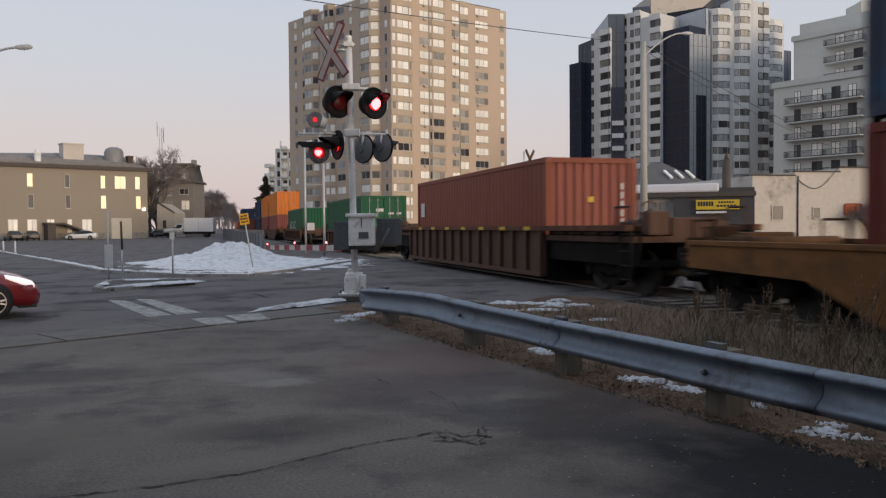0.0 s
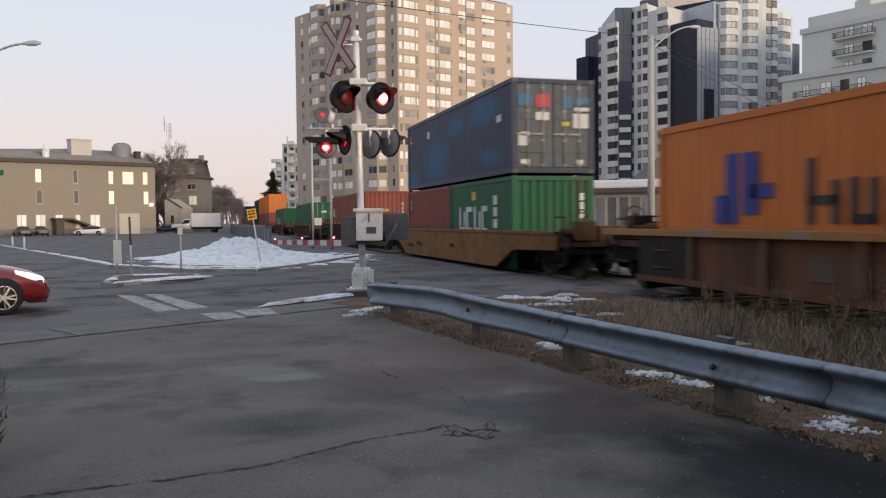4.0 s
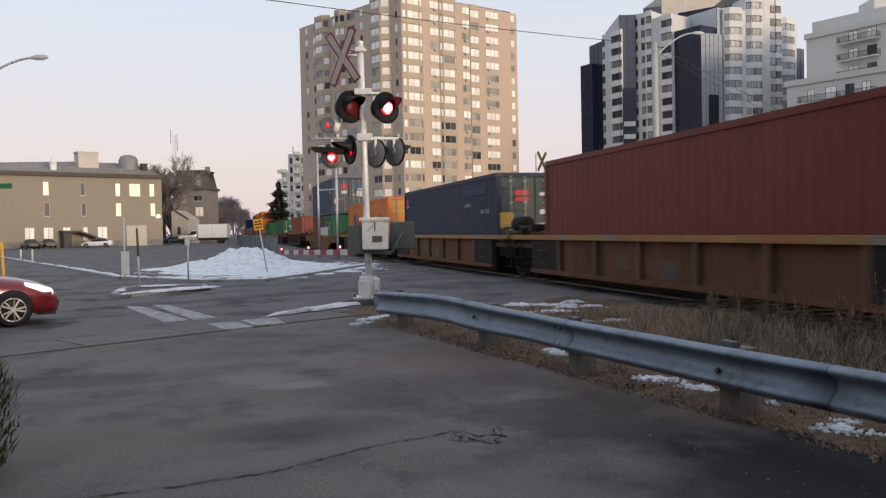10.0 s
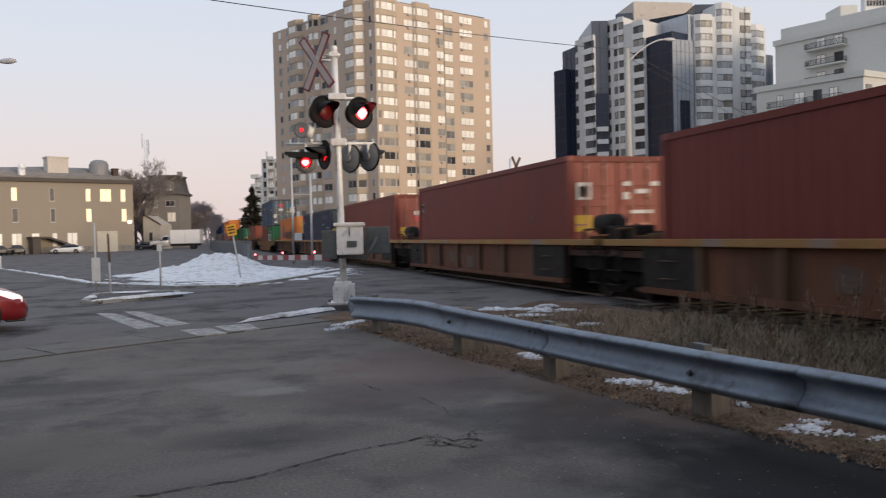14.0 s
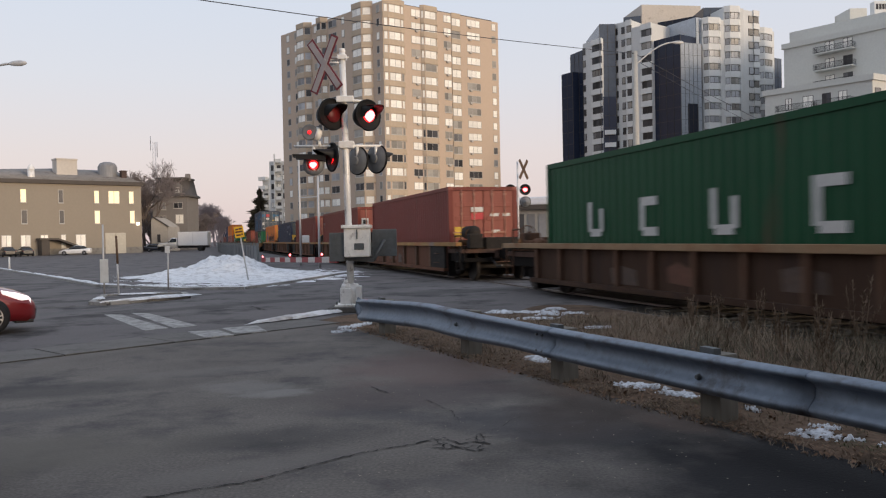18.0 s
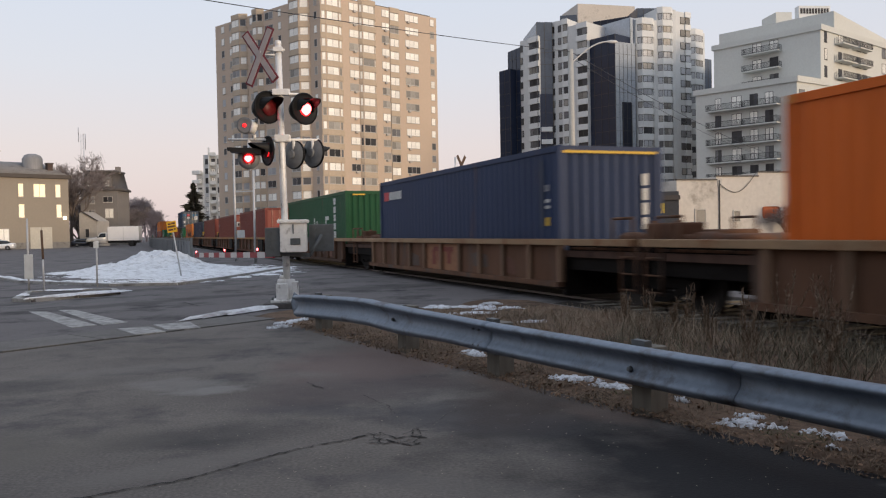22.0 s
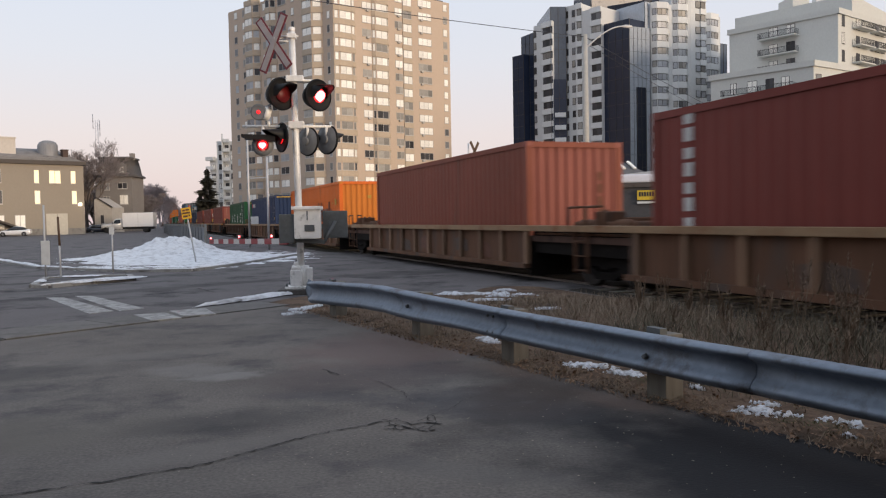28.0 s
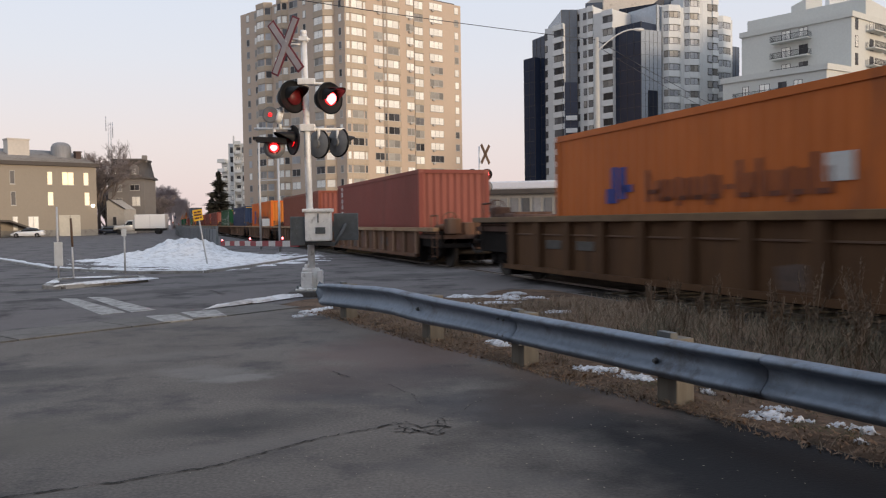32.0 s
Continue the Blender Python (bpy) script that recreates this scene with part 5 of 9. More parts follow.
GREY_GLASS = glass("grey_curtain_glass", (0.09, 0.11, 0.145), 0.21)
# near-white panes: reflected bright sky painted in, along with pale blinds
PANE_PALE = glass("pale_window", (0.88, 0.86, 0.8), 0.3, 0.12)
PANE_DARK = glass("dark_window", (0.05, 0.05, 0.055), 0.3, 0.5)
PANE_WARM = glass("curtained_window", (0.29, 0.275, 0.25), 0.32, 0.35)
SPANDREL = mat("white_spandrel", (0.68, 0.69, 0.68), 0.8, 0, 3, 0.06, 0.3, 0.1)
PANE_GREY = glass("grey_window", (0.4, 0.41, 0.43), 0.3, 0.25)
BLACK_GLASS = dull(glass("black_curtain_glass", (0.022, 0.026, 0.038), 0.4), 0.12)
PANE_MID = glass("mid_window", (0.16, 0.16, 0.165), 0.3, 0.6)
FRAME_DARK = mat("dark_window_frame", (0.06, 0.055, 0.05), 0.6, 0.2, 8, 0.1, 1, 0)
FRAME_PALE = mat("pale_window_frame", (0.45, 0.43, 0.4), 0.6, 0, 8, 0.1, 1, 0)
LIT = mat("lit_window", (1.0, 0.83, 0.5), 0.5, 0, 0.8, 0.12, 1, 0, emit=0.6)
ROOF_GREY = mat("grey_roof", (0.11, 0.11, 0.115), 0.9, 0, 8, 0.2, 0.6, 0.2)
ROOF_SNOW = mat("roof_snow", (0.66, 0.67, 0.72), 0.8, 0, 6, 0.06, 0.6, 0.2)
FASCIA = mat("dark_fascia", (0.07, 0.058, 0.05), 0.7, 0, 8, 0.2, 1, 0.1)
RAILING = mat("dark_railing", (0.05, 0.05, 0.052), 0.6, 0.4, 8, 0.15, 1, 0)


def frame_of(a, b):
    """A wall's own frame: x along it from a to b, y into the building, z up."""
    a, b = Vector((*a, 0)), Vector((*b, 0))
    x = (b - a).normalized()
    y = Vector((-x.y, x.x, 0))
    m = Matrix((x, y, Vector((0, 0, 1)))).transposed().to_4x4()
    return Matrix.Translation(a) @ m, (b - a).length


WINDOWS = {}


def window_frame(w, h, panes, frame_m, proud):
    """A frame cut out of one plate, with its sill, round its lower left corner; the outer face towards -y."""
    t = 0.07
    xs, holes = [0.0], []
    for i in range(panes):
        x0 = t + (w - t) * i / panes
        x1 = (w - t) * (i + 1) / panes
        xs += [x0, x1]
        holes.append((x0, x1))
    xs.append(w)
    zs = [-0.08, 0.0, t, h - t, h]
    bm = B()
    g = [[bm.verts.new((x, -proud - 0.06, z)) for x in xs] for z in zs]
    for j in range(4):
        for i in range(len(xs) - 1):
            if j == 2 and i % 2 == 1:
                continue
            bm.faces.new((g[j][i], g[j][i + 1], g[j + 1][i + 1], g[j + 1][i]))
    r = bmesh.ops.extrude_face_region(bm, geom=bm.faces[:])
    for e in r["geom"]:
        if isinstance(e, bmesh.types.BMVert):
            e.co.y = 0.05
    for v in bm.verts:
        if v.co.z < 0.01 and v.co.y < 0:
            v.co.y -= 0.05
    bmesh.ops.recalc_face_normals(bm, faces=bm.faces[:])
    me = bpy.data.meshes.new("window_frame")
    bm.to_mesh(me)
    bm.free()
    me.materials.append(frame_m)
    return me, holes


def window(parent, m, w, h, panes, pane_m, frame_m, proud=0.0, label=""):
    """One window: its frame, and each pane as a piece of its own."""
    key = (round(w, 2), round(h, 2), panes, frame_m.name, proud)
    if key not in WINDOWS:
        WINDOWS[key] = window_frame(w, h, panes, frame_m, proud)
    me, holes = WINDOWS[key]
    win = shared("window", me, parent, m, label)
    for x0, x1 in holes:
        k2 = (round(x1 - x0, 2), round(h, 2), proud, pane_m.name)
        if k2 not in WINDOWS:
            bm = B()
            box(bm, 0, x1 - x0, -proud - 0.035, -proud - 0.02, 0.07, h - 0.07)
            pm = bpy.data.meshes.new("pane")
            bm.to_mesh(pm)
            bm.free()
            pm.materials.append(pane_m)
            WINDOWS[k2] = pm
        shared("pane", WINDOWS[k2], win, Matrix.Translation((x0, 0, 0)))
    return win


def window_rows(parent, a, b, columns, z0, floors, fh, wh, panes=2, proud=0.0, choose=None, frame_m=None, seed=1):
    """Windows in columns (from, to as shares of the wall), floor by floor; choose(rnd, floor, column) gives the pane."""
    m, length = frame_of(a, b)
    rnd = random.Random(seed)
    for c, (f0, f1) in enumerate(columns):
        w = (f1 - f0) * length
        for i in range(floors):
            p = choose(rnd, i, c) if choose else PANE_MID
            window(parent, m @ Matrix.Translation((f0 * length, 0, z0 + i * fh)), w, wh, max(1, int(round(w / 1.1))) if panes is None else panes, p, frame_m or FRAME_DARK, proud)


def wall_block(parent, a, b, z0, z1, depth, material, name="wall"):
    m, length = frame_of(a, b)
    bm = B()
    box(bm, 0, length, 0, depth, z0, z1)
    bm.transform(m)
    return part(name, bm, material, parent)



def bay(parent, a, b, span, d, c, z1, material, zw, floors, fh, wh, choose, frame_m, seed, spandrel=None, ends=(0.12, 0.88), front=((0.04, 0.96),), z0=0.0):
    """A canted bay on a wall: three faces, each with its windows floor by floor, and bands between them."""
    m, length = frame_of(a, b)
    x0, x1 = span[0] * length, span[1] * length
    plan = ((x0, 0.05), (x0, -0.02), (x0 + c, -d), (x1 - c, -d), (x1, -0.02), (x1, 0.05))
    bm = B()
    prism(bm, plan, z0, z1)
    bm.transform(m)
    body = part("bay", bm, material, parent)
    pts = [(m @ Vector((x, y, 0))).xy for x, y in plan[1:5]]
    for k in range(3):
        cols = front if k == 1 else (ends,)
        window_rows(body, pts[k], pts[k + 1], cols, zw, floors, fh, wh, None, 0.0, choose, frame_m, seed + k)
    if spandrel:
        bm = B()
        o = 0.14
        prism(bm, ((x0 - o, 0.1), (x0 - o, -0.1), (x0 + c - 0.1, -d - o), (x1 - c + 0.1, -d - o), (x1 + o, -0.1), (x1 + o, 0.1)), 0.0, fh - wh - 0.1)
        bm.transform(m)
        first = part("spandrel", bm, spandrel, body)
        for i in range(floors):
            mt = Matrix.Translation((0, 0, zw + wh + 0.05 + fh * i))
            if i:
                shared("spandrel", first.data, body, mt)
            else:
                first.matrix_basis = mt


# tan brick apartment tower beyond the crossing
tower = thing("apartment_tower", Matrix(), "tall tan brick apartment tower catching the last light", "building")
TL, TC, TR = (-34.4, 183.5), (-9.85, 158.0), (13.9, 175.7)
TZ, TF = 3.085, 2.655
TH = 47.5
bm = B()
prism(bm, (TL, TC, TR, (-10.6, 201.2)), 0, TH)
part("wall", bm, BRICK, tower)
bm = B()
prism(bm, ((-33.0, 183.6), (-9.85, 159.5), (12.6, 175.8), (-10.6, 199.8)), TH, TH + 0.5)
part("roof", bm, ROOF_GREY, tower)


def tan_pane(rnd, i, c):
    if 3 <= i < 8 and rnd.random() < 0.55:
        return rnd.choice((PANE_DARK, PANE_MID, PANE_WARM))
    return PANE_PALE if rnd.random() < 0.86 else PANE_WARM


def shade_pane(rnd, i, c):
    return rnd.choice((PANE_MID, PANE_DARK, PANE_WARM, PANE_GREY, PANE_PALE, PANE_PALE))


GREY_SPAN = mat("grey_spandrel", (0.47, 0.38, 0.285), 0.8, 0, 3, 0.1, 0.3, 0.1)
window_rows(tower, TC, TR, ((0.2275, 0.3023), (0.5000, 0.5645), (0.7065, 0.8264), (0.9386, 0.9766)), TZ, 17, TF, 1.45, None, 0.0, tan_pane, FRAME_PALE, 3)
window_rows(tower, TC, TR, ((0.5695, 0.6451),), TZ - 0.45, 17, TF, 1.55, None, 0.1, tan_pane, FRAME_PALE, 5)
bay(tower, TC, TR, (0.3070, 0.4412), 0.5, 0.5, TH + 0.1, BRICK, TZ - 0.1, 17, TF, 1.5, tan_pane, FRAME_PALE, 6, GREY_SPAN)
bay(tower, TC, TR, (0.004, 0.168), 0.35, 1.0, TH + 0.05, BRICK, TZ - 0.05, 17, TF, 1.5, tan_pane, FRAME_PALE, 16, GREY_SPAN, (0.1, 0.8))
m, length = frame_of(TC, TR)
bm = B()
box(bm, 0.566 * length, 0.648 * length, -0.22, 0.05, 0, TF - 1.65)
bm.transform(m)
first = part("spandrel", bm, GREY_SPAN, tower)
for i in range(17):
    mt = Matrix.Translation((0, 0, TZ - 0.45 + 1.6 + TF * i))
    if i:
        shared("spandrel", first.data, tower, mt)
    else:
        first.matrix_basis = mt
window_rows(tower, TL, TC, ((0.0643, 0.0956), (0.1514, 0.1759), (0.3602, 0.3948), (0.5076, 0.5844), (0.6328, 0.6595), (0.9485, 0.9727)), TZ, 17, TF, 1.45, None, 0.0, shade_pane, FRAME_PALE, 4)
bay(tower, TL, TC, (0.1941, 0.3311), 1.2, 1.1, TH + 0.15, BRICK, TZ - 0.05, 17, TF, 1.45, shade_pane, FRAME_PALE, 8, GREY_SPAN)
bay(tower, TL, TC, (0.4005, 0.4909), 1.0, 0.9, TH + 0.1, BRICK, TZ - 0.05, 17, TF, 1.45, shade_pane, FRAME_PALE, 11, GREY_SPAN)
bay(tower, TL, TC, (0.7432, 0.9095), 1.5, 1.5, TH + 0.2, BRICK, TZ - 0.05, 17, TF, 1.45, tan_pane, FRAME_PALE, 14, GREY_SPAN)
# air conditioners under some of the windows
m, length = frame_of(TC, TR)
bm = B()
rbox(bm, -0.3, 0.3, -0.4, 0.1, -0.42, -0.02, 0.03)
ac = part("air_conditioner", bm, FRAME_PALE, tower)
rnd = random.Random(9)
first = True
for f0 in (0.2694, 0.5296, 0.7323):
    for i in range(17):
        if rnd.random() < 0.6:
            mt = m @ Matrix.Translation((f0 * length, 0, TZ + i * TF))
            if first:
                ac.matrix_basis, first = mt, False
            else:
                shared("air_conditioner", ac.data, tower, mt)
bm = B()
rod(bm, m @ Vector((0.343 * length, -0.3, 1)), m @ Vector((0.343 * length, -0.3, TH - 1)), 0.09)
part("downpipe", bm, FRAME_DARK, tower)

# dark glass and pale precast tower
tower2 = thing("glass_tower", Matrix(), "stepped tower of pale precast bays and dark glass", "building")
LEFT_HALF = (
    ((29.31, 187.00), (31.28, 184.00), 38.24, DARK_GLASS, ()),
    ((31.56, 188.00), (33.53, 183.00), 42.94, DARK_GLASS, ()),
    ((33.53, 183.00), (36.85, 178.00), 44.24, STONE, ((0.0, 0.14), (0.5, 0.98))),
    ((36.39, 178.20), (39.88, 178.20), 47.41, GREY_GLASS, ()),
    ((36.5, 178.05), (39.8, 178.05), 31.5, DARK_GLASS, ()),
    ((39.81, 179.00), (42.95, 176.00), 47.56, STONE, ((0.04, 0.2), (0.42, 0.6), (0.72, 0.96))),
    ((42.40, 181.00), (45.94, 180.00), 49.55, GREY_GLASS, ()),
    ((42.95, 176.00), (46.19, 172.00), 45.86, STONE, ((0.5, 0.97),)),
    ((46.46, 173.00), (50.70, 167.00), 42.15, DARK_GLASS, ()),
    ((49.17, 178.00), (55.91, 173.00), 47.44, BLACK_GLASS, ()),
)
RIGHT_HALF = (
    ((50.70, 167.00), (55.69, 169.00), 40.52, MIRROR_GLASS, ()),
    ((52.4, 167.45), (54.5, 168.3), 28.0, BLACK_GLASS, ()),
    ((54.95, 170.00), (56.59, 171.00), 46.37, MIRROR_GLASS, ()),
    ((56.26, 170.00), (61.27, 171.00), 45.96, STONE, "bay"),
    ((58.49, 176.00), (63.06, 176.00), 49.97, GREY_GLASS, ()),
    ((61.15, 171.00), (65.73, 172.00), 48.55, STONE, "bay"),
    ((65.73, 172.00), (69.80, 174.00), 48.27, STONE, ((0.3, 0.6), (0.64, 0.94))),
    ((69.95, 175.00), (74.66, 178.00), 44.99, STONE, "bay"),
    ((75.49, 180.00), (77.44, 181.00), 39.68, GREY_GLASS, ()),
)
T2F = 2.74


def dim_pane(rnd, i, c):
    return rnd.choice((PANE_MID, PANE_DARK, PANE_DARK, PANE_WARM))


def bright_pane(rnd, i, c):
    return rnd.choice((PANE_GREY, PANE_GREY, PANE_GREY, PANE_WARM)) if i > 7 else rnd.choice((PANE_DARK, PANE_MID, PANE_WARM, PANE_GREY))


for k, (a, b, zt, m, cols) in enumerate(LEFT_HALF + RIGHT_HALF):
    wall_block(tower2, a, b, 0, zt, 16, m)
    if cols == "bay":
        fl = int((zt - 2) / T2F)
        bay(tower2, a, b, (0.03, 0.8), 0.8, 0.85, zt, STONE, zt - 2.45 - T2F * (fl - 1), fl, T2F, 1.32, bright_pane, FRAME_DARK, 60 + 4 * k, SPANDREL)
    elif cols:
        fl = int((zt - 2) / T2F)
        zw = zt - 2.5 - T2F * (fl - 1)
        window_rows(tower2, a, b, cols, zw, fl, T2F, 1.4, None, 0.05, bright_pane if k > 14 else dim_pane, FRAME_DARK, 20 + k)
        mm, length = frame_of(a, b)
        f0 = cols[-1][0] - 0.05
        bm = B()
        box(bm, f0 * length, min(1.0, cols[-1][1] + 0.03) * length, -0.3, 0.05, 0, 1.2)
        bm.transform(mm)
        first = part("spandrel", bm, SPANDREL, tower2)
        for i in range(fl):
            mt = Matrix.Translation((0, 0, zw + 1.45 + T2F * i))
            if i:
                shared("spandrel", first.data, tower2, mt)
            else:
                first.matrix_basis = mt
    else:
        mm, length = frame_of(a, b)
        bm = B()
        n = max(2, int(length / (0.9 if m is MIRROR_GLASS else 1.5)))
        for i in range(n + 1):
            box(bm, length * i / n - 0.04, length * i / n + 0.04, -0.05, 0.05, 0.2, zt - 0.1)
        for i in range(int(zt / 2.68)):
            box(bm, 0, length, -0.04, 0.05, i * 2.68 + 0.5, i * 2.68 + 0.56)
        bm.transform(mm)
        part("mullion_grid", bm, GREY_STEEL if m is MIRROR_GLASS else FRAME_DARK, tower2)
wall_block(tower2, (47.22, 184.00), (61.29, 186.00), 40, 53.15, 10, CREAM, "penthouse")
# white balcony fronts in the dark recess
mm, length = frame_of((36.97, 178.00), (39.60, 177.50))
for i in range(9):
    bm = B()
    rbox(bm, 0.15, length - 0.1, -0.5, 1.5, 1.2 + T2F * i, 2.2 + T2F * i, 0.04)
    bm.transform(mm)
    part("balcony", bm, SPANDREL, tower2)

# pale stucco apartment house with balconies
condo = thing("stucco_apartment_house", Matrix(), "pale grey stucco apartment house with railed balconies", "building")
CA, CB, CC = (56.53, 138.77), (67.58, 125.0), (78.18, 131.00)
UA_, UB_, UC_ = (63.84, 147.99), (75.6, 132.0), (101.88, 150.00)
PZ, UZ = 25.07, 35.03
bm = B()
prism(bm, (CA, CB, CC, (CC[0] * 1.2, CC[1] * 1.2), (CA[0] * 1.2, CA[1] * 1.2)), 0, PZ)
part("wall", bm, STUCCO, condo)
bm = B()
prism(bm, (UA_, UB_, UC_, (UC_[0] * 1.2, UC_[1] * 1.2), (UA_[0] * 1.2, UA_[1] * 1.2)), PZ - 1, UZ)
part("wall", bm, STUCCO, condo)
for pts, z in (((CA, CB, CC), PZ), ((UA_, UB_, UC_), UZ)):
    for a, b in zip(pts, pts[1:]):
        m, length = frame_of(a, b)
        bm = B()
        box(bm, -0.3, length + 0.3, -0.3, 0.3, z - 0.7, z + 0.25)
        bm.transform(m)
        part("cornice", bm, STUCCO, condo)
bm = B()
prism(bm, ((67.11, 153.0), (80.37, 136.0), (105.0, 158.0), (90.0, 176.0)), UZ - 1, 38.62)
part("penthouse", bm, STUCCO, condo)
wall_block(condo, (81.15, 158.00), (84.48, 158.00), UZ, 44.34, 6, STUCCO, "roof_plant")
bm = B()
box(bm, 81.6, 87.9, 149.95, 151.5, 38.4, 43.4)
part("roof_sign", bm, SPANDREL, condo, "pale rooftop sign panel with dark writing")
for k in range(10):
    bm = B()
    box(bm, 81.9 + 0.58 * k, 82.3 + 0.58 * k, 149.88, 149.95, 41.9, 42.9)
    part("lettering", bm, BLACK_MARK, condo)
dark_light = lambda rnd, i, c: rnd.choice((PANE_PALE, PANE_MID, PANE_DARK))
window_rows(condo, CA, CB, ((0.2047, 0.2678), (0.3750, 0.4745), (0.5560, 0.6363), (0.7048, 0.7826)), PZ - 3.7 - 2.95 * 6, 7, 2.95, 2.0, 2, 0.0, dark_light, FRAME_DARK, 31)
window_rows(condo, UA_, UB_, ((0.3874, 0.4711), (0.5483, 0.6292)), PZ + 1.35, 3, 2.95, 1.8, 2, 0.0, dark_light, FRAME_DARK, 32)
window_rows(condo, UB_, UC_, ((0.04, 0.07), (0.2, 0.24), (0.42, 0.47), (0.5, 0.55), (0.75, 0.8)), 3, 11, 2.95, 1.9, 2, 0.0, dark_light, FRAME_DARK, 33)
window_rows(condo, CB, CC, ((0.0481, 0.1733), (0.3900, 0.5066), (0.6114, 0.7307)), PZ - 3.6 - 2.95 * 7, 8, 2.95, 1.75, 1, 0.0, dark_light, FRAME_DARK, 34)


def balcony(parent, m, x0, x1, z, d=1.5, solid=False):
    bm = B()
    box(bm, x0, x1, -d, 0.0, z - 0.2, z)
    bm.transform(m)
    b = part("balcony", bm, STUCCO, parent)
    bm = B()
    if solid:
        prism(bm, ((x0, 0), (x0, -d), (x1, -d), (x1, 0), (x1 - 0.04, 0), (x1 - 0.04, -d + 0.04), (x0 + 0.04, -d + 0.04), (x0 + 0.04, 0)), z + 0.1, z + 1.0)
        bm.transform(m)
        part("railing", bm, SPANDREL, b)
        return
    n = int((x1 - x0) / 0.16)
    for i in range(n + 1):
        x = x0 + (x1 - x0) * i / n
        box(bm, x - 0.02, x + 0.02, -d, -d + 0.03, z, z + 1.0)
    for zz in (0.1, 1.0):
        box(bm, x0, x1, -d - 0.02, -d + 0.05, z + zz - 0.04, z + zz + 0.03)
    for x in (x0, x1 - 0.04):
        for k in range(6):
            box(bm, x, x + 0.04, -d * k / 6 - 0.03, -d * k / 6, z, z + 1.0)
    bm.transform(m)
    part("railing", bm, RAILING, b)


m, length = frame_of(CA, CB)
c0, c1 = (0.1467, 0.8492)
cm = 0.5 * (c0 + c1)
for i in range(7):
    balcony(condo, m, c0 * length, cm * length - 0.1, PZ - 3.9 - 2.95 * i)
    balcony(condo, m, cm * length + 0.1, c1 * length, PZ - 3.9 - 2.95 * i)
m, length = frame_of(UA_, UB_)
c0, c1 = (0.3182, 0.6592)
for i in range(3):
    balcony(condo, m, c0 * length, c1 * length, PZ + 1.2 + 2.95 * i)
m, length = frame_of(UB_, UC_)
c0, c1 = (0.1602, 0.3350)
for i in range(11):
    balcony(condo, m, c0 * length, c1 * length, 3.2 + 2.95 * i)
    balcony(condo, m, c1 * length + 1.0, c1 * length + 6.0, 3.2 + 2.95 * i)

# low shops behind the train
shops = thing("low_shop", Matrix(), "low grey shop with a snow-covered flat roof and a shop sign", "building")
SA, SB = (4.87, 66.00), (23.02, 60.00)
m, length = frame_of(SA, SB)
z1 = 3.82
bm = B()
box(bm, 0, length, 0, 14, 0, z1)
bm.transform(m)
part("wall", bm, mat("grey_shop_wall", (0.3, 0.29, 0.27), 0.85, 0, 3, 0.12, 0.3, 0.1), shops)
bm = B()
rbox(bm, -0.3, length * 0.87, -0.5, 14, z1, z1 + 0.65, 0.15)
bm.transform(m)
part("roof", bm, ROOF_SNOW, shops, "snow-covered flat roof")
bm = B()
box(bm, -0.3, length + 0.1, -0.55, -0.4, z1 - 0.35, z1)
bm.transform(m)
part("fascia", bm, FASCIA, shops)
bm = B()
box(bm, 0.7 * length, length, -0.35, 0.1, 0, z1 + 0.3)
bm.transform(m)
part("shop_front", bm, mat("dark_shop_front", (0.05, 0.05, 0.055), 0.7, 0, 5, 0.2, 0.5, 0.1), shops)
for k in range(17):
    f = 0.04 + 0.047 * k
    bm = B()
    box(bm, f * length, (f + 0.03) * length, -0.06, 0.05, 0.9, z1 - 0.7)
    bm.transform(m)
    part("window", bm, PANE_MID, shops)
bm = B()
box(bm, 0.785 * length, 0.945 * length, -0.6, -0.38, 2.5, 3.22)
bm.transform(m)
sgn = part("shop_sign", bm, mat("shop_sign_yellow", (0.6, 0.42, 0.03), 0.5, 0, 8, 0.1, 3, 0.02), shops, "yellow shop sign with dark writing")
for x, w, z, h in ((0.792, 0.06, 2.76, 0.34), (0.868, 0.06, 2.98, 0.12), (0.862, 0.075, 2.7, 0.14)):
    bm = B()
    n = 6
    for i in range(n):
        box(bm, (x + w * i / n) * length, (x + w * (i + 0.7) / n) * length, -0.62, -0.6, z, z + h)
    bm.transform(m)
    part("lettering", bm, BLACK_MARK, sgn)
bm = B()
box(bm, 0.785 * length, 0.9 * length, -0.6, -0.38, 2.22, 2.38)
bm.transform(m)
part("shop_sign", bm, SIGN_BACK, shops, "white strip sign under the yellow one")
# pitched roof with skylights behind the shop
house2 = thing("gabled_house", Matrix(), "grey hip-roofed house with three bright skylights", "building")
HA, HB = (18.31, 76.00), (25.08, 76.00)
m, length = frame_of(HA, HB)
bm = B()
box(bm, 0, length, 0, 8, 0, 4.9)
bm.transform(m)
part("wall", bm, BRICK_DIM, house2)
bm = B()
zt = 7.48
v = [bm.verts.new(c) for c in ((-0.4, -0.4, 4.9), (length + 0.4, -0.4, 4.9), (length + 0.4, 8.4, 4.9), (-0.4, 8.4, 4.9), (2.2, 4, zt), (length - 3.4, 4, zt))]
for q in ((0, 1, 5, 4), (2, 3, 4, 5), (1, 2, 5), (3, 0, 4), (3, 2, 1, 0)):
    bm.faces.new([v[i] for i in q])
bm.transform(m)
rf = part("roof", bm, ROOF_GREY, house2)
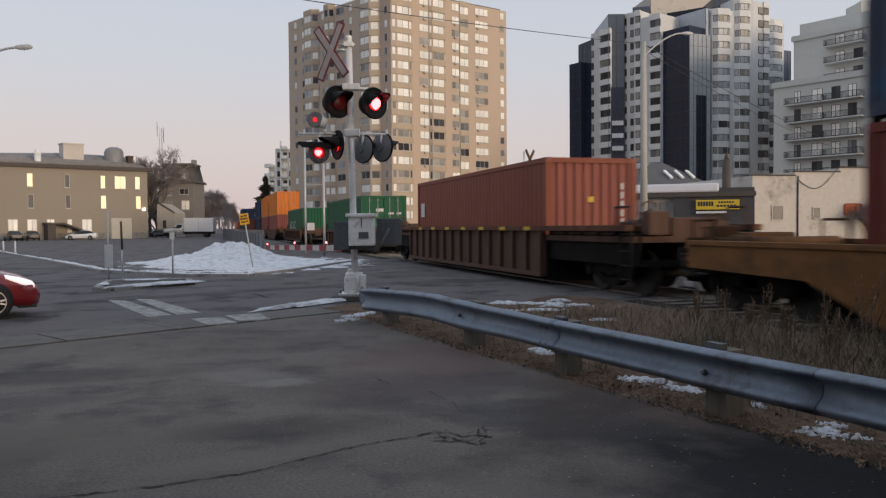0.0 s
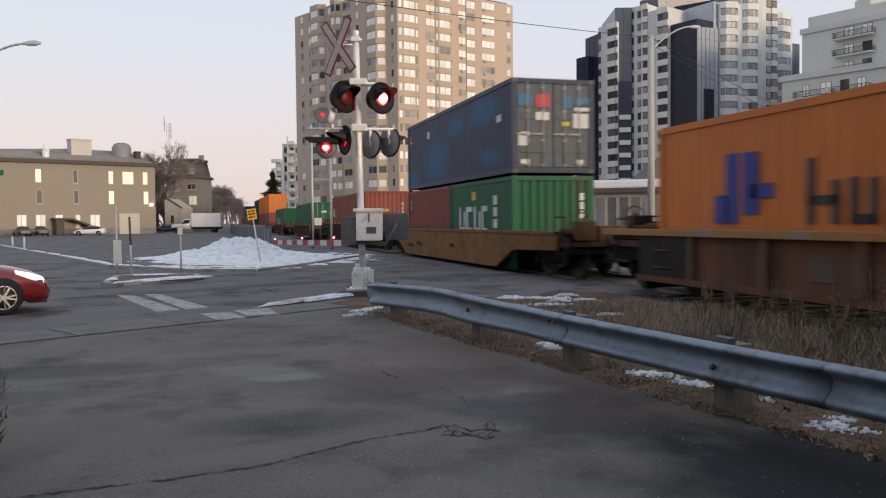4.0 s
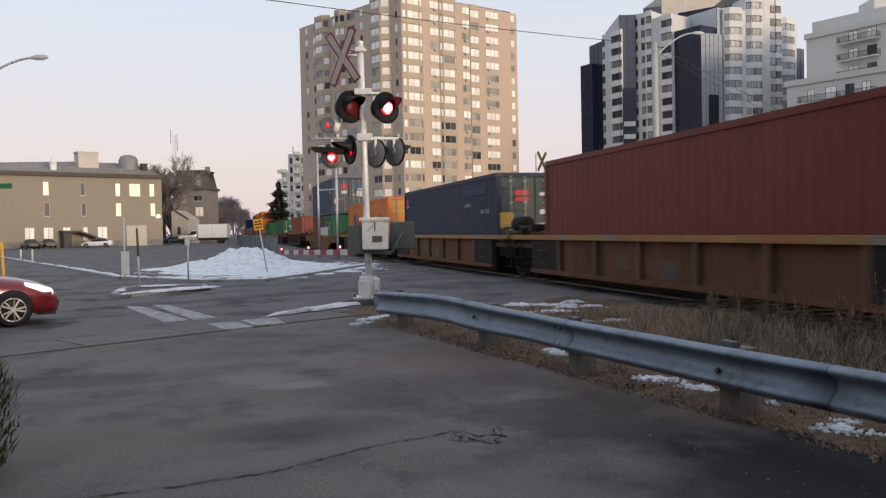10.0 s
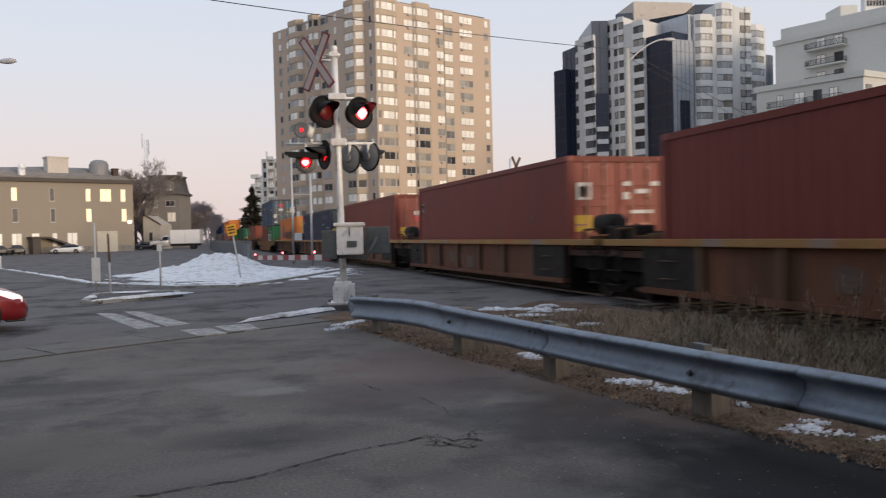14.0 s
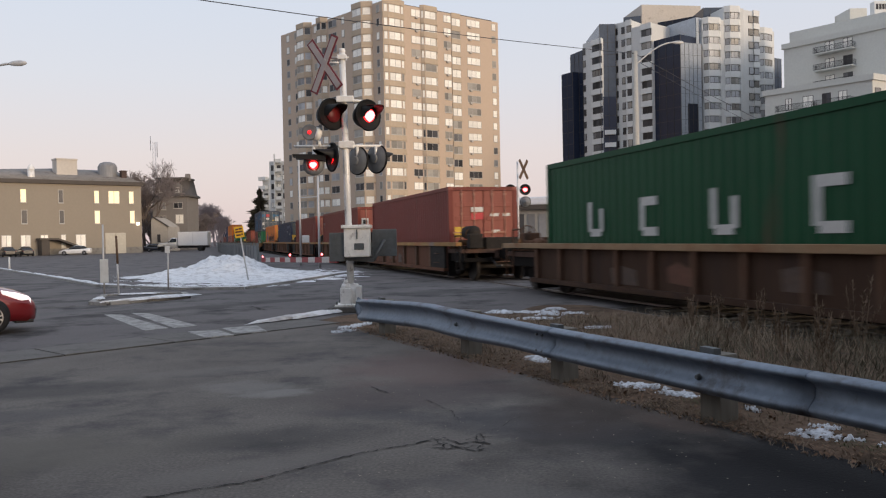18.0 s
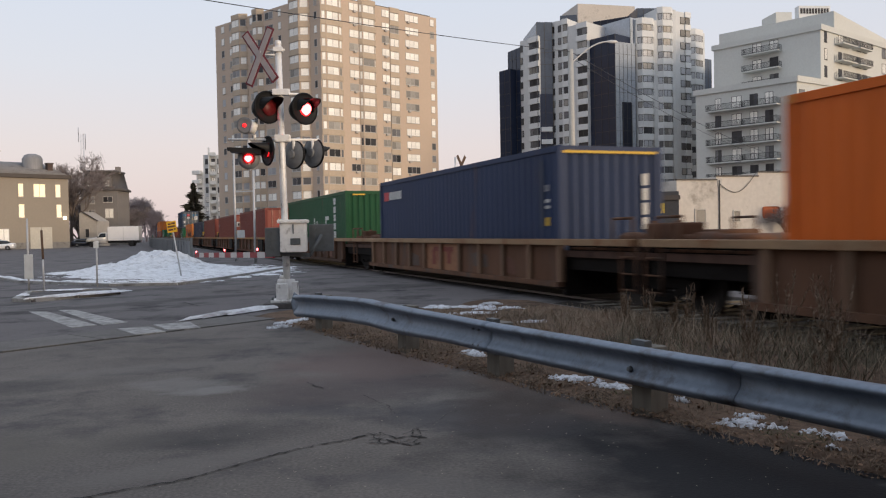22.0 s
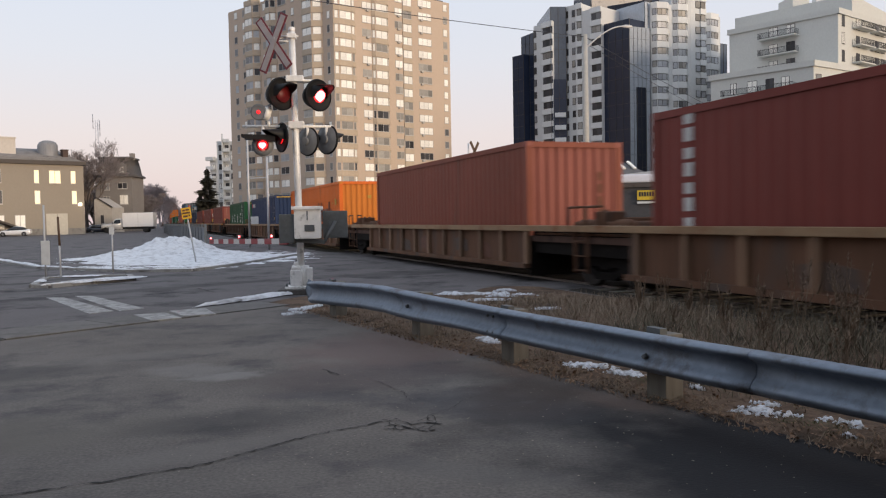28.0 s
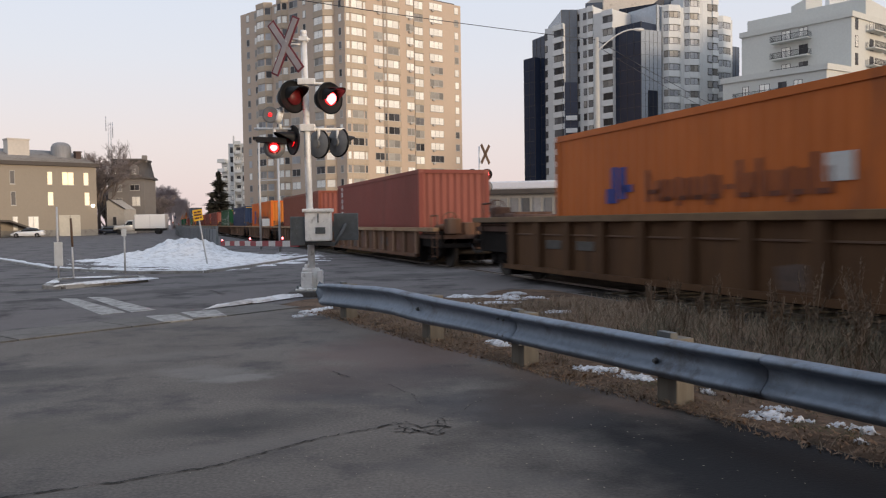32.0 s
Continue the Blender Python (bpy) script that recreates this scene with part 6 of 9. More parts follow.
for k in range(3):
    bm = B()
    x = 0.48 * length + 1.05 * k
    a = [bm.verts.new(c) for c in ((x, 0.9, 4.9 + 0.33 * (zt - 4.9)), (x + 0.25, 0.9, 4.9 + 0.33 * (zt - 4.9)), (x - 0.15, 2.1, 4.9 + 0.62 * (zt - 4.9)), (x - 0.4, 2.1, 4.9 + 0.62 * (zt - 4.9)))]
    bm.faces.new(a)
    r = bmesh.ops.extrude_face_region(bm, geom=bm.faces[:])
    for e in r["geom"]:
        if isinstance(e, bmesh.types.BMVert):
            e.co += Vector((0, -0.1, 0.14))
    bm.transform(m)
    part("skylight", bm, PANE_PALE, rf)
# cream building and chimney
cream = thing("cream_building", Matrix(), "pale cream windowed building with a stepped parapet and dark coping", "building")
KA, KB = (23.64, 62.00), (33.79, 64.00)
m, length = frame_of(KA, KB)
kx = [(0.0002, 0.3456)[1] * length, (0.0002, 0.7224)[1] * length]
kzs = (5.08, 5.38, 5.71)
kz = kzs[0]
for x0, x1, z in ((0, kx[0], kzs[0]), (kx[0], kx[1], kzs[1]), (kx[1], length, kzs[2])):
    bm = B()
    box(bm, x0, x1, 0, 16, 0, z)
    bm.transform(m)
    part("wall", bm, CREAM, cream)
    bm = B()
    rbox(bm, x0 - 0.04, x1 + 0.04, -0.1, 0.2, z, z + 0.1, 0.02)
    bm.transform(m)
    part("coping", bm, FASCIA, cream)
for (f0, f1), z0, z1, mm in (((0.1605, 0.2435), 1.75, 2.75, PANE_DARK), ((0.5000, 0.5518), 1.8, 2.6, PANE_DARK), ((0.3549, 0.3922), 4.6, 5.2, FRAME_PALE)):
    bm = B()
    rbox(bm, f0 * length, f1 * length, -0.06, 0.06, z0, z1, 0.02)
    bm.transform(m)
    wn_ = part("window" if mm is PANE_DARK else "wall_lamp", bm, mm, cream)
    if mm is PANE_DARK:
        bm = B()
        for q in ((f0 * length - 0.08, f0 * length, z0 - 0.08, z1 + 0.08), (f1 * length, f1 * length + 0.08, z0 - 0.08, z1 + 0.08), (f0 * length, f1 * length, z1, z1 + 0.08), (f0 * length, f1 * length, z0 - 0.08, z0)):
            box(bm, q[0], q[1], -0.08, 0.02, q[2], q[3])
        bm.transform(m)
        part("frame", bm, FRAME_PALE, wn_)
f0, f1 = (0.7606, 0.9093)
bm = B()
rbox(bm, f0 * length, f1 * length, -0.05, 0.05, 2.0, 2.95, 0.2)
bm.transform(m)
part("painted_mark", bm, mat("orange_mark", (0.5, 0.14, 0.06), 0.8, 0, 8, 0.3, 2, 0.05), cream, "faded orange painted patch")
bm = B()
f0 = (0.3689, 0.3782)[0]
rod(bm, m @ Vector((f0 * length, -0.08, 0)), m @ Vector((f0 * length, -0.08, kzs[1] - 0.3)), 0.05)
part("downpipe", bm, FRAME_DARK, cream)
pts = [m @ Vector(((f0 + 0.33 * k / 12) * length, -0.1, 4.8 + 0.9 * k / 12 - 1.1 * math.sin(math.pi * k / 12))) for k in range(13)]
tube(pts, 0.025, FRAME_DARK, "wall_cable", cream)
bm = B()
rod(bm, m @ Vector((-1.6, 1, 2)), m @ Vector((-1.6, 1, kz + 1.3)), 0.35, 0.3)
rod(bm, m @ Vector((-1.6, 1, kz + 1.3)), m @ Vector((-1.6, 1, kz + 1.75)), 0.18, 0.1)
tagged(part("flue", bm, FASCIA), "dark metal flue standing between two low buildings", "chimney")

# dark lean-to behind the bushes
lean_to = thing("dark_shed", Matrix(), "dark lean-to shed behind bare bushes", "building")
m, length = frame_of((36.94, 66.00), (43.87, 66.00))
za, zb = 2.54, 4.03
bm = B()
v = [bm.verts.new((x, y, z)) for y in (0, 5) for x, z in ((0, 0), (length, 0), (length, zb), (1.4, zb), (0, za))]
bm.faces.new(v[:5])
bm.faces.new(v[5:][::-1])
for i in range(5):
    bm.faces.new((v[i], v[(i + 1) % 5], v[5 + (i + 1) % 5], v[5 + i]))
bm.transform(m)
part("wall", bm, mat("dark_shed_wall", (0.04, 0.036, 0.034), 0.85, 0, 5, 0.2, 0.5, 0.1), lean_to)

# three-storey rendered building beyond the car park
hall = thing("office_building", Matrix(), "three-storey olive-tan building with some lit windows", "building")
LA, LB = (-77.4, 91.6), (-44.01, 121.00)
m, length = frame_of(LA, LB)
HZ = 10.0
bm = B()
box(bm, 0, length, 0, 22, 0, HZ)
bm.transform(m)
part("wall", bm, BRICK_DIM, hall)
bm = B()
rbox(bm, -0.3, length + 0.35, -0.35, 22, HZ - 0.1, HZ + 0.45, 0.05)
bm.transform(m)
part("fascia", bm, FASCIA, hall)
bm = B()
box(bm, 0, length, -0.08, 0.05, 0, 0.9)
bm.transform(m)
part("plinth", bm, CONCRETE, hall)
inv = m.inverted()


def along(px0, px1, back=0.0):
    """Where two sight lines from the crossing meet the front wall, or a plane behind it, as distances along it."""
    out = []
    for u in (px0, px1):
        d = Vector((u, 1.0, 0.0))
        o, w = inv @ Vector((0, 0, 0)), inv.to_3x3() @ d
        out.append(o.x + w.x * (back - o.y) / w.y)
    return out


for row, (z0, h) in enumerate(((7.25, 1.85), (4.35, 1.9), (0.95, 1.9))):
    for px0, px1, kind in ((
            (49, 60, LIT), (116, 125, PANE_DARK), (179, 188, LIT), (204, 224, LIT), (240, 249, LIT)),
            ((50, 61, PANE_DARK), (117, 126, PANE_DARK), (179, 189, LIT), (241, 250, LIT)),
            ((14, 32, PANE_PALE), (48, 66, PANE_PALE), (83, 97, PANE_PALE), (119, 128, PANE_PALE), (145, 163, PANE_PALE)))[row]:
        x0, x1 = along((px0 - 784) / 1435, (px1 - 784) / 1435)
        w = x1 - x0
        window(hall, m @ Matrix.Translation((x0, 0, z0)), w, h, 2 if w > 1.0 else 1, kind, FRAME_PALE, 0.0, "lit window" if kind is LIT else "")
for px0, px1 in ((197, 215), (216, 233)):
    x0, x1 = along((px0 - 784) / 1435, (px1 - 784) / 1435)
    bm = B()
    box(bm, x0, x1, -0.1, 0.1, 0, 3.0)
    for k in range(1, 6):
        box(bm, x0, x1, -0.12, -0.1, 0.5 * k - 0.02, 0.5 * k + 0.02)
    bm.transform(m)
    part("garage_door", bm, mat("pale_door", (0.5, 0.47, 0.4), 0.7, 0, 4, 0.1, 1, 0.05), hall)
x0, x1 = along((75 - 784) / 1435, (145 - 784) / 1435)
bm = B()
bar(bm, (x0, -1.0, 2.25), (x0 + 0.45 * (x1 - x0), -1.0, 2.2), 2.0, 0.25)
bar(bm, (x0 + 0.45 * (x1 - x0), -1.0, 2.2), (x1, -1.0, 1.1), 2.0, 0.25)
box(bm, x0 + 0.2, x0 + 1.2, -1.9, 0, 0, 2.1)
bm.transform(m)
part("entrance_canopy", bm, FASCIA, hall)
x0, x1 = along((252 - 784) / 1435, (257 - 784) / 1435)
bm = B()
rbox(bm, x0, x1, -0.3, 0.0, 4.1, 4.5, 0.05)
bm.transform(m)
part("wall_lamp", bm, mat("lamp_glow", (1, 0.9, 0.7), 0.4, 0, 4, 0, 1, 0, emit=3.0), hall, "glowing wall lamp")
x0, x1 = along((115 - 784) / 1435, (151 - 784) / 1435, 4.0)
bm = B()
box(bm, x0, x1, 4, 6, HZ + 0.4, HZ + 3.8)
box(bm, x0 - 0.1, x1 + 0.1, 3.9, 6.1, HZ + 3.7, HZ + 3.9)
bm.transform(m)
part("roof_plant", bm, CREAM, hall, "beige rooftop plant box")
x0, x1 = along((63 - 784) / 1435, (76 - 784) / 1435, 2.0)
bm = B()
rod(bm, (0.5 * (x0 + x1), 2, HZ), (0.5 * (x0 + x1), 2, HZ + 1.9), 0.45)
lathe(bm, ((0.5, 1.9), (0.42, 2.3), (0.2, 2.6), (0.0, 2.7)), Matrix.Translation((0.5 * (x0 + x1), 2, HZ)), 14)
bm.transform(m)
part("roof_vent", bm, SILVER, hall, "silver roof vent")
x0, x1 = along((189 - 784) / 1435, (219 - 784) / 1435, 5.0)
bm = B()
lathe(bm, ((1.38, 0), (1.38, 3.0), (1.1, 3.5), (0.6, 3.72), (0, 3.75)), Matrix.Translation((0.5 * (x0 + x1), 5, HZ)), 16)
bm.transform(m)
part("roof_tank", bm, mat("dull_tank_steel", (0.23, 0.23, 0.235), 0.6, 0.2, 6, 0.2, 1, 0.1, streak=True), hall, "grey rooftop tank")
x0, x1 = along((100 - 784) / 1435, (219 - 784) / 1435, 8.0)
bm = B()
loft(bm, [[Vector((p, q, z)) for p, q in ((a, c), (b, c), (b, d), (a, d))] for a, b, c, d, z in ((0, length, 0.0, 21.6, HZ + 0.4), (x0, x1, 8, 12, HZ + 2.7), (x0 + 0.3, x1 - 0.3, 8.3, 11.7, HZ + 2.75))])
bm.transform(m)
part("hip_roof", bm, mat("hall_roof_felt", (0.21, 0.205, 0.205), 0.9, 0, 8, 0.2, 0.4, 0.2, (0.12, 0.11, 0.11), 0.4), hall, "low grey hip roof")
x0, x1 = along((229 - 784) / 1435, (238 - 784) / 1435, 3.0)
bm = B()
rbox(bm, x0, x1, 3.0, 3.9, HZ + 0.5, HZ + 2.3, 0.03)
rbox(bm, x0 - 0.08, x1 + 0.08, 2.92, 3.98, HZ + 2.2, HZ + 2.4, 0.03)
bm.transform(m)
part("chimney", bm, mat("chimney_brick", (0.08, 0.055, 0.048), 0.9, 0, 6, 0.2, 1, 0.2), hall, "dark brick chimney")

# pale balconied block far away beside the tan tower
far = thing("far_apartment_block", Matrix(), "distant pale apartment block with stacked balconies", "building")
FA, FB, FC = (-56.28, 263.00), (-53.88, 262.00), (-47.86, 262.00)
wall_block(far, FA, FB, 0, 21.58, 12, SPANDREL)
wall_block(far, FB, FC, 0, 26.92, 12, STONE)
window_rows(far, FB, FC, ((0.1, 0.3), (0.42, 0.62), (0.72, 0.95)), 3, 8, 3.0, 1.7, 2, 0, dark_light, FRAME_DARK, 41)
window_rows(far, FA, FB, ((0.2, 0.8),), 3, 6, 3.0, 1.7, 2, 0, dark_light, FRAME_DARK, 42)
m, length = frame_of(FA, FB)
for i in range(7):
    balcony(far, m, -0.6, length * 0.8, 3 + 3.0 * i, 1.6, True)

m, length = frame_of(FB, FC)
for i in range(9):
    balcony(far, m, 0.36 * length, 0.66 * length, 2.6 + 3.0 * i, 1.3, True)
    bm = B()
    box(bm, 0.3 * length, 0.34 * length, -1.5, 0.0, 2.2 + 3.0 * i, 5.2 + 3.0 * i)
    bm.transform(m)
    part("fin_wall", bm, SPANDREL, far)
# ---- the crossing signal ----
BLACK_DISH = dull(mat("black_dish", (0.008, 0.008, 0.009), 0.6, 0, 10, 0.2, 3, 0.03), 0.25)
dull(HOOD, 0.25)
VANES = []
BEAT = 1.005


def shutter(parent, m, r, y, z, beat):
    """An added red vane, no part of a real lamp: it falls before the always-lit lens and swings up under the hood, beat
    by beat, to imitate flashing.
    """
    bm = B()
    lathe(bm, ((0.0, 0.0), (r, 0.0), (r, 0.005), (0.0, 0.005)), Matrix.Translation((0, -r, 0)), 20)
    vane = part("shutter_vane", bm, VANE, parent, "added dark red flap that hides the always-lit lens")
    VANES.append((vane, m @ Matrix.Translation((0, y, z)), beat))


def heart(bm, m, r, z):
    """The bright middle of a lit lens, cut off above by the hood."""
    c = bm.verts.new(m @ Vector((0, -0.01, z + 0.005)))
    ring = []
    for k in range(28):
        a = 2 * math.pi * k / 28
        x = 16 * math.sin(a) ** 3
        y = 13 * math.cos(a) - 5 * math.cos(2 * a) - 2 * math.cos(3 * a) - math.cos(4 * a)
        ring.append(bm.verts.new(m @ Vector((r * (0.34 * x / 16 + 0.5 * math.sin(a)), r * (0.3 * (y + 2) / 16 + 0.5 * math.cos(a)) - 0.008, z))))
    for k in range(28):
        bm.faces.new((c, ring[k], ring[(k + 1) % 28]))


def signal_lamp(parent, c, yaw, lens_m, size=0.3, hood_m=None, back_m=None, lens_r=0.12, beat=None, pitch=0.0, housing=True):
    """A round signal lamp: dish, lens and hood; yaw: degrees that it faces, 0 towards -y, + to the right; beat: the
    half of the beat in which its added vane bares the lit lens.
    """
    m = Matrix.Translation(c) @ Matrix.Rotation(radians(yaw), 4, "Z") @ Matrix.Rotation(radians(90 + pitch), 4, "X")
    bm = B()
    lathe(bm, ((0.0, 0.02), (size * 0.5, 0.02), (size * 0.97, 0.0), (size, 0.012), (size * 1.0, -0.012), (size * 0.95, -0.022), (size * 0.7, -0.05), (size * 0.45, -0.065), (0.0, -0.07)), m, 36)
    dish = part("lamp_dish", bm, [back_m or HOOD], parent)
    bm = B()
    lathe(bm, ((size * 0.985, -0.02), (size * 1.06, -0.008), (size * 1.06, 0.012), (size * 0.985, 0.02)), m, 36)
    part("rim", bm, BLACK_DISH, dish, smooth=True)
    if housing:
        bm = B()
        lathe(bm, ((size * 0.82, -0.02), (size * 0.82, -0.14), (size * 0.66, -0.25), (size * 0.34, -0.31), (0.07, -0.32), (0.06, -0.38), (0, -0.385)), m, 26)
        part("lamp_housing", bm, back_m or HOOD, dish)
    else:
        bm = B()
        rod(bm, m @ Vector((0, 0, -0.1)), m @ Vector((0, 0, -0.06)), size * 0.28, size * 0.34, 14)
        part("back_plate", bm, back_m or HOOD, dish, "round cap on the back of the lamp")
    bm = B()
    lathe(bm, ((lens_r, 0.02), (lens_r * 0.94, 0.03), (lens_r * 0.6, 0.036), (0.0, 0.038)), m, 26)
    part("lens", bm, lens_m, dish, "red signal lens")
    if beat is not None:
        bm = B()
        heart(bm, m, lens_r * 1.12, 0.038)
        part("lamp_heart", bm, LENS_HOT, dish, "glowing heart of the lit lamp")
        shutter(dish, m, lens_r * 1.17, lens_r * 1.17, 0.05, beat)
    # a long peaked hood over the upper half, its rim rounded
    bm = B()
    n, k = 20, 6
    outer = []
    for i in range(n + 1):
        a = math.pi * (-0.05 + 1.1 * i / n)
        reach = 0.07 + 0.3 * max(0.0, math.sin(a)) ** 0.4
        ca, sa = (math.copysign(abs(v) ** 0.65, v) for v in (math.cos(a), math.sin(a)))
        outer.append([Vector((lens_r * (1.34 - 0.3 * j / k) * ca, lens_r * (1.28 - 0.2 * j / k) * sa, 0.01 + reach * j / k)) for j in range(k + 1)])
    g = [[[bm.verts.new(m @ Vector((p.x * (1 + off), p.y * (1 + off), p.z))) for p in col] for col in outer] for off in (0.0, 0.05)]
    for sheet in g:
        for a, b in zip(sheet, sheet[1:]):
            for j in range(k):
                bm.faces.new((a[j], b[j], b[j + 1], a[j + 1])).smooth = True
    for i in range(n):
        bm.faces.new((g[0][i][k], g[0][i + 1][k], g[1][i + 1][k], g[1][i][k]))
    part("hood", bm, hood_m or HOOD, dish)
    return dish


MX, MY = -1.7, 15.72
mast = thing("crossing_signal", Matrix(), "silver level crossing signal with red lamps and striped gate arm", "railway signal")


def mp(px, py, dy=0.0):
    """A place on the mast's upright plane, dy metres further away."""
    return Vector(((px - 784) / 1435 * MY - 0.01, MY + dy, 1.4 + (401.5 - py) / 1435 * MY))


bm = B()
rod(bm, mp(629, 522), mp(622, 70), 0.068, 0.06, 18)
lathe(bm, ((0.062, -0.02), (0.066, 0.0), (0.058, 0.05), (0.0, 0.06)), Matrix.Translation(mp(622, 70)), 16)
part("mast_pole", bm, SILVER, mast, "silver tapered mast")
bm = B()
rbox(bm, MX - 0.42, MX + 0.36, MY - 0.4, MY + 0.4, -0.02, 0.09, 0.02)
# the slab's shade is put into its dark base colour
part("foundation", bm, mat("shaded_foundation", (0.085, 0.08, 0.075), 0.9, 0, 20, 0.3, 2, 0.3), mast, "concrete foundation coloured dark for the shade on it")
bm = B()
rbox(bm, MX - 0.3, MX + 0.25, MY - 0.28, MY + 0.28, 0.09, 0.14, 0.015)
rbox(bm, MX - 0.2, MX + 0.02, MY - 0.22, MY + 0.1, 0.12, 0.45, 0.02)
rod(bm, (MX - 0.1, MY - 0.06, 0.45), (MX - 0.1, MY - 0.06, 0.53), 0.1, 0.08)
rod(bm, (MX - 0.1, MY - 0.06, 0.53), (MX - 0.1, MY - 0.06, 0.6), 0.05, 0.04)
rod(bm, (MX + 0.04, MY, 0.12), (MX + 0.04, MY, 0.52), 0.11, 0.1, 14)
rbox(bm, MX + 0.1, MX + 0.2, MY - 0.15, MY + 0.1, 0.12, 0.48, 0.02)
part("mast_base", bm, SILVER, mast, "cast base with a junction box")
for dx, dy in ((-0.26, -0.24), (0.21, -0.24), (-0.26, 0.24), (0.21, 0.24)):
    bm = B()
    rod(bm, (MX + dx, MY + dy, 0.13), (MX + dx, MY + dy, 0.2), 0.025, seg=6)
    part("anchor_bolt", bm, GREY_STEEL, mast)
# crossed boards, red with a pale centre
u = Vector((0.88, -0.47, 0))
n = Vector((-0.47, -0.88, 0))
cc = mp(591, 93)
for k, a in enumerate((48.0, -58.0)):
    d = u * math.cos(radians(a)) * 0.8 + Vector((0, 0, -math.sin(radians(a))))
    d.normalize()
    w = d.cross(n).normalized()
    for name, hl, hw, out, m in (("cross_board", 0.59, 0.088, 0.0, SIGN_RED), ("cross_face", 0.555, 0.055, 0.013, SIGN_WHITE)):
        bm = B()
        o = cc + n * (0.012 * k + out)
        v = []
        for th in (-0.006, 0.006):
            v += [bm.verts.new(o + d * i * hl + w * j * hw + n * th) for i, j in ((-1, -1), (1, -1), (1, 1), (-1, 1))]
        for q in ((0, 3, 2, 1), (4, 5, 6, 7), (0, 1, 5, 4), (1, 2, 6, 5), (2, 3, 7, 6), (3, 0, 4, 7)):
            bm.faces.new([v[i] for i in q])
        ob = part(name, bm, m, mast if name == "cross_board" else board, "red board of the crossed sign" if name == "cross_board" else "pale face of the board")
        if name == "cross_board":
            board = ob
bm = B()
bar(bm, mp(619, 80), mp(592, 86, -0.02), 0.05, 0.05)
rbox(bm, *sorted((mp(614, 80).x, mp(630, 80).x)), MY - 0.09, MY + 0.09, mp(0, 85).z, mp(0, 77).z, 0.01)
rod(bm, mp(605, 82, -0.06), mp(634, 82, -0.06), 0.018, seg=8)
rod(bm, mp(600, 90, -0.05), mp(620, 90, 0.0), 0.018, seg=8)
part("sign_bracket", bm, SILVER, mast)
# upper pair of lamps on their bracket
bm = B()
rbox(bm, mp(611, 0).x, mp(641, 0).x, MY - 0.12, MY + 0.06, mp(0, 161).z, mp(0, 150).z, 0.015)
rod(bm, mp(602, 156, -0.02), mp(672, 160, -0.02), 0.03, seg=10)
rod(bm, mp(602, 156, -0.02), mp(602, 178, 0.0), 0.03, seg=10)
rod(bm, mp(668, 160, -0.02), mp(668, 180, 0.0), 0.03, seg=10)
part("upper_bracket", bm, SILVER, mast)
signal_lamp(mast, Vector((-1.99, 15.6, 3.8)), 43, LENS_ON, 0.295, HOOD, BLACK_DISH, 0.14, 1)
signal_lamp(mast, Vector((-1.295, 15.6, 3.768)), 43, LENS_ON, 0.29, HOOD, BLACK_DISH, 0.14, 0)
# lower bracket, side lamps and the pair seen from behind
bm = B()
rbox(bm, mp(613, 0).x, mp(640, 0).x, MY - 0.1, MY + 0.1, mp(0, 242).z, mp(0, 229).z, 0.02)
rod(bm, mp(533, 236, 0.02), mp(690, 238, 0.02), 0.026, seg=10)
rod(bm, mp(645, 238, 0.02), mp(645, 262, 0.06), 0.03, seg=8)
rod(bm, mp(678, 238, 0.02), mp(678, 260, 0.06), 0.03, seg=8)
rod(bm, mp(568, 236, 0.02), mp(568, 290, 0.02), 0.03, seg=8)
rod(bm, mp(600, 236, 0.02), mp(600, 258, 0.02), 0.03, seg=8)
part("lower_bracket", bm, SILVER, mast)
signal_lamp(mast, mp(645, 263, 0.1), 140, LENS_OFF, 0.265, HOOD, BACK_GREY, 0.12, housing=False)
signal_lamp(mast, mp(679, 260, 0.1), 137, LENS_OFF, 0.275, HOOD, BACK_GREY, 0.12, housing=False)
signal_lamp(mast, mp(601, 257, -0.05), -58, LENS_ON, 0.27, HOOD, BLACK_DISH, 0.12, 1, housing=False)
bm = B()
m = Matrix.Translation(mp(568, 270, -0.05)) @ Matrix.Rotation(radians(90), 4, "X")
lathe(bm, ((0.0, -0.06), (0.2, -0.05), (0.21, 0.0), (0.12, 0.02)), m, 22)
d2 = part("lamp_dish", bm, BACK_GREY, mast)
bm = B()
lathe(bm, ((0.088, 0.02), (0.07, 0.05), (0.0, 0.06)), m, 18)
part("lens", bm, LENS_ON, d2, "lit red signal lens")
bm = B()
heart(bm, m, 0.085, 0.064)
part("lamp_heart", bm, LENS_HOT, d2, "glowing heart of the lit lamp")
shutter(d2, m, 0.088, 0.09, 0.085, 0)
bm = B()
v = mp(533, 254, -0.1), mp(590, 256, -0.05)
bar(bm, v[0], v[1], 0.26, 0.05)
bar(bm, v[0] + Vector((0.06, 0, -0.03)), v[1] + Vector((0, 0, -0.05)), 0.26, 0.07)
part("hood", bm, HOOD, d2)
bm = B()
m = Matrix.Translation(mp(563, 213, -0.08)) @ Matrix.Rotation(radians(-12), 4, "Z") @ Matrix.Rotation(radians(90), 4, "X")
lathe(bm, ((0.0, 0.02), (0.12, 0.02), (0.155, 0.03), (0.155, -0.02), (0.12, -0.05), (0, -0.06)), m, 22)
d3 = part("small_lamp", bm, BACK_GREY, mast, "small grey round side lamp")
bm = B()
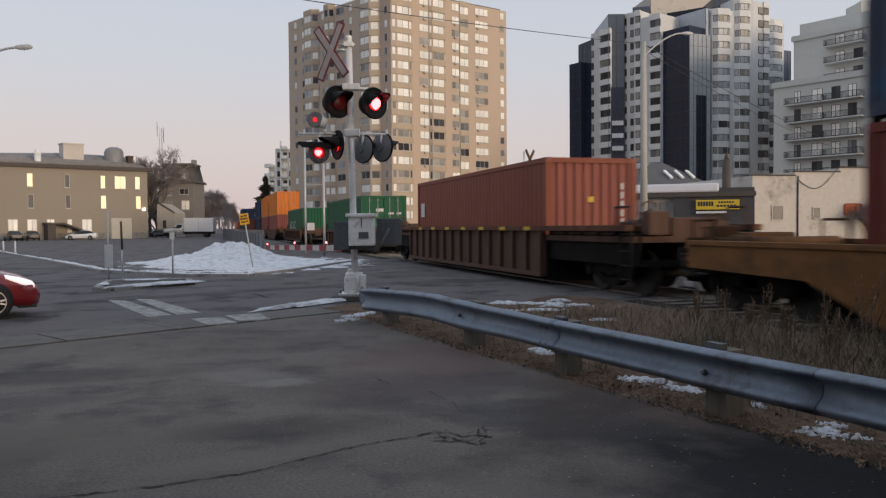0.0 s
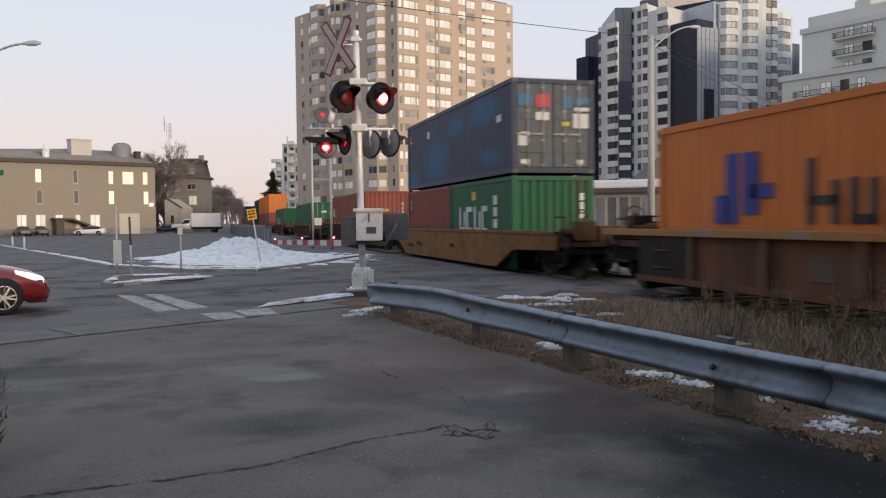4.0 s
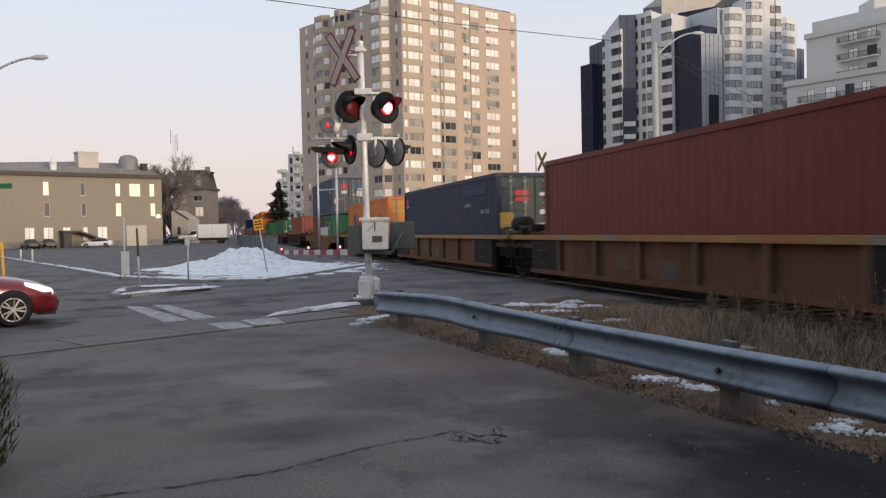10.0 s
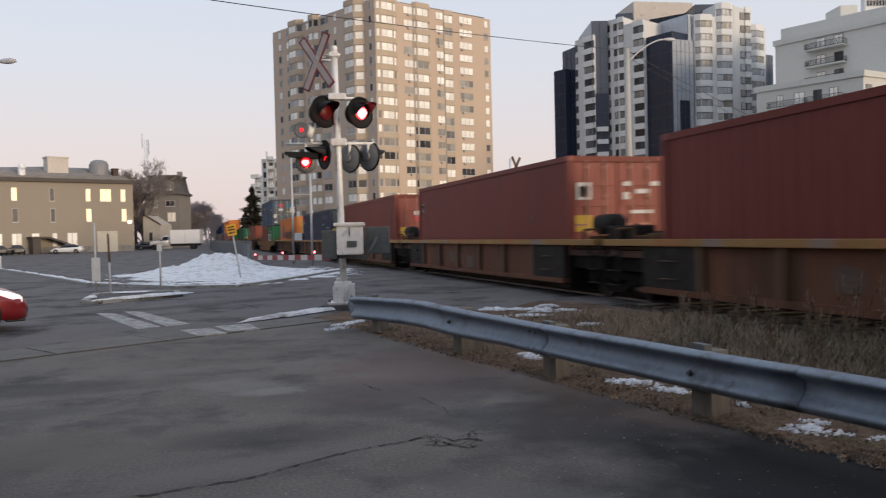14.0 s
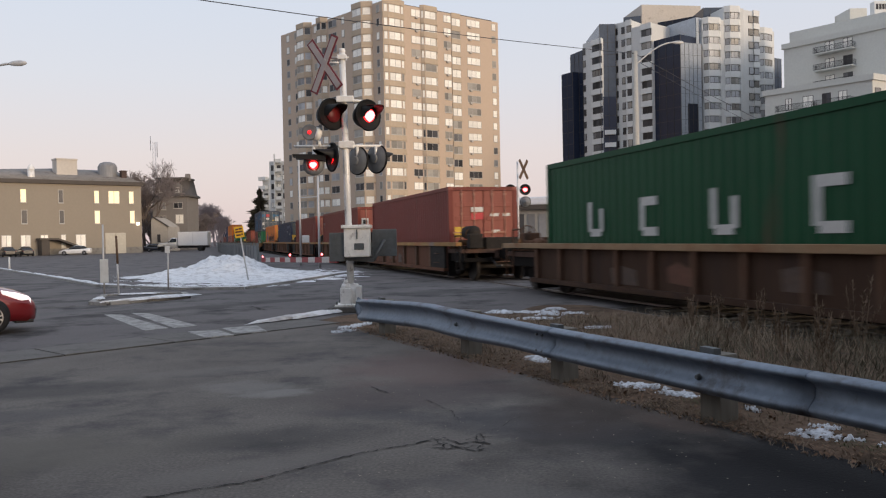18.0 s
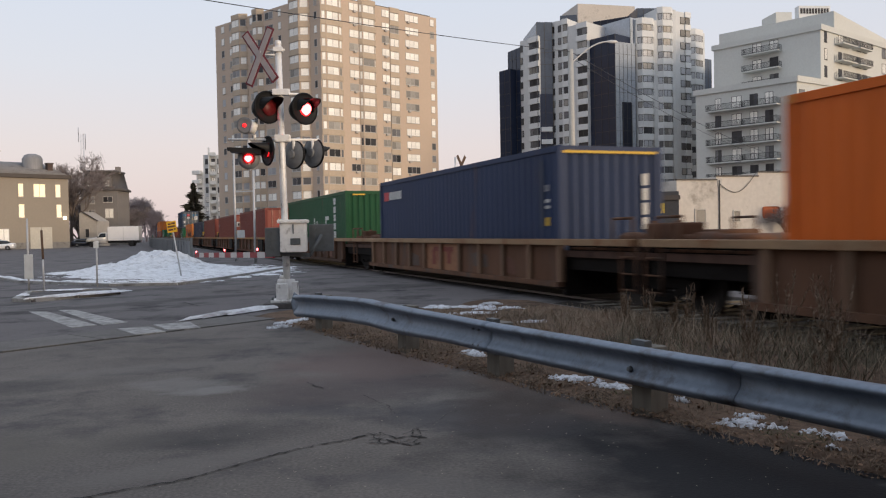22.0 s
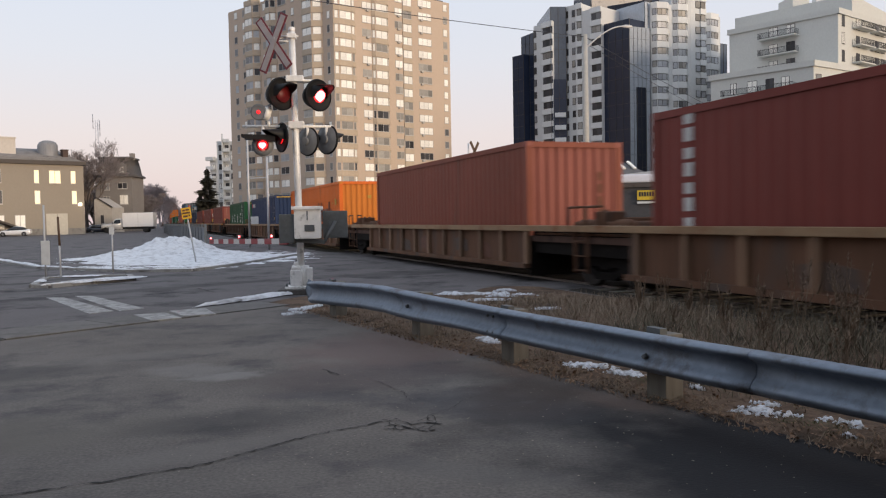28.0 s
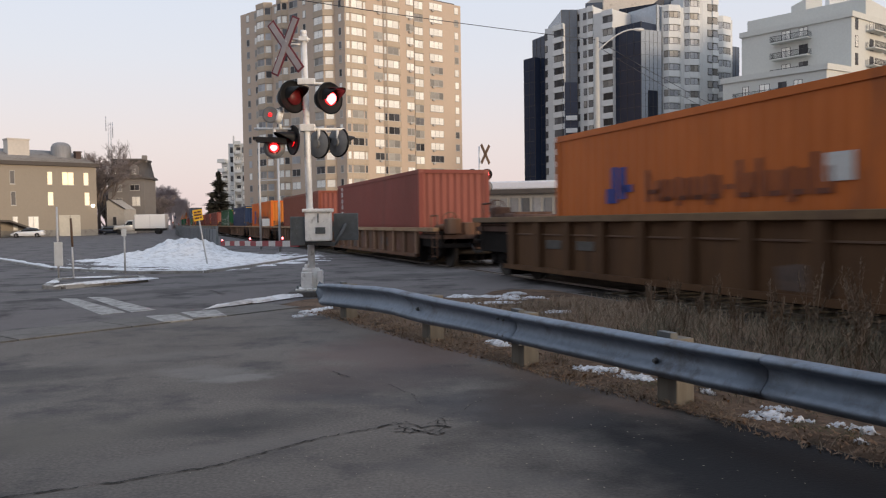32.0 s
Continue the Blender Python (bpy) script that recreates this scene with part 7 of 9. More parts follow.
lathe(bm, ((0.04, 0.021), (0.03, 0.045), (0, 0.05)), m, 14)
part("lens", bm, LENS_ON, d3, "lit small red lens")
bm = B()
rod(bm, mp(578, 216, 0.0), mp(570, 214, -0.06), 0.14, 0.13, 16)
rod(bm, mp(578, 228, 0.02), mp(578, 238, 0.02), 0.03)
part("bell", bm, WHITE_BOX, mast, "white warning bell")
# gate mechanism with its counterweights
bm = B()
rbox(bm, mp(622, 0).x, mp(666, 0).x, MY - 0.42, MY - 0.02, mp(0, 434).z, mp(0, 380).z, 0.03)
rbox(bm, mp(618, 0).x, mp(669, 0).x, MY - 0.46, MY + 0.02, mp(0, 384).z, mp(0, 378).z, 0.015)
gb = part("gate_box", bm, WHITE_BOX, mast, "white gate mechanism box")
bm = B()
rbox(bm, mp(640, 0).x, mp(657, 0).x, MY - 0.44, MY - 0.41, mp(0, 421).z, mp(0, 410).z, 0.008)
bar(bm, mp(645, 386, -0.43), mp(645, 402, -0.43), 0.02, 0.02)
part("latch", bm, GREY_STEEL, gb)
for x0, x1, y0, y1, yy in ((596, 622, 391, 441, -0.35), (668, 711, 386, 434, 0.05)):
    bm = B()
    rbox(bm, mp(x0, 0).x, mp(x1, 0).x, MY + yy, MY + yy + 0.12, mp(0, y1).z, mp(0, y0).z, 0.015)
    for k in range(3):
        p = mp(x0 + 9, y0 + 8 + 11 * k, yy)
        rod(bm, p, p + Vector((0, -0.03, 0)), 0.035, seg=8)
    part("counterweight", bm, GREY_STEEL, mast, "grey steel counterweight plate")
bm = B()
bar(bm, mp(600, 415, 0.1), mp(705, 412, 0.1), 0.08, 0.1)
bar(bm, mp(618, 436, -0.2), mp(672, 440, -0.2), 0.1, 0.08)
rod(bm, mp(672, 440, -0.2), mp(690, 405, 0.0), 0.03)
part("gate_linkage", bm, GREY_STEEL, mast)
GA, GB = Vector((-2.02, 16.25, 0.98)), Vector((-4.92, 22.6, 0.86))
GATE_RED = mat("gate_red", (0.3, 0.02, 0.03), 0.5, 0, 8, 0.1, 3, 0.02)
GATE_WHITE = mat("gate_white", (0.6, 0.57, 0.55), 0.5, 0, 8, 0.1, 3, 0.02)
for k in range(13):
    bm = B()
    bar(bm, GA.lerp(GB, k / 13), GA.lerp(GB, (k + 0.995) / 13), 0.035, 0.12)
    part("gate_board", bm, GATE_RED if k % 2 == 0 else GATE_WHITE, mast, "red stripe of the gate arm" if k % 2 == 0 else "white stripe of the gate arm")
for k, m in ((0.985, LENS_HOT), (0.55, LENS_HOT), (0.16, LENS_HOT)):
    bm = B()
    p = GA.lerp(GB, k) + Vector((0, 0, 0.118 if k < 0.9 else 0.09))
    lathe(bm, ((0.0, -0.03), (0.017, -0.024), (0.022, 0.0), (0.017, 0.02), (0.0, 0.026)), Matrix.Translation(p), 12)
    glow = part("gate_lamp", bm, m, mast, "small lit red gate lamp")
    bm = B()
    lathe(bm, ((0.0, -0.068), (0.03, -0.066), (0.034, -0.03), (0.026, -0.026), (0.0, -0.028)), Matrix.Translation(p), 12)
    part("lamp_base", bm, GATE_RED, glow, "dark red lamp base")

# the twin signal across the track
far_mast = thing("far_crossing_signal", Matrix(), "distant silver crossing signal with crossed boards and a red lamp", "railway signal")
FX, FY = 4.6, 46.0
bm = B()
rod(bm, (FX, FY, 0), (FX, FY, 5.6), 0.06, 0.05, 12)
rod(bm, (FX - 0.45, FY, 4.05), (FX + 0.45, FY, 4.05), 0.03)
part("mast_pole", bm, SILVER, far_mast)
for a in (48, -48):
    bm = B()
    d = Vector((0.55 * math.cos(radians(a)), 0.6 * math.cos(radians(a)), math.sin(radians(a)))).normalized()
    bar(bm, Vector((FX + 0.35, FY, 5.15)) - d * 0.65, Vector((FX + 0.35, FY, 5.15)) + d * 0.65, 0.03, 0.18)
    part("cross_board", bm, RUST_POST, far_mast, "dull back of the crossed boards")
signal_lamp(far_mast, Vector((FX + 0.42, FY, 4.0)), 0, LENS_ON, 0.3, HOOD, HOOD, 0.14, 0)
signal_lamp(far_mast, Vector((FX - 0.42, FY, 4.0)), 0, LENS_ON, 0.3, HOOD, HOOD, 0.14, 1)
signal_lamp(far_mast, Vector((FX + 0.42, FY, 3.3)), 180, LENS_OFF, 0.3, HOOD, BACK_GREY, 0.16)
# slim poles on the far side of the road
for px, top, yy in ((541, 255, 44.0), (574, 292, 40.0)):
    x = (px - 784) / 1435 * yy
    bm = B()
    rod(bm, (x, yy, 0), (x, yy, 1.4 + (404 - top) / 1435 * yy), 0.062, 0.05, 10)
    pole = thing("signal_pole", Matrix(), "slim galvanised pole beside the track", "pole", "slim poles by the track")
    part("pole", bm, GALV_PALE, pole)
    if px == 541:
        bm = B()
        bar(bm, (x, yy, 3.7), (x + 1.0, yy - 0.5, 3.7), 0.05, 0.06)
        part("cross_arm", bm, GALV_PALE, pole)
        bm = B()
        rbox(bm, x + 0.1, x + 0.5, yy - 0.12, yy - 0.09, 1.25, 1.65, 0.01)
        part("sign_plate", bm, SIGN_BACK, pole, "small white sign plate")

# ---- guardrail ----
guard = thing("guardrail", Matrix(), "dented galvanised steel guardrail on timber posts along the car park", "guardrail")
GP = [Vector(p) for p in ((-1.16, 12.1, 0.312), (-1.0, 11.78, 0.332), (-0.7, 11.2, 0.361), (-0.33, 10.45, 0.389), (-0.06, 9.85, 0.404), (0.05, 9.6, 0.394), (0.22, 9.22, 0.388), (0.62, 8.36, 0.375), (1.02, 7.5, 0.365), (1.45, 6.62, 0.355), (1.88, 5.75, 0.35), (2.3, 4.9, 0.35), (2.75, 3.98, 0.35), (3.6, 2.25, 0.35), (4.5, 0.4, 0.35), (5.4, -1.5, 0.35))]
PROF = ((0.0, 0.17), (0.05, 0.168), (0.084, 0.154), (0.094, 0.138), (0.085, 0.118), (0.05, 0.098), (0.018, 0.078), (0.004, 0.05), (0.005, 0.0), (0.018, -0.03), (0.048, -0.06), (0.07, -0.085), (0.075, -0.104), (0.062, -0.126), (0.036, -0.146), (0.024, -0.156))


def beam(points, name):
    bm = B()
    rings = []
    for i, p in enumerate(points):
        t = (points[min(i + 1, len(points) - 1)] - points[max(i - 1, 0)]).normalized()
        nrm = Vector((t.y, -t.x, 0)).normalized() * -1.0
        if nrm.dot(Vector((-0.9, -0.4, 0))) < 0:
            nrm = -nrm
        tall = 0.88 + 0.12 * min(1.0, max(0.0, (p.y - 8.2) / 0.9))
        ring = [bm.verts.new(p + nrm * o + Vector((0, 0, 0.165 - tall * (0.165 - z)))) for o, z in PROF]
        ring += [bm.verts.new(p + nrm * (o - 0.006) + Vector((0, 0, 0.165 - tall * (0.165 - z)))) for o, z in PROF[::-1]]
        rings.append(ring)
    k = len(rings[0])
    for a, b in zip(rings, rings[1:]):
        for i in range(k):
            bm.faces.new((a[i], a[(i + 1) % k], b[(i + 1) % k], b[i])).smooth = True
    bm.faces.new(rings[0])
    bm.faces.new(rings[-1][::-1])
    return part(name, bm, GALV, guard)


def dense(points, step=0.3):
    out = []
    for a, b in zip(points, points[1:]):
        k = max(1, int((b - a).length / step))
        out += [a.lerp(b, i / k) + Vector((0, 0, 0.006 * noise.noise(a.lerp(b, i / k) * 1.3))) for i in range(k)]
    return out + [points[-1]]


nrm_ = Vector((-0.9, -0.43, 0))
beam(dense([p + nrm_ * 0.004 for p in GP[:9]] + [GP[8].lerp(GP[9], 0.12) + nrm_ * 0.004]), "beam")
beam(dense([GP[7].lerp(GP[8], 0.82)] + GP[8:12]), "beam")
beam(dense([p - nrm_ * 0.006 for p in GP[11:]]), "beam")
# flared, bent end piece
bm = B()
a, b = GP[0] + Vector((-0.005, 0.01, 0.01)), GP[0] + Vector((-0.05, 0.14, 0.02))
v = [bm.verts.new(p) for p in (a + Vector((0, 0, 0.16)), b + Vector((-0.02, 0.02, 0.175)), b + Vector((-0.07, 0.03, 0.02)), b + Vector((-0.03, 0.02, -0.13)), a + Vector((0, 0, -0.12)), a + nrm_ * -0.05)]
bm.faces.new(v[:5])
r = bmesh.ops.extrude_face_region(bm, geom=bm.faces[:])
for e in r["geom"]:
    if isinstance(e, bmesh.types.BMVert):
        e.co += nrm_ * 0.008
bmesh.ops.delete(bm, geom=[x for x in bm.verts if not x.link_faces], context="VERTS")
part("end_piece", bm, GALV, guard, "flared bent end of the guardrail")
for x, y, h in ((-0.75, 11.55, 0.5), (0.36, 9.28, 0.53), (1.17, 7.58, 0.51), (2.03, 5.84, 0.5), (2.9, 4.05, 0.5), (3.75, 2.3, 0.5), (4.62, 0.5, 0.5)):
    bm = B()
    rbox(bm, -0.09, 0.09, -0.1, 0.1, -0.05, h + 0.02 * ((x * 7) % 1), 0.012)
    po = part("post", bm, WOOD_POST, guard, "weathered square timber post")
    po.matrix_basis = Matrix.Translation((x, y, 0)) @ Matrix.Rotation(radians(26 + 5 * ((x * 3) % 1)), 4, "Z")
    bm = B()
    bar(bm, (x - 0.1, y - 0.04, 0.38), (x - 0.04, y - 0.02, 0.38), 0.16, 0.34)
    part("spacer", bm, GREY_STEEL, guard)
for k in range(2):
    for z in (0.09, -0.06):
        bm = B()
        p = GP[7].lerp(GP[8], 0.88 + 0.1 * k) + nrm_ * 0.062 + Vector((0, 0, z))
        rod(bm, p, p + nrm_ * 0.02, 0.014, 0.009, 8)
        part("bolt", bm, GREY_STEEL, guard)
for i in (6, 10):
    bm = B()
    p = GP[i] + nrm_ * 0.03
    rod(bm, p, p + nrm_ * 0.03, 0.025, 0.015, 8)
    part("bolt", bm, GREY_STEEL, guard)


# ---- signs ----
def sign_post(name, label, base, top, r, m):
    t = thing(name, Matrix(), label, "sign")
    bm = B()
    rod(bm, base, top, r, r, 8)
    part("post", bm, m, t)
    return t


s1 = sign_post("island_sign", "slim post with a narrow white plate on the traffic island", Vector((-8.92, 21.60, 0.01)), Vector((-8.92, 21.60, 1.91)), 0.025, GALV_PALE)
bm = B()
c = Vector((-8.86, 21.50, 0.69))
rbox(bm, c.x - 0.11, c.x + 0.11, c.y - 0.03, c.y - 0.01, c.z - 0.33, c.z + 0.3, 0.008)
part("plate", bm, SIGN_BACK, s1, "narrow white plate")
rp = sign_post("rusty_post", "galvanised post with a rusty brown upper half on the traffic island", Vector((-8.42, 21.30, -0.00)), Vector((-8.44, 21.30, 1.04)), 0.025, GALV_PALE)
bm = B()
rod(bm, Vector((-8.43, 21.30, 0.86)), Vector((-8.45, 21.30, 1.60)), 0.03, 0.028, 10)
part("rusty_sleeve", bm, RUST_POST, rp, "rusty brown upper post")
s3 = sign_post("short_sign", "short galvanised sign post by the far kerb", Vector((-7.88, 23.60, 0.00)), Vector((-7.87, 23.60, 1.29)), 0.025, GALV_PALE)
bm = B()
c = Vector((-7.86, 23.55, 1.19))
rbox(bm, c.x - 0.07, c.x + 0.07, c.y - 0.04, c.y - 0.01, c.z - 0.1, c.z + 0.1, 0.008)
part("plate", bm, SIGN_BACK, s3)
s4 = sign_post("yellow_sign", "small yellow warning sign on a leaning post", Vector((-6.62, 28.20, -0.02)), Vector((-6.91, 28.20, 1.83)), 0.026, GALV_PALE)
bm = B()
c = Vector((-6.88, 28.10, 1.71))
rbox(bm, -0.16, 0.16, -0.012, 0.012, -0.19, 0.19, 0.008)
bm.transform(Matrix.Translation(c) @ Matrix.Rotation(radians(-8), 4, "Y"))
pl = part("plate", bm, SIGN_YELLOW, s4, "yellow plate with dark marks")
for x, z, w in ((-0.12, 0.07, 0.1), (0.0, 0.08, 0.12), (-0.13, -0.02, 0.26), (-0.12, -0.13, 0.16), (0.06, -0.12, 0.06)):
    bm = B()
    box(bm, x, x + w, -0.018, -0.012, z, z + 0.06)
    bm.transform(Matrix.Translation(c) @ Matrix.Rotation(radians(-8), 4, "Y"))
    part("mark", bm, SILL_MARK, pl)
# street name blade and yellow marker at the edge of the view
s5 = sign_post("street_name_sign", "green street name blade on a slim post", Vector((-13.84, 24.00, 0)), Vector((-13.84, 24.00, 3.2)), 0.03, GALV_PALE)
bm = B()
SX = -13.22, 24.00, 2.97
rbox(bm, SX[0] - 0.8, SX[0], 23.97, 24.0, SX[2] - 0.08, SX[2] + 0.08, 0.008)
part("blade", bm, mat("sign_green", (0.015, 0.14, 0.06), 0.5, 0, 8, 0.1, 3, 0.02), s5)
bm = B()
rod(bm, (-9.26, 16.4, 0), (-9.31, 16.4, 1.3), 0.03, 0.03, 12)
lathe(bm, ((0.03, 0), (0.02, 0.03), (0, 0.04)), Matrix.Translation((-9.31, 16.4, 1.3)), 12)
tagged(part("marker_post", bm, SIGN_YELLOW), "yellow marker post at the roadside", "post")
for x, y in ((-24.6, 46.6), (-26.2, 48.3)):
    bm = B()
    rod(bm, (x, y, 0), (x, y, 0.75), 0.06, 0.05, 8)
    tagged(part("bollard", bm, SIGN_BACK), "small white bollard by the kerb", "bollard", "bollards by the kerb")

# low board fence along the far track side
fence = thing("track_fence", Matrix(), "grey panel fence along the track", "fence")
FENCE = mat("fence_grey", (0.14, 0.148, 0.158), 0.8, 0, 8, 0.15, 1, 0.1, spread=0.12)
bm = B()
box(bm, -1.2, 1.2, -0.03, 0.03, 0.05, 1.15)
me = None
for i in range(34):
    a = at_track(40.4 + 2.45 * i, 2.75)
    m = Matrix.Translation(a + ALONG * 1.2) @ Matrix.Rotation(TURN + math.pi / 2, 4, "Z")
    if me is None:
        f0 = part("panel", bm, FENCE, fence)
        f0.matrix_basis = m
        me = f0.data
    else:
        shared("panel", me, fence, m)
bm = B()
box(bm, -0.06, 0.06, -0.06, 0.06, 0, 1.3)
me = None
for i in range(35):
    m = Matrix.Translation(at_track(40.4 + 2.45 * i - 0.02, 2.75)) @ Matrix.Rotation(TURN, 4, "Z")
    if me is None:
        f0 = part("fence_post", bm, GREY_STEEL, fence)
        f0.matrix_basis = m
        me = f0.data
    else:
        shared("fence_post", me, fence, m)


# ---- poles, street lamps and wires ----
def street_lamp(base, top_z, arm, label, r=0.15, m=CONCRETE):
    t = thing("street_lamp", Matrix(), label, "street lamp")
    x, y = base
    bm = B()
    rod(bm, (x, y, 0), (x, y, top_z), r, r * 0.62, 14)
    part("pole", bm, m, t)
    a = Vector((x, y, top_z - 0.7))
    b = a + Vector(arm)
    pts = [Vector((a.x + (b.x - a.x) * f, a.y + (b.y - a.y) * f, a.z + (b.z - a.z) * math.sin(f * math.pi / 2))) for f in (k / 10 for k in range(11))]
    tube(pts, 0.038, GALV_PALE, "arm", t, seg=8)
    d = Vector((b.x - a.x, b.y - a.y, 0)).normalized()
    bm = B()
    lathe(bm, ((0.0, -0.1), (0.05, -0.06), (0.085, 0.1), (0.09, 0.3), (0.055, 0.46), (0.0, 0.5)), Matrix.Translation(b) @ d.to_track_quat("Z", "Y").to_matrix().to_4x4() @ Matrix.Diagonal((0.6, 1, 1, 1)), 14)
    part("lamp_head", bm, GALV_PALE, t, "grey cobra-head lamp")
    return t


UX, UY, UZ_ = 9.90, 40.00, 10.26
street_lamp((UX, UY), UZ_ + 0.1, (2.0, 0.2, 1.15), "pale concrete pole with a curved street lamp arm", 0.2, mat("pale_pole", (0.42, 0.41, 0.38), 0.8, 0, 12, 0.12, 1.5, 0.1))
LX, LY, LZ = -12.53, 25.00, 7.06
street_lamp((LX - 2.6, LY + 0.3), LZ - 0.2, (2.1, -0.2, 0.85), "street lamp whose arm reaches over the road")


def wire(a, b, sag, r=0.012):
    pts = [Vector(a).lerp(Vector(b), k / 24) - Vector((0, 0, 4 * sag * (k / 24) * (1 - k / 24))) for k in range(25)]
    tagged(tube(pts, r, BLACK_PAINT, "overhead_wire"), "thin black overhead wire", "wire", "overhead wires")


wire((UX, UY, UZ_), (-16.5, 14.0, 7.73), 0.27, 0.014)
wire((UX, UY, UZ_), (47.0, 92.0, 9.6), 0.5, 0.018)
wire((UX, UY, UZ_ - 0.3), (47.0, 92.0, 9.2), 0.7, 0.014)

# ---- vehicles ----
RUBBER = mat("tyre_rubber", (0.018, 0.018, 0.019), 0.85, 0, 20, 0.15, 3, 0.1)
ALLOY = mat("alloy_rim", (0.36, 0.36, 0.38), 0.35, 0.8, 10, 0.1, 2, 0.02)
CAR_GLASS = glass("car_glass", (0.015, 0.017, 0.02), 0.06, 0.1)
HEADLIGHT = mat("headlight_glow", (1.0, 0.88, 0.86), 0.2, 0, 4, 0, 1, 0, emit=0.9)
PLASTIC = mat("black_plastic", (0.012, 0.012, 0.013), 0.6, 0, 8, 0.1, 2, 0.05)


def car_paint(name, colour):
    m = mat(name, colour, 0.3, 0.15, 6, 0.06, 0.8, 0.0)
    m.node_tree.nodes["Principled BSDF"].inputs["Coat Weight"].default_value = 0.7
    return m


def car(m, paint, label, lights=False, scale=1.0):
    """A saloon car: x ahead, y to its left, wheels on z = 0."""
    t = thing("car", m @ Matrix.Diagonal((scale, scale, scale, 1)), label, "car")
    bm = B()
    secs = []
    for x, w, zb, zs, zt in ((-2.28, 0.62, 0.42, 0.78, 0.86), (-2.22, 0.78, 0.3, 0.84, 0.98), (-1.9, 0.86, 0.24, 0.86, 1.03), (-1.3, 0.89, 0.2, 0.86, 1.0), (-0.4, 0.9, 0.19, 0.86, 0.95), (0.5, 0.9, 0.19, 0.85, 0.93), (1.1, 0.89, 0.2, 0.82, 0.92), (1.6, 0.86, 0.22, 0.74, 0.84), (1.95, 0.81, 0.22, 0.67, 0.75), (2.14, 0.74, 0.2, 0.6, 0.67), (2.25, 0.62, 0.22, 0.52, 0.57), (2.29, 0.5, 0.26, 0.46, 0.5)):
        secs.append([Vector((x, -w * 0.93, zb)), Vector((x, -w, zb + 0.14)), Vector((x, -w, zs - 0.1)), Vector((x, -w * 0.96, zs)), Vector((x, -w * 0.78, zt - 0.01)), Vector((x, 0, zt + 0.03)), Vector((x, w * 0.78, zt - 0.01)), Vector((x, w * 0.96, zs)), Vector((x, w, zs - 0.1)), Vector((x, w, zb + 0.14)), Vector((x, w * 0.93, zb))])
    loft(bm, secs)
    part("body", bm, paint, t)
    bm = B()
    secs = []
    for x, w, z in ((-1.75, 0.72, 1.02), (-1.15, 0.66, 1.36), (-0.5, 0.66, 1.44), (0.15, 0.66, 1.4), (0.55, 0.68, 1.22), (1.12, 0.76, 0.9)):
        secs.append([Vector((x, -0.8, 0.88)), Vector((x, -w, z - 0.08)), Vector((x, -w * 0.85, z)), Vector((x, 0, z + 0.03)), Vector((x, w * 0.85, z)), Vector((x, w, z - 0.08)), Vector((x, 0.8, 0.88))])
    loft(bm, secs)
    part("glasshouse", bm, CAR_GLASS, t)
    bm = B()
    loft(bm, [[Vector((x, -0.58, z - 0.02)), Vector((x, -0.55, z + 0.02)), Vector((x, 0, z + 0.045)), Vector((x, 0.55, z + 0.02)), Vector((x, 0.58, z - 0.02))] for x, z in ((-1.1, 1.36), (-0.5, 1.44), (0.1, 1.41))])
    part("roof", bm, paint, t)
    for x in (-1.32, 1.47):
        for y in (-1, 1):
            bm = B()
            mw = Matrix.Translation((x, y * 0.905, 0.34)) @ Matrix.Rotation(radians(90), 4, "X")
            lathe(bm, ((0.0, 0.0), (0.335, 0.0), (0.335, 0.01), (0.0, 0.012)), mw, 28)
            part("wheel_arch", bm, PLASTIC, t)
            bm = B()
            mw = Matrix.Translation((x, y * 0.83, 0.31)) @ Matrix.Rotation(radians(90), 4, "X")
            lathe(bm, ((0.2, -0.1), (0.285, -0.11), (0.31, -0.07), (0.31, 0.07), (0.285, 0.11), (0.22, 0.1)), mw, 28)
            tyre = part("wheel", bm, RUBBER, t, "black tyre")
            bm = B()
            lathe(bm, ((0.22, -0.1), (0.24, -0.1), (0.235, 0.1), (0.2, 0.09)), mw, 28)
            for k in range(5):
                for o in (-0.16, 0.16):
                    a = 2 * math.pi * k / 5 + o
                    p, q = mw @ Vector((0.05 * math.cos(a), 0.05 * math.sin(a), 0.1 * -y)), mw @ Vector((0.215 * math.cos(a + o * 0.3), 0.215 * math.sin(a + o * 0.3), 0.095 * -y))
                    bar(bm, p, q, 0.022, 0.03)
            rod(bm, mw @ Vector((0, 0, 0.09 * -y)), mw @ Vector((0, 0, 0.12 * -y)), 0.06, 0.05, 12)
            part("rim", bm, ALLOY, tyre, "silver spoked rim")
    for y in (-1, 1):
        bm = B()
        secs = [[Vector((x, y * (w + 0.012), z - h)), Vector((x, y * (w + 0.02), z)), Vector((x - 0.02, y * (w - 0.14), z + 0.045)), Vector((x - 0.02, y * (w - 0.12), z - 0.02))] for x, w, z, h in ((1.7, 0.845, 0.755, 0.03), (1.95, 0.795, 0.7, 0.085), (2.18, 0.67, 0.615, 0.08))]
        loft(bm, secs)
        part("headlight", bm, HEADLIGHT if lights else ALLOY, t, "lit headlight" if lights else "")
        bm = B()
        rbox(bm, -2.27, -2.1, min(y * 0.45, y * 0.76), max(y * 0.45, y * 0.76), 0.72, 0.86, 0.02)
        part("tail_light", bm, LENS_OFF, t)
        bm = B()
        rbox(bm, 0.82, 0.98, min(y * 0.86, y * 1.05), max(y * 0.86, y * 1.05), 0.93, 1.05, 0.03)
        part("wing_mirror", bm, paint, t)
    bm = B()
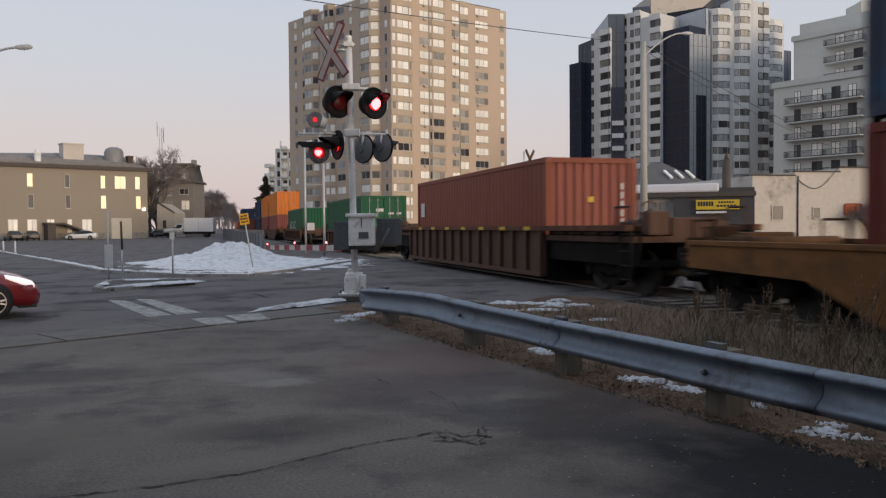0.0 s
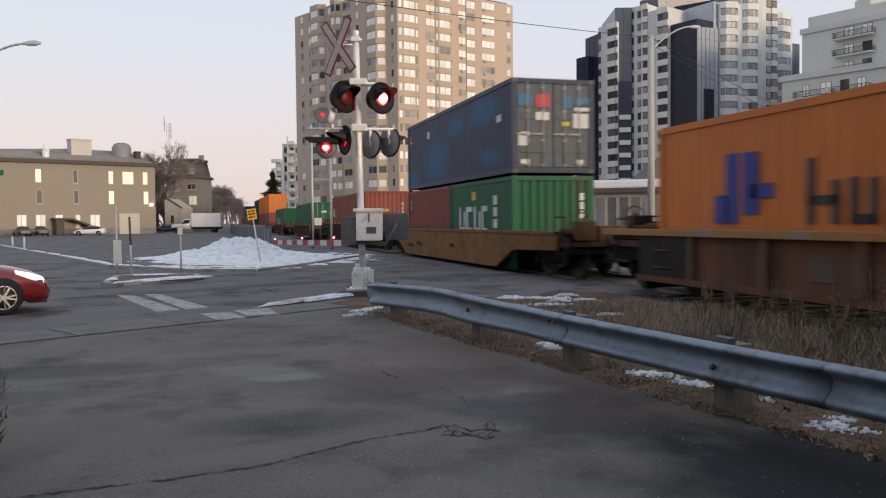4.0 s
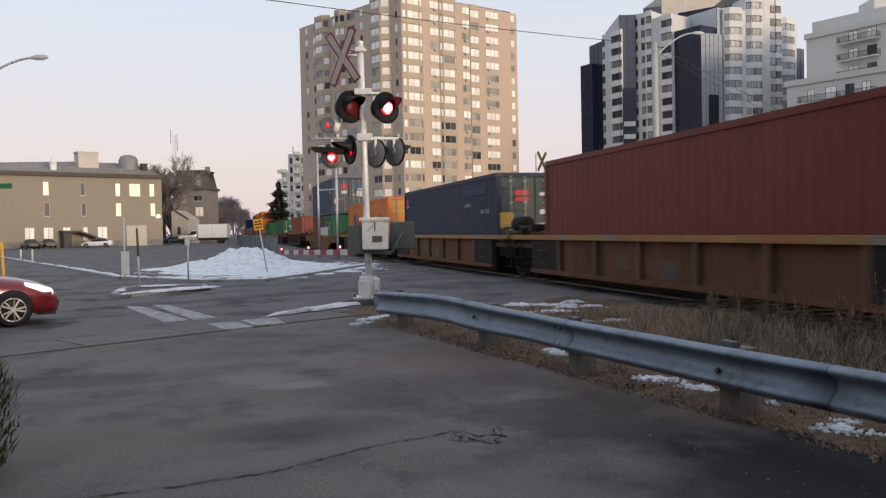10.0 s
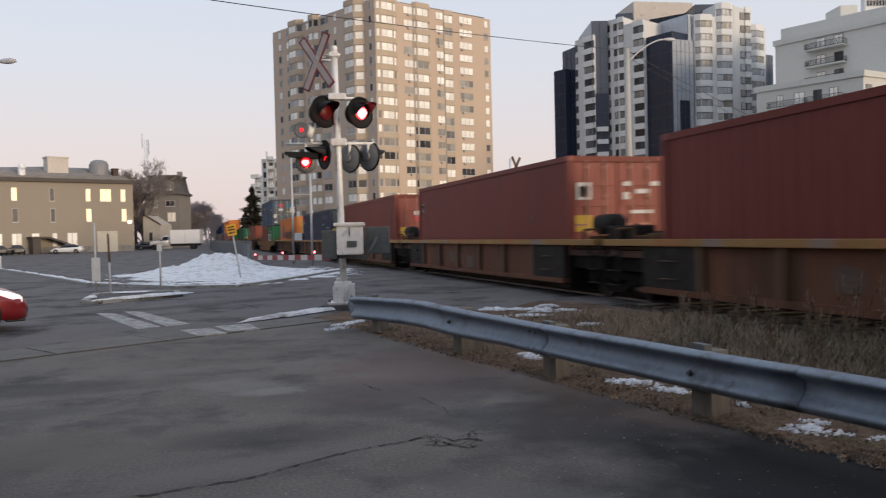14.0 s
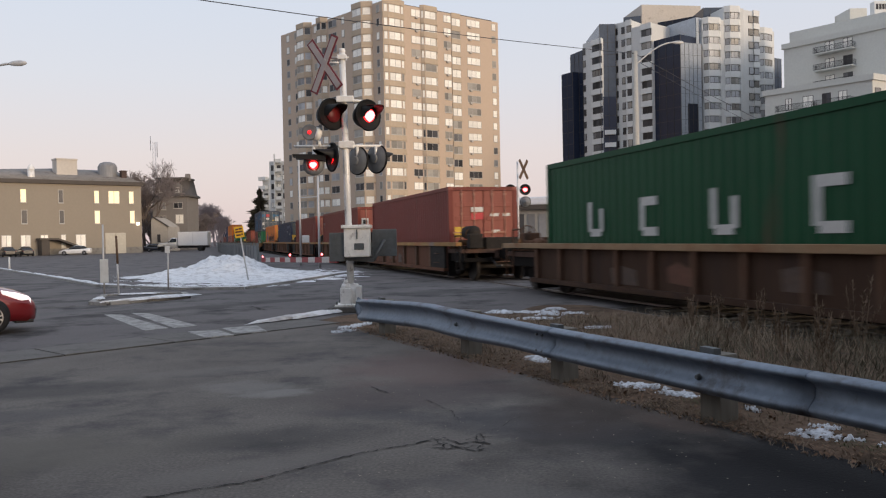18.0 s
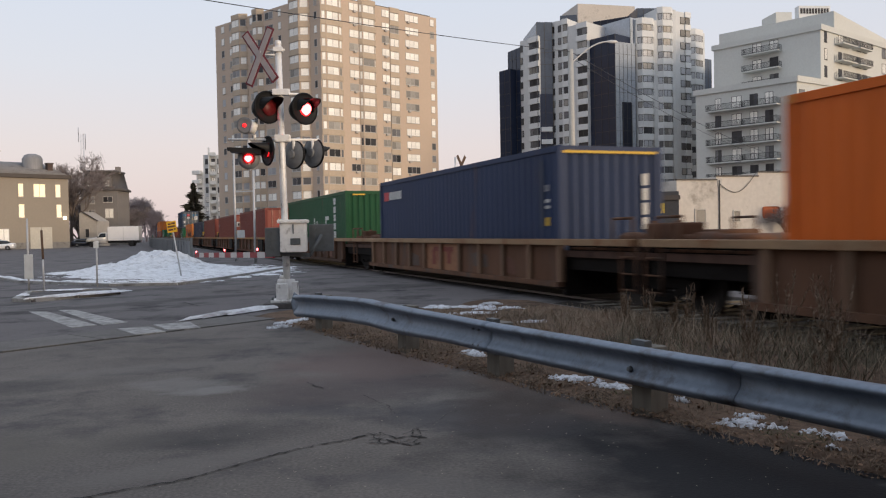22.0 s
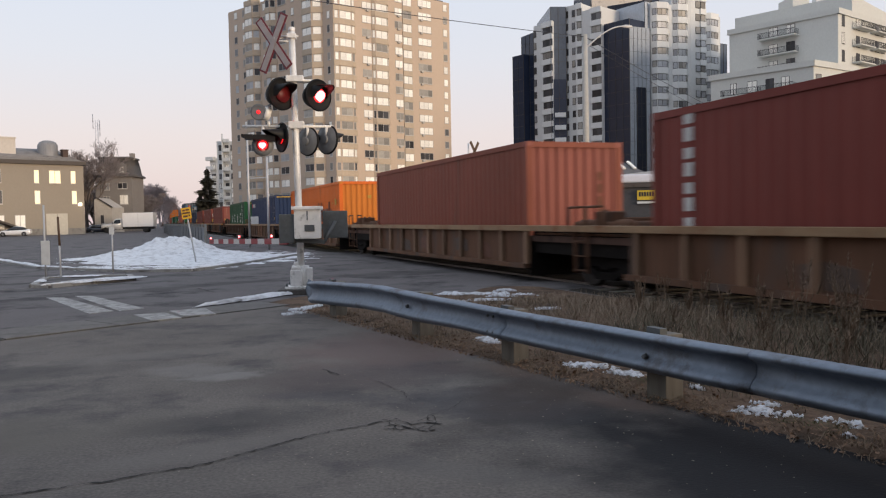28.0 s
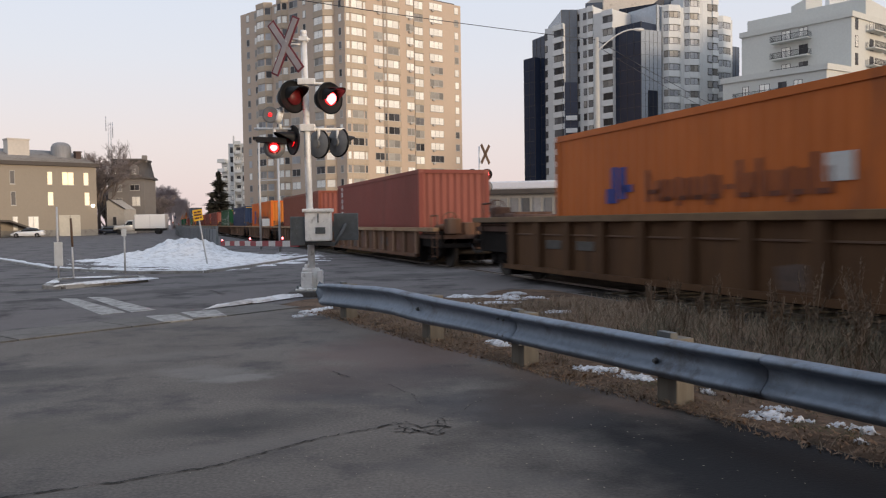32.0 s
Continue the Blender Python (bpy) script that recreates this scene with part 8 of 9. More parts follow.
    rbox(bm, 2.1, 2.31, -0.46, 0.46, 0.3, 0.47, 0.04)
    rbox(bm, 1.9, 2.22, -0.7, 0.7, 0.17, 0.235, 0.02)
    rbox(bm, -0.9, 0.95, -0.93, 0.93, 0.16, 0.24, 0.02)
    part("grille", bm, PLASTIC, t)
    return t


heading = math.degrees(math.atan2(0.57, 0.82))
hw = Vector((-7.12, 12.63, 0))
hd, rt = Vector((0.82, 0.57, 0)), Vector((0.57, -0.82, 0))
car(Matrix.Translation(hw - hd * 1.38 * 0.86 - rt * 0.83 * 0.86) @ Matrix.Rotation(radians(heading), 4, "Z"), car_paint("car_red", (0.2, 0.01, 0.013)), "bright red saloon car waiting with headlights lit", True, 0.86)
for (x, y), yaw, p, lab in (((-55.14, 104.00), 130, car_paint("car_black", (0.02, 0.02, 0.022)), "dark parked saloon car by the building"), ((-54.42, 107.00), 130, car_paint("car_dark_grey", (0.03, 0.032, 0.035)), "dark grey parked car by the building"), ((-48.6, 109.00), 196, car_paint("car_white", (0.7, 0.7, 0.7)), "white parked saloon car by the building"), ((-45.9, 132.5), 20, car_paint("car_dark_blue", (0.02, 0.025, 0.04)), "dark parked car beyond the building")):
    car(Matrix.Translation((x, y, 0)) @ Matrix.Rotation(radians(yaw), 4, "Z"), p, lab, False, 0.88)

# box truck
tk = thing("box_truck", Matrix.Translation((-39.2, 128.00, 0)) @ Matrix.Rotation(radians(184), 4, "Z"), "white box truck parked across the car park", "truck")
tk.matrix_basis = tk.matrix_basis @ Matrix.Diagonal((0.95, 0.95, 0.95, 1))
TWHITE = car_paint("truck_white", (0.74, 0.74, 0.73))
bm = B()
rbox(bm, -3.3, 1.55, -1.2, 1.2, 0.95, 3.2, 0.06)
part("cargo_box", bm, TWHITE, tk)
for x in (-3.28, -0.9, 1.5):
    for y in (-1.21, 1.21):
        bm = B()
        rbox(bm, x - 0.03, x + 0.03, y - 0.015, y + 0.015, 0.97, 3.18, 0.008)
        part("corner_post", bm, GALV_PALE, tk)
bm = B()
loft(bm, [[Vector((x, -0.98, lo)), Vector((x, -1.0, mid_)), Vector((x, -w, z)), Vector((x, -w + 0.12, z + 0.07)), Vector((x, w - 0.12, z + 0.07)), Vector((x, w, z)), Vector((x, 1.0, mid_)), Vector((x, 0.98, lo))] for x, lo, mid_, w, z in ((1.65, 0.6, 1.45, 0.88, 2.2), (2.65, 0.6, 1.45, 0.86, 2.2), (3.3, 0.6, 1.4, 0.95, 1.52), (3.5, 0.85, 1.3, 0.95, 1.44), (4.65, 0.85, 1.25, 0.9, 1.32), (4.85, 0.7, 1.05, 0.88, 1.12))])
bmesh.ops.holes_fill(bm, edges=[e for e in bm.edges if e.is_boundary])
bmesh.ops.recalc_face_normals(bm, faces=bm.faces[:])
part("cab", bm, TWHITE, tk)
for y in (-1, 1):
    bm = B()
    v = [bm.verts.new((x, y * yy, z)) for x, yy, z in ((1.85, 1.012, 1.5), (3.05, 1.012, 1.5), (2.62, 0.9, 2.14), (1.85, 0.9, 2.14))]
    bm.faces.new(v)
    bmesh.ops.solidify(bm, geom=bm.faces[:], thickness=0.015)
    part("cab_window", bm, CAR_GLASS, tk)
    bm = B()
    lathe(bm, ((0.5, -0.06), (0.56, -0.06), (0.56, 0.06), (0.5, 0.06)), Matrix.Translation((3.9, y * 0.97, 0.45)) @ Matrix.Rotation(radians(90), 4, "X"), 20)
    part("wheel_arch", bm, PLASTIC, tk)
    bm = B()
    rbox(bm, 3.02, 3.12, y * 1.16 - 0.1, y * 1.16 + 0.1, 1.45, 1.8, 0.03)
    part("wing_mirror", bm, PLASTIC, tk)
    bm = B()
    rbox(bm, 4.74, 4.88, y * 0.72 - 0.14, y * 0.72 + 0.14, 0.95, 1.15, 0.03)
    part("headlight", bm, CAR_GLASS, tk)
bm = B()
v = [bm.verts.new(c) for c in ((2.72, -0.8, 2.17), (2.72, 0.8, 2.17), (3.3, 0.88, 1.6), (3.3, -0.88, 1.6))]
bm.faces.new(v)
bmesh.ops.solidify(bm, geom=bm.faces[:], thickness=-0.02)
part("windscreen", bm, CAR_GLASS, tk)
bm = B()
rbox(bm, 4.78, 4.9, -0.55, 0.55, 0.85, 1.15, 0.03)
part("grille", bm, PLASTIC, tk)
bm = B()
rbox(bm, 4.75, 4.98, -1.0, 1.0, 0.5, 0.72, 0.04)
part("bumper", bm, PLASTIC, tk)
bm = B()
box(bm, -3.2, 4.6, -0.5, 0.5, 0.55, 0.9)
part("chassis", bm, PLASTIC, tk)
for x in (-2.0, 3.9):
    for y in (-0.95, 0.95):
        bm = B()
        lathe(bm, ((0.0, -0.1), (0.25, -0.12), (0.42, -0.1), (0.42, 0.1), (0.25, 0.12), (0.0, 0.1)), Matrix.Translation((x, y, 0.42)) @ Matrix.Rotation(radians(90), 4, "X"), 18)
        part("wheel", bm, RUBBER, tk)

# old house behind the trees
old = thing("old_house", Matrix(), "dim grey old house with a mansard roof behind bare trees", "building")
OA, OB = (-52.5, 150.00), (-46.1, 150.00)
m, length = frame_of(OA, OB)
GREY_WALL = mat("grey_house_wall", (0.21, 0.195, 0.185), 0.85, 0, 3, 0.12, 0.4, 0.1)
MANSARD = mat("mansard_slate", (0.085, 0.078, 0.076), 0.9, 0, 6, 0.25, 1, 0.2)
bm = B()
box(bm, 0, length, 0, 7, 0, 10.1)
part("wall", bm, GREY_WALL, old).matrix_basis = m
bm = B()
loft(bm, [[Vector((-0.35 + k, -0.35 + k, z)), Vector((length + 0.35 - k, -0.35 + k, z)), Vector((length + 0.35 - k, 7.3 - k, z)), Vector((-0.35 + k, 7.3 - k, z))] for k, z in ((0, 9.8), (0.0, 10.15), (0.45, 10.4), (0.95, 13.1), (0.75, 13.25), (0.8, 13.5))])
bmesh.ops.holes_fill(bm, edges=[e for e in bm.edges if e.is_boundary])
part("mansard_roof", bm, MANSARD, old, "dark slate mansard roof").matrix_basis = m
for u in (1.6, 4.7):
    bm = B()
    prism(bm, ((u - 0.75, -0.1), (u + 0.75, -0.1), (u + 0.75, 1.2), (u - 0.75, 1.2)), 10.4, 11.9)
    loft(bm, [[Vector((u - 0.9, y, 11.9)), Vector((u, y, 12.45)), Vector((u + 0.9, y, 11.9))] for y in (-0.2, 1.4)])
    bmesh.ops.holes_fill(bm, edges=[e for e in bm.edges if e.is_boundary])
    part("dormer", bm, GREY_WALL, old, "small gabled dormer").matrix_basis = m
    window(old, m @ Matrix.Translation((u - 0.4, -0.1, 10.65)), 0.8, 1.0, 2, PANE_PALE, FRAME_PALE)
for u0, w, z0, h, kind in ((3.9, 1.7, 7.7, 1.1, PANE_DARK), (4.2, 1.5, 4.9, 1.7, PANE_PALE), (1.3, 1.2, 7.5, 1.3, PANE_MID), (1.3, 1.2, 4.7, 1.7, PANE_MID), (4.2, 1.5, 1.6, 1.7, PANE_MID)):
    window(old, m @ Matrix.Translation((u0, 0, z0)), w, h, 2, kind, FRAME_PALE)
bm = B()
rbox(bm, 5.2, 6.0, 3, 3.8, 13.0, 14.3, 0.04)
part("chimney", bm, GREY_WALL, old).matrix_basis = m
shed = thing("pale_shed", Matrix(), "small pale gabled shed beside the building", "building")
m, length = frame_of((-47.9, 136.00), (-45.1, 136.00))
bm = B()
v = [bm.verts.new((x, y, z)) for y in (0, 6) for x, z in ((0, 0), (length, 0), (length, 4.1), (0.5, 5.7), (0.0, 5.4))]
for q in ((0, 1, 2, 3, 4), (9, 8, 7, 6, 5), (0, 5, 6, 1), (1, 6, 7, 2), (2, 7, 8, 3), (3, 8, 9, 4), (4, 9, 5, 0)):
    bm.faces.new([v[i] for i in q])
bm.transform(m)
part("wall", bm, mat("pale_shed_wall", (0.42, 0.39, 0.35), 0.85, 0, 3, 0.12, 0.6, 0.1), shed)
bm = B()
bar(bm, (0.35, -0.1, 5.8), (length + 0.2, -0.1, 4.1), 0.3, 0.1)
bm.transform(m)
part("roof_edge", bm, FASCIA, shed)
window(shed, m @ Matrix.Translation((0.9, 0, 1.4)), 0.7, 1.5, 1, PANE_DARK, FRAME_PALE)
# lattice mast far behind
bm = B()
p = Vector((-79.58, 230.00, 24.91))
top = 30.00
for dx, dy in ((-0.7, 0), (0.7, 0), (0, 1.0)):
    rod(bm, (p.x + dx, p.y + dy, 0), (p.x + dx * 0.5, p.y + dy * 0.5, top), 0.05, 0.04, 5)
for k in range(26):
    z = top * k / 26
    rod(bm, (p.x - 0.65, p.y, z), (p.x + 0.65, p.y, z + top / 26), 0.025, 0.025, 4)
for z in (top * 0.92, top * 0.98):
    rod(bm, (p.x - 0.9, p.y - 0.3, z), (p.x - 0.9, p.y - 0.3, z + 2.2), 0.1, 0.1, 6)
    rod(bm, (p.x + 0.9, p.y - 0.3, z - 2), (p.x + 0.9, p.y - 0.3, z + 0.5), 0.1, 0.1, 6)
tagged(part("antenna_mast", bm, GALV_PALE), "distant pale lattice antenna mast", "antenna")

# ---- trees and plants ----
BARK = mat("grey_bark", (0.13, 0.105, 0.092), 0.95, 0, 10, 0.25, 1.5, 0.3)
TWIG = mat("bare_twigs", (0.235, 0.198, 0.19), 0.95, 0, 6, 0.25, 0.5, 0.0)
SPRUCE = mat("spruce_needles", (0.038, 0.04, 0.033), 0.9, 0, 3, 0.35, 0.6, 0.0)
JUNIPER = mat("juniper_foliage", (0.085, 0.075, 0.022), 0.85, 0, 30, 0.5, 4, 0.0)


# twigs and bark of the farthest trees, with distance haze put into the colour
HAZY_TWIG = mat("hazy_twigs", (0.4, 0.335, 0.33), 0.95, 0, 6, 0.25, 0.5, 0.0)


def bare_tree(x, y, height, spread, seed, label, levels=6, fine=0.019, bark=None, stem=0.3):
    t = thing("bare_tree", Matrix.Translation((x, y, 0)), label, "tree", "bare trees")
    rnd = random.Random(seed)
    trunk, limbs, twigs = B(), B(), B()

    def grow(p, d, length, r, level):
        bm = trunk if level == 0 else limbs if level < 3 else twigs
        q = p + d * length
        mid_ = p.lerp(q, 0.5) + Vector((rnd.gauss(0, 0.05), rnd.gauss(0, 0.05), rnd.gauss(0, 0.03))) * length
        r = max(r, fine)
        seg = 7 if level == 0 else 5 if level < 3 else 3
        rod(bm, p, mid_, r, r * 0.8, seg, cap=False)
        rod(bm, mid_, q, r * 0.8, r * 0.6, seg, cap=False)
        if level >= levels:
            return
        low = level == 0 and stem < 0.25
        for k in range(8 if low else 4 if level < 3 else 3 if level < 5 else 4):
            a = rnd.uniform(0, 6.28)
            lean = rnd.uniform(0.35, 0.85) * spread
            side = Vector((math.cos(a), math.sin(a), 0))
            nd = (d * math.cos(lean) + (side - d * side.dot(d)).normalized() * math.sin(lean) + Vector((0, 0, 0.12))).normalized()
            grow(p.lerp(q, rnd.uniform(0.15 if low else 0.55, 1.0)), nd, length * rnd.uniform(0.58, 0.8), r * 0.55, level + 1)

    grow(Vector((0, 0, -0.1)), Vector((rnd.gauss(0, 0.04), rnd.gauss(0, 0.04), 1)).normalized(), height * stem, height * 0.018, 0)
    part("trunk", trunk, bark or BARK, t)
    part("bough", limbs, bark or BARK, t)
    part("crown", twigs, bark if bark is HAZY_TWIG else TWIG, t, "crown of bare twigs")


for i, (px, yy, h, sp) in enumerate(((266, 140, 19.0, 0.9), (274, 143, 17.0, 0.85), (246, 146, 17.5, 0.95), (236, 152, 16.5, 0.95), (300, 172, 18.0, 1.0), (276, 168, 18.0, 1.05), (350, 165, 17, 0.95), (338, 172, 18.5, 0.9), (362, 185, 17, 0.9), (372, 215, 21, 0.6), (381, 225, 21, 0.6), (390, 240, 21, 0.55), (398, 250, 20, 0.55), (405, 265, 18, 0.6), (411, 285, 17, 0.6), (418, 310, 15, 0.65), (424, 335, 14, 0.7))):
    bare_tree((px - 784) / 1435 * yy, yy, h, sp, 70 + i, "leafless dark grey tree with a heavy trunk and twiggy crown" if yy < 150 else "leafless distant grey tree with a fine twiggy crown", bark=BARK if yy < 190 else HAZY_TWIG, stem=0.3 if yy < 160 else 0.2, fine=0.027 if yy < 180 else 0.021)


for px, yy, h in ((1478, 63, 4.6), (1500, 62, 5.0), (1523, 64, 5.6), (1548, 62, 5.2), (1575, 63, 5.0)):
    bare_tree((px - 784 + 60) / 1435 * yy, yy, h, 1.2, px, "leafless brown bush beside the low building", 5, 0.012)


def spruce(x, y, h, seed):
    t = thing("spruce_tree", Matrix.Translation((x, y, 0)), "dark narrow spruce tree against the sky", "tree")
    rnd = random.Random(seed)
    bm = B()
    rod(bm, (0, 0, 0), (0, 0, h), 0.2, 0.02, 7)
    part("trunk", bm, BARK, t)
    bm = B()
    for i in range(700):
        f = rnd.random() ** 0.8
        z = h * (0.08 + 0.9 * f)
        rad = (1 - f) ** 0.65 * h * 0.31 * rnd.uniform(0.35, 1.25) * (0.8 + 0.3 * math.sin(f * 34)) + 0.15
        a = rnd.uniform(0, 6.28)
        tip = Vector((rad * math.cos(a), rad * math.sin(a), z - 0.1 * rad))
        base = Vector((0, 0, z))
        side = Vector((-math.sin(a), math.cos(a), 0)) * (0.16 + 0.2 * rad * rnd.uniform(0.4, 1))
        v = [bm.verts.new(c) for c in (base, base.lerp(tip, 0.6) + side, tip, base.lerp(tip, 0.6) - side, base.lerp(tip, 0.5) - Vector((0, 0, 0.25)))]
        bm.faces.new((v[0], v[1], v[2]))
        bm.faces.new((v[0], v[2], v[3]))
        bm.faces.new((v[0], v[4], v[2]))
    part("crown", bm, SPRUCE, t, "dark needled crown")


spruce(*(-32.7, 150.00), 11.3, 5)
spruce(*(-39.64, 175.00), 8.0, 6)
spruce(*(-35.42, 165.00), 7.5, 7)


def scatter(name, label, category, m, blades, kind="stuff"):
    """Joins many thin leaves or blades: (foot, tip, half width)."""
    verts, faces = [], []
    for a, b, w, bend in blades:
        d = (b - a)
        s = Vector((-d.y, d.x, 0))
        s = s.normalized() * w if s.length > 1e-5 else Vector((w, 0, 0))
        c = a.lerp(b, 0.55) + bend
        i = len(verts)
        verts += [a - s, a + s, c - s * 0.7, c + s * 0.7, b]
        faces += [(i, i + 1, i + 3, i + 2), (i + 2, i + 3, i + 4)]
    me = bpy.data.meshes.new(name)
    me.from_pydata(verts, [], faces)
    me.materials.append(m)
    return tagged(new(name, me), label, category, kind=kind)


rnd = random.Random(11)


def guard_line(s):
    return 2.5 + 0.165 * (11.6 - s)


BARE = [Vector((x + o * rx * 0.45, y - o * rx * 0.85)) for x, y, rx, ry in FOOT[:4] + FOOT[6:7] for o in (-0.6, 0, 0.6)] + [Vector(q[:2]) for q in BACK]
blades, shaggy = [], []
for i in range(32000):
    s = rnd.uniform(0.5, 13.2)
    near = guard_line(s) - 0.22
    r = near + (7.4 - near) * rnd.random() ** 1.1
    p = at_track(s, r)
    dens = noise.noise(p * 0.8) + 0.5 * noise.noise(p * 2.1)
    if dens < -0.3 or (s > 10.5 and rnd.random() < (s - 10.5) / 2.2):
        continue
    if any((p.x - q.x) ** 2 + (p.y - q.y) ** 2 < 0.06 for q in BARE):
        continue
    edge = r < guard_line(s) + 0.2
    if edge and rnd.random() < 0.35:
        continue
    deep = min(1.0, max(0.0, (r - guard_line(s) - 0.6) / 1.5)) * min(1.0, max(0.15, (11.5 - s) / 4))
    h = rnd.uniform(0.02, 0.06) + 0.09 * max(0.0, dens) * rnd.random() if edge else rnd.uniform(0.03, 0.1) + deep * rnd.random() ** 2.2 * 0.27 * (1.1 + dens)
    lean = Vector((rnd.gauss(0, 0.65), rnd.gauss(0, 0.65), 0)) * h
    p.z = verge_z(p.x, p.y) - 0.005
    blade = (p, p + lean + Vector((0, 0, h)), rnd.uniform(0.0018, 0.0042), Vector((rnd.gauss(0, 0.14), rnd.gauss(0, 0.14), 0.1)) * h)
    # olive blades thicken nearer: their own tone, with the shade there coloured in
    dark = noise.noise(p * 0.9 + Vector((2, 9, 0))) + 0.16 * (7.8 - s) + 0.25 * rnd.gauss(0, 1)
    (shaggy if dark > 0.15 and not edge else blades).append(blade)
scatter("olive_weeds", "olive-brown withered grass behind the guardrail", "grass", mat("withered_olive_grass", (0.115, 0.1, 0.066), 0.9, 0, 6, 0.4, 0.9, 0.0), shaggy)
scatter("dry_grass", "sparse dry straw-brown grass on the verge", "grass", GRASS, blades)
blades, olive = [], []
for i in range(11000):
    s = rnd.uniform(1.0, 12.0)
    r = max(guard_line(s) + rnd.gauss(0.06, 0.2), verge_near(s) - 0.03 + rnd.uniform(0, 0.1))
    p = at_track(s, r)
    if noise.noise(p * 1.9) + 0.5 * noise.noise(p * 5) < -0.25 or any((p.x - q.x) ** 2 + (p.y - q.y) ** 2 < 0.02 for q in BARE):
        continue
    p.z = verge_z(p.x, p.y) + rnd.uniform(0.0, 0.015)
    h = rnd.uniform(0.02, 0.055)
    blade = (p, p + Vector((rnd.gauss(0, 1.3), rnd.gauss(0, 1.3), rnd.uniform(0.1, 0.8))) * h, rnd.uniform(0.0012, 0.003), Vector((0, 0, 0.008)))
    (olive if noise.noise(p * 1.1 + Vector((7, 3, 0))) > 0.1 and s < 8 else blades).append(blade)
scatter("dead_grass", "matted dead brown grass along the guardrail", "grass", WEED, blades)
scatter("olive_grass", "thin olive-green grass tufts along the guardrail", "grass", GREEN_GRASS, olive)
LEAF = mat("fallen_leaf", (0.2, 0.12, 0.072), 0.85, 0, 40, 0.5, 9, 0.0)
verts, faces = [], []
for i in range(5200):
    s = rnd.uniform(1.5, 12.4)
    near = rnd.random() < 0.65
    r = max(guard_line(s) + (rnd.gauss(0.02, 0.2) if near else rnd.uniform(0.0, 4.3)), verge_near(s) - 0.08 + rnd.uniform(0, 0.1))
    p = at_track(s, r)
    p.z = verge_z(p.x, p.y) + rnd.uniform(0.006, 0.02)
    a, w = rnd.uniform(0, 6.28), rnd.choice((0.007, 0.009, 0.011, 0.015, 0.02))
    d, e = Vector((math.cos(a), math.sin(a), rnd.gauss(0, 0.4))) * w, Vector((-math.sin(a), math.cos(a), rnd.gauss(0, 0.4))) * w * 0.7
    i0 = len(verts)
    verts += [p - d, p - e, p + d, p + e]
    faces.append((i0, i0 + 1, i0 + 2, i0 + 3))
me = bpy.data.meshes.new("leaf_litter")
me.from_pydata(verts, [], faces)
me.materials.append(LEAF)
tagged(new("leaf_litter", me), "scattered brown fallen leaves along the verge", "leaves", kind="stuff")
verts, faces = [], []
for i in range(700):
    x, y = rnd.uniform(-1.5, 3.2), rnd.uniform(2.6, 8.5)
    if (Vector((x, y, 0)).dot(ACROSS)) > guard_line(Vector((x, y, 0)).dot(ALONG)) - 0.25:
        continue
    w = rnd.uniform(0.003, 0.009)
    a = rnd.uniform(0, 6.28)
    d, e = Vector((math.cos(a), math.sin(a), 0)) * w, Vector((-math.sin(a), math.cos(a), 0)) * w * 0.7
    p = Vector((x, y, 0.006))
    i0 = len(verts)
    verts += [p - d, p - e, p + d, p + e]
    faces.append((i0, i0 + 1, i0 + 2, i0 + 3))
me = bpy.data.meshes.new("grit")
me.from_pydata(verts, [], faces)
me.materials.append(mat("pale_grit", (0.3, 0.26, 0.2), 0.9, 0, 40, 0.5, 9, 0.0))
tagged(new("grit", me), "pale specks of grit scattered on the asphalt", "grit", kind="stuff")
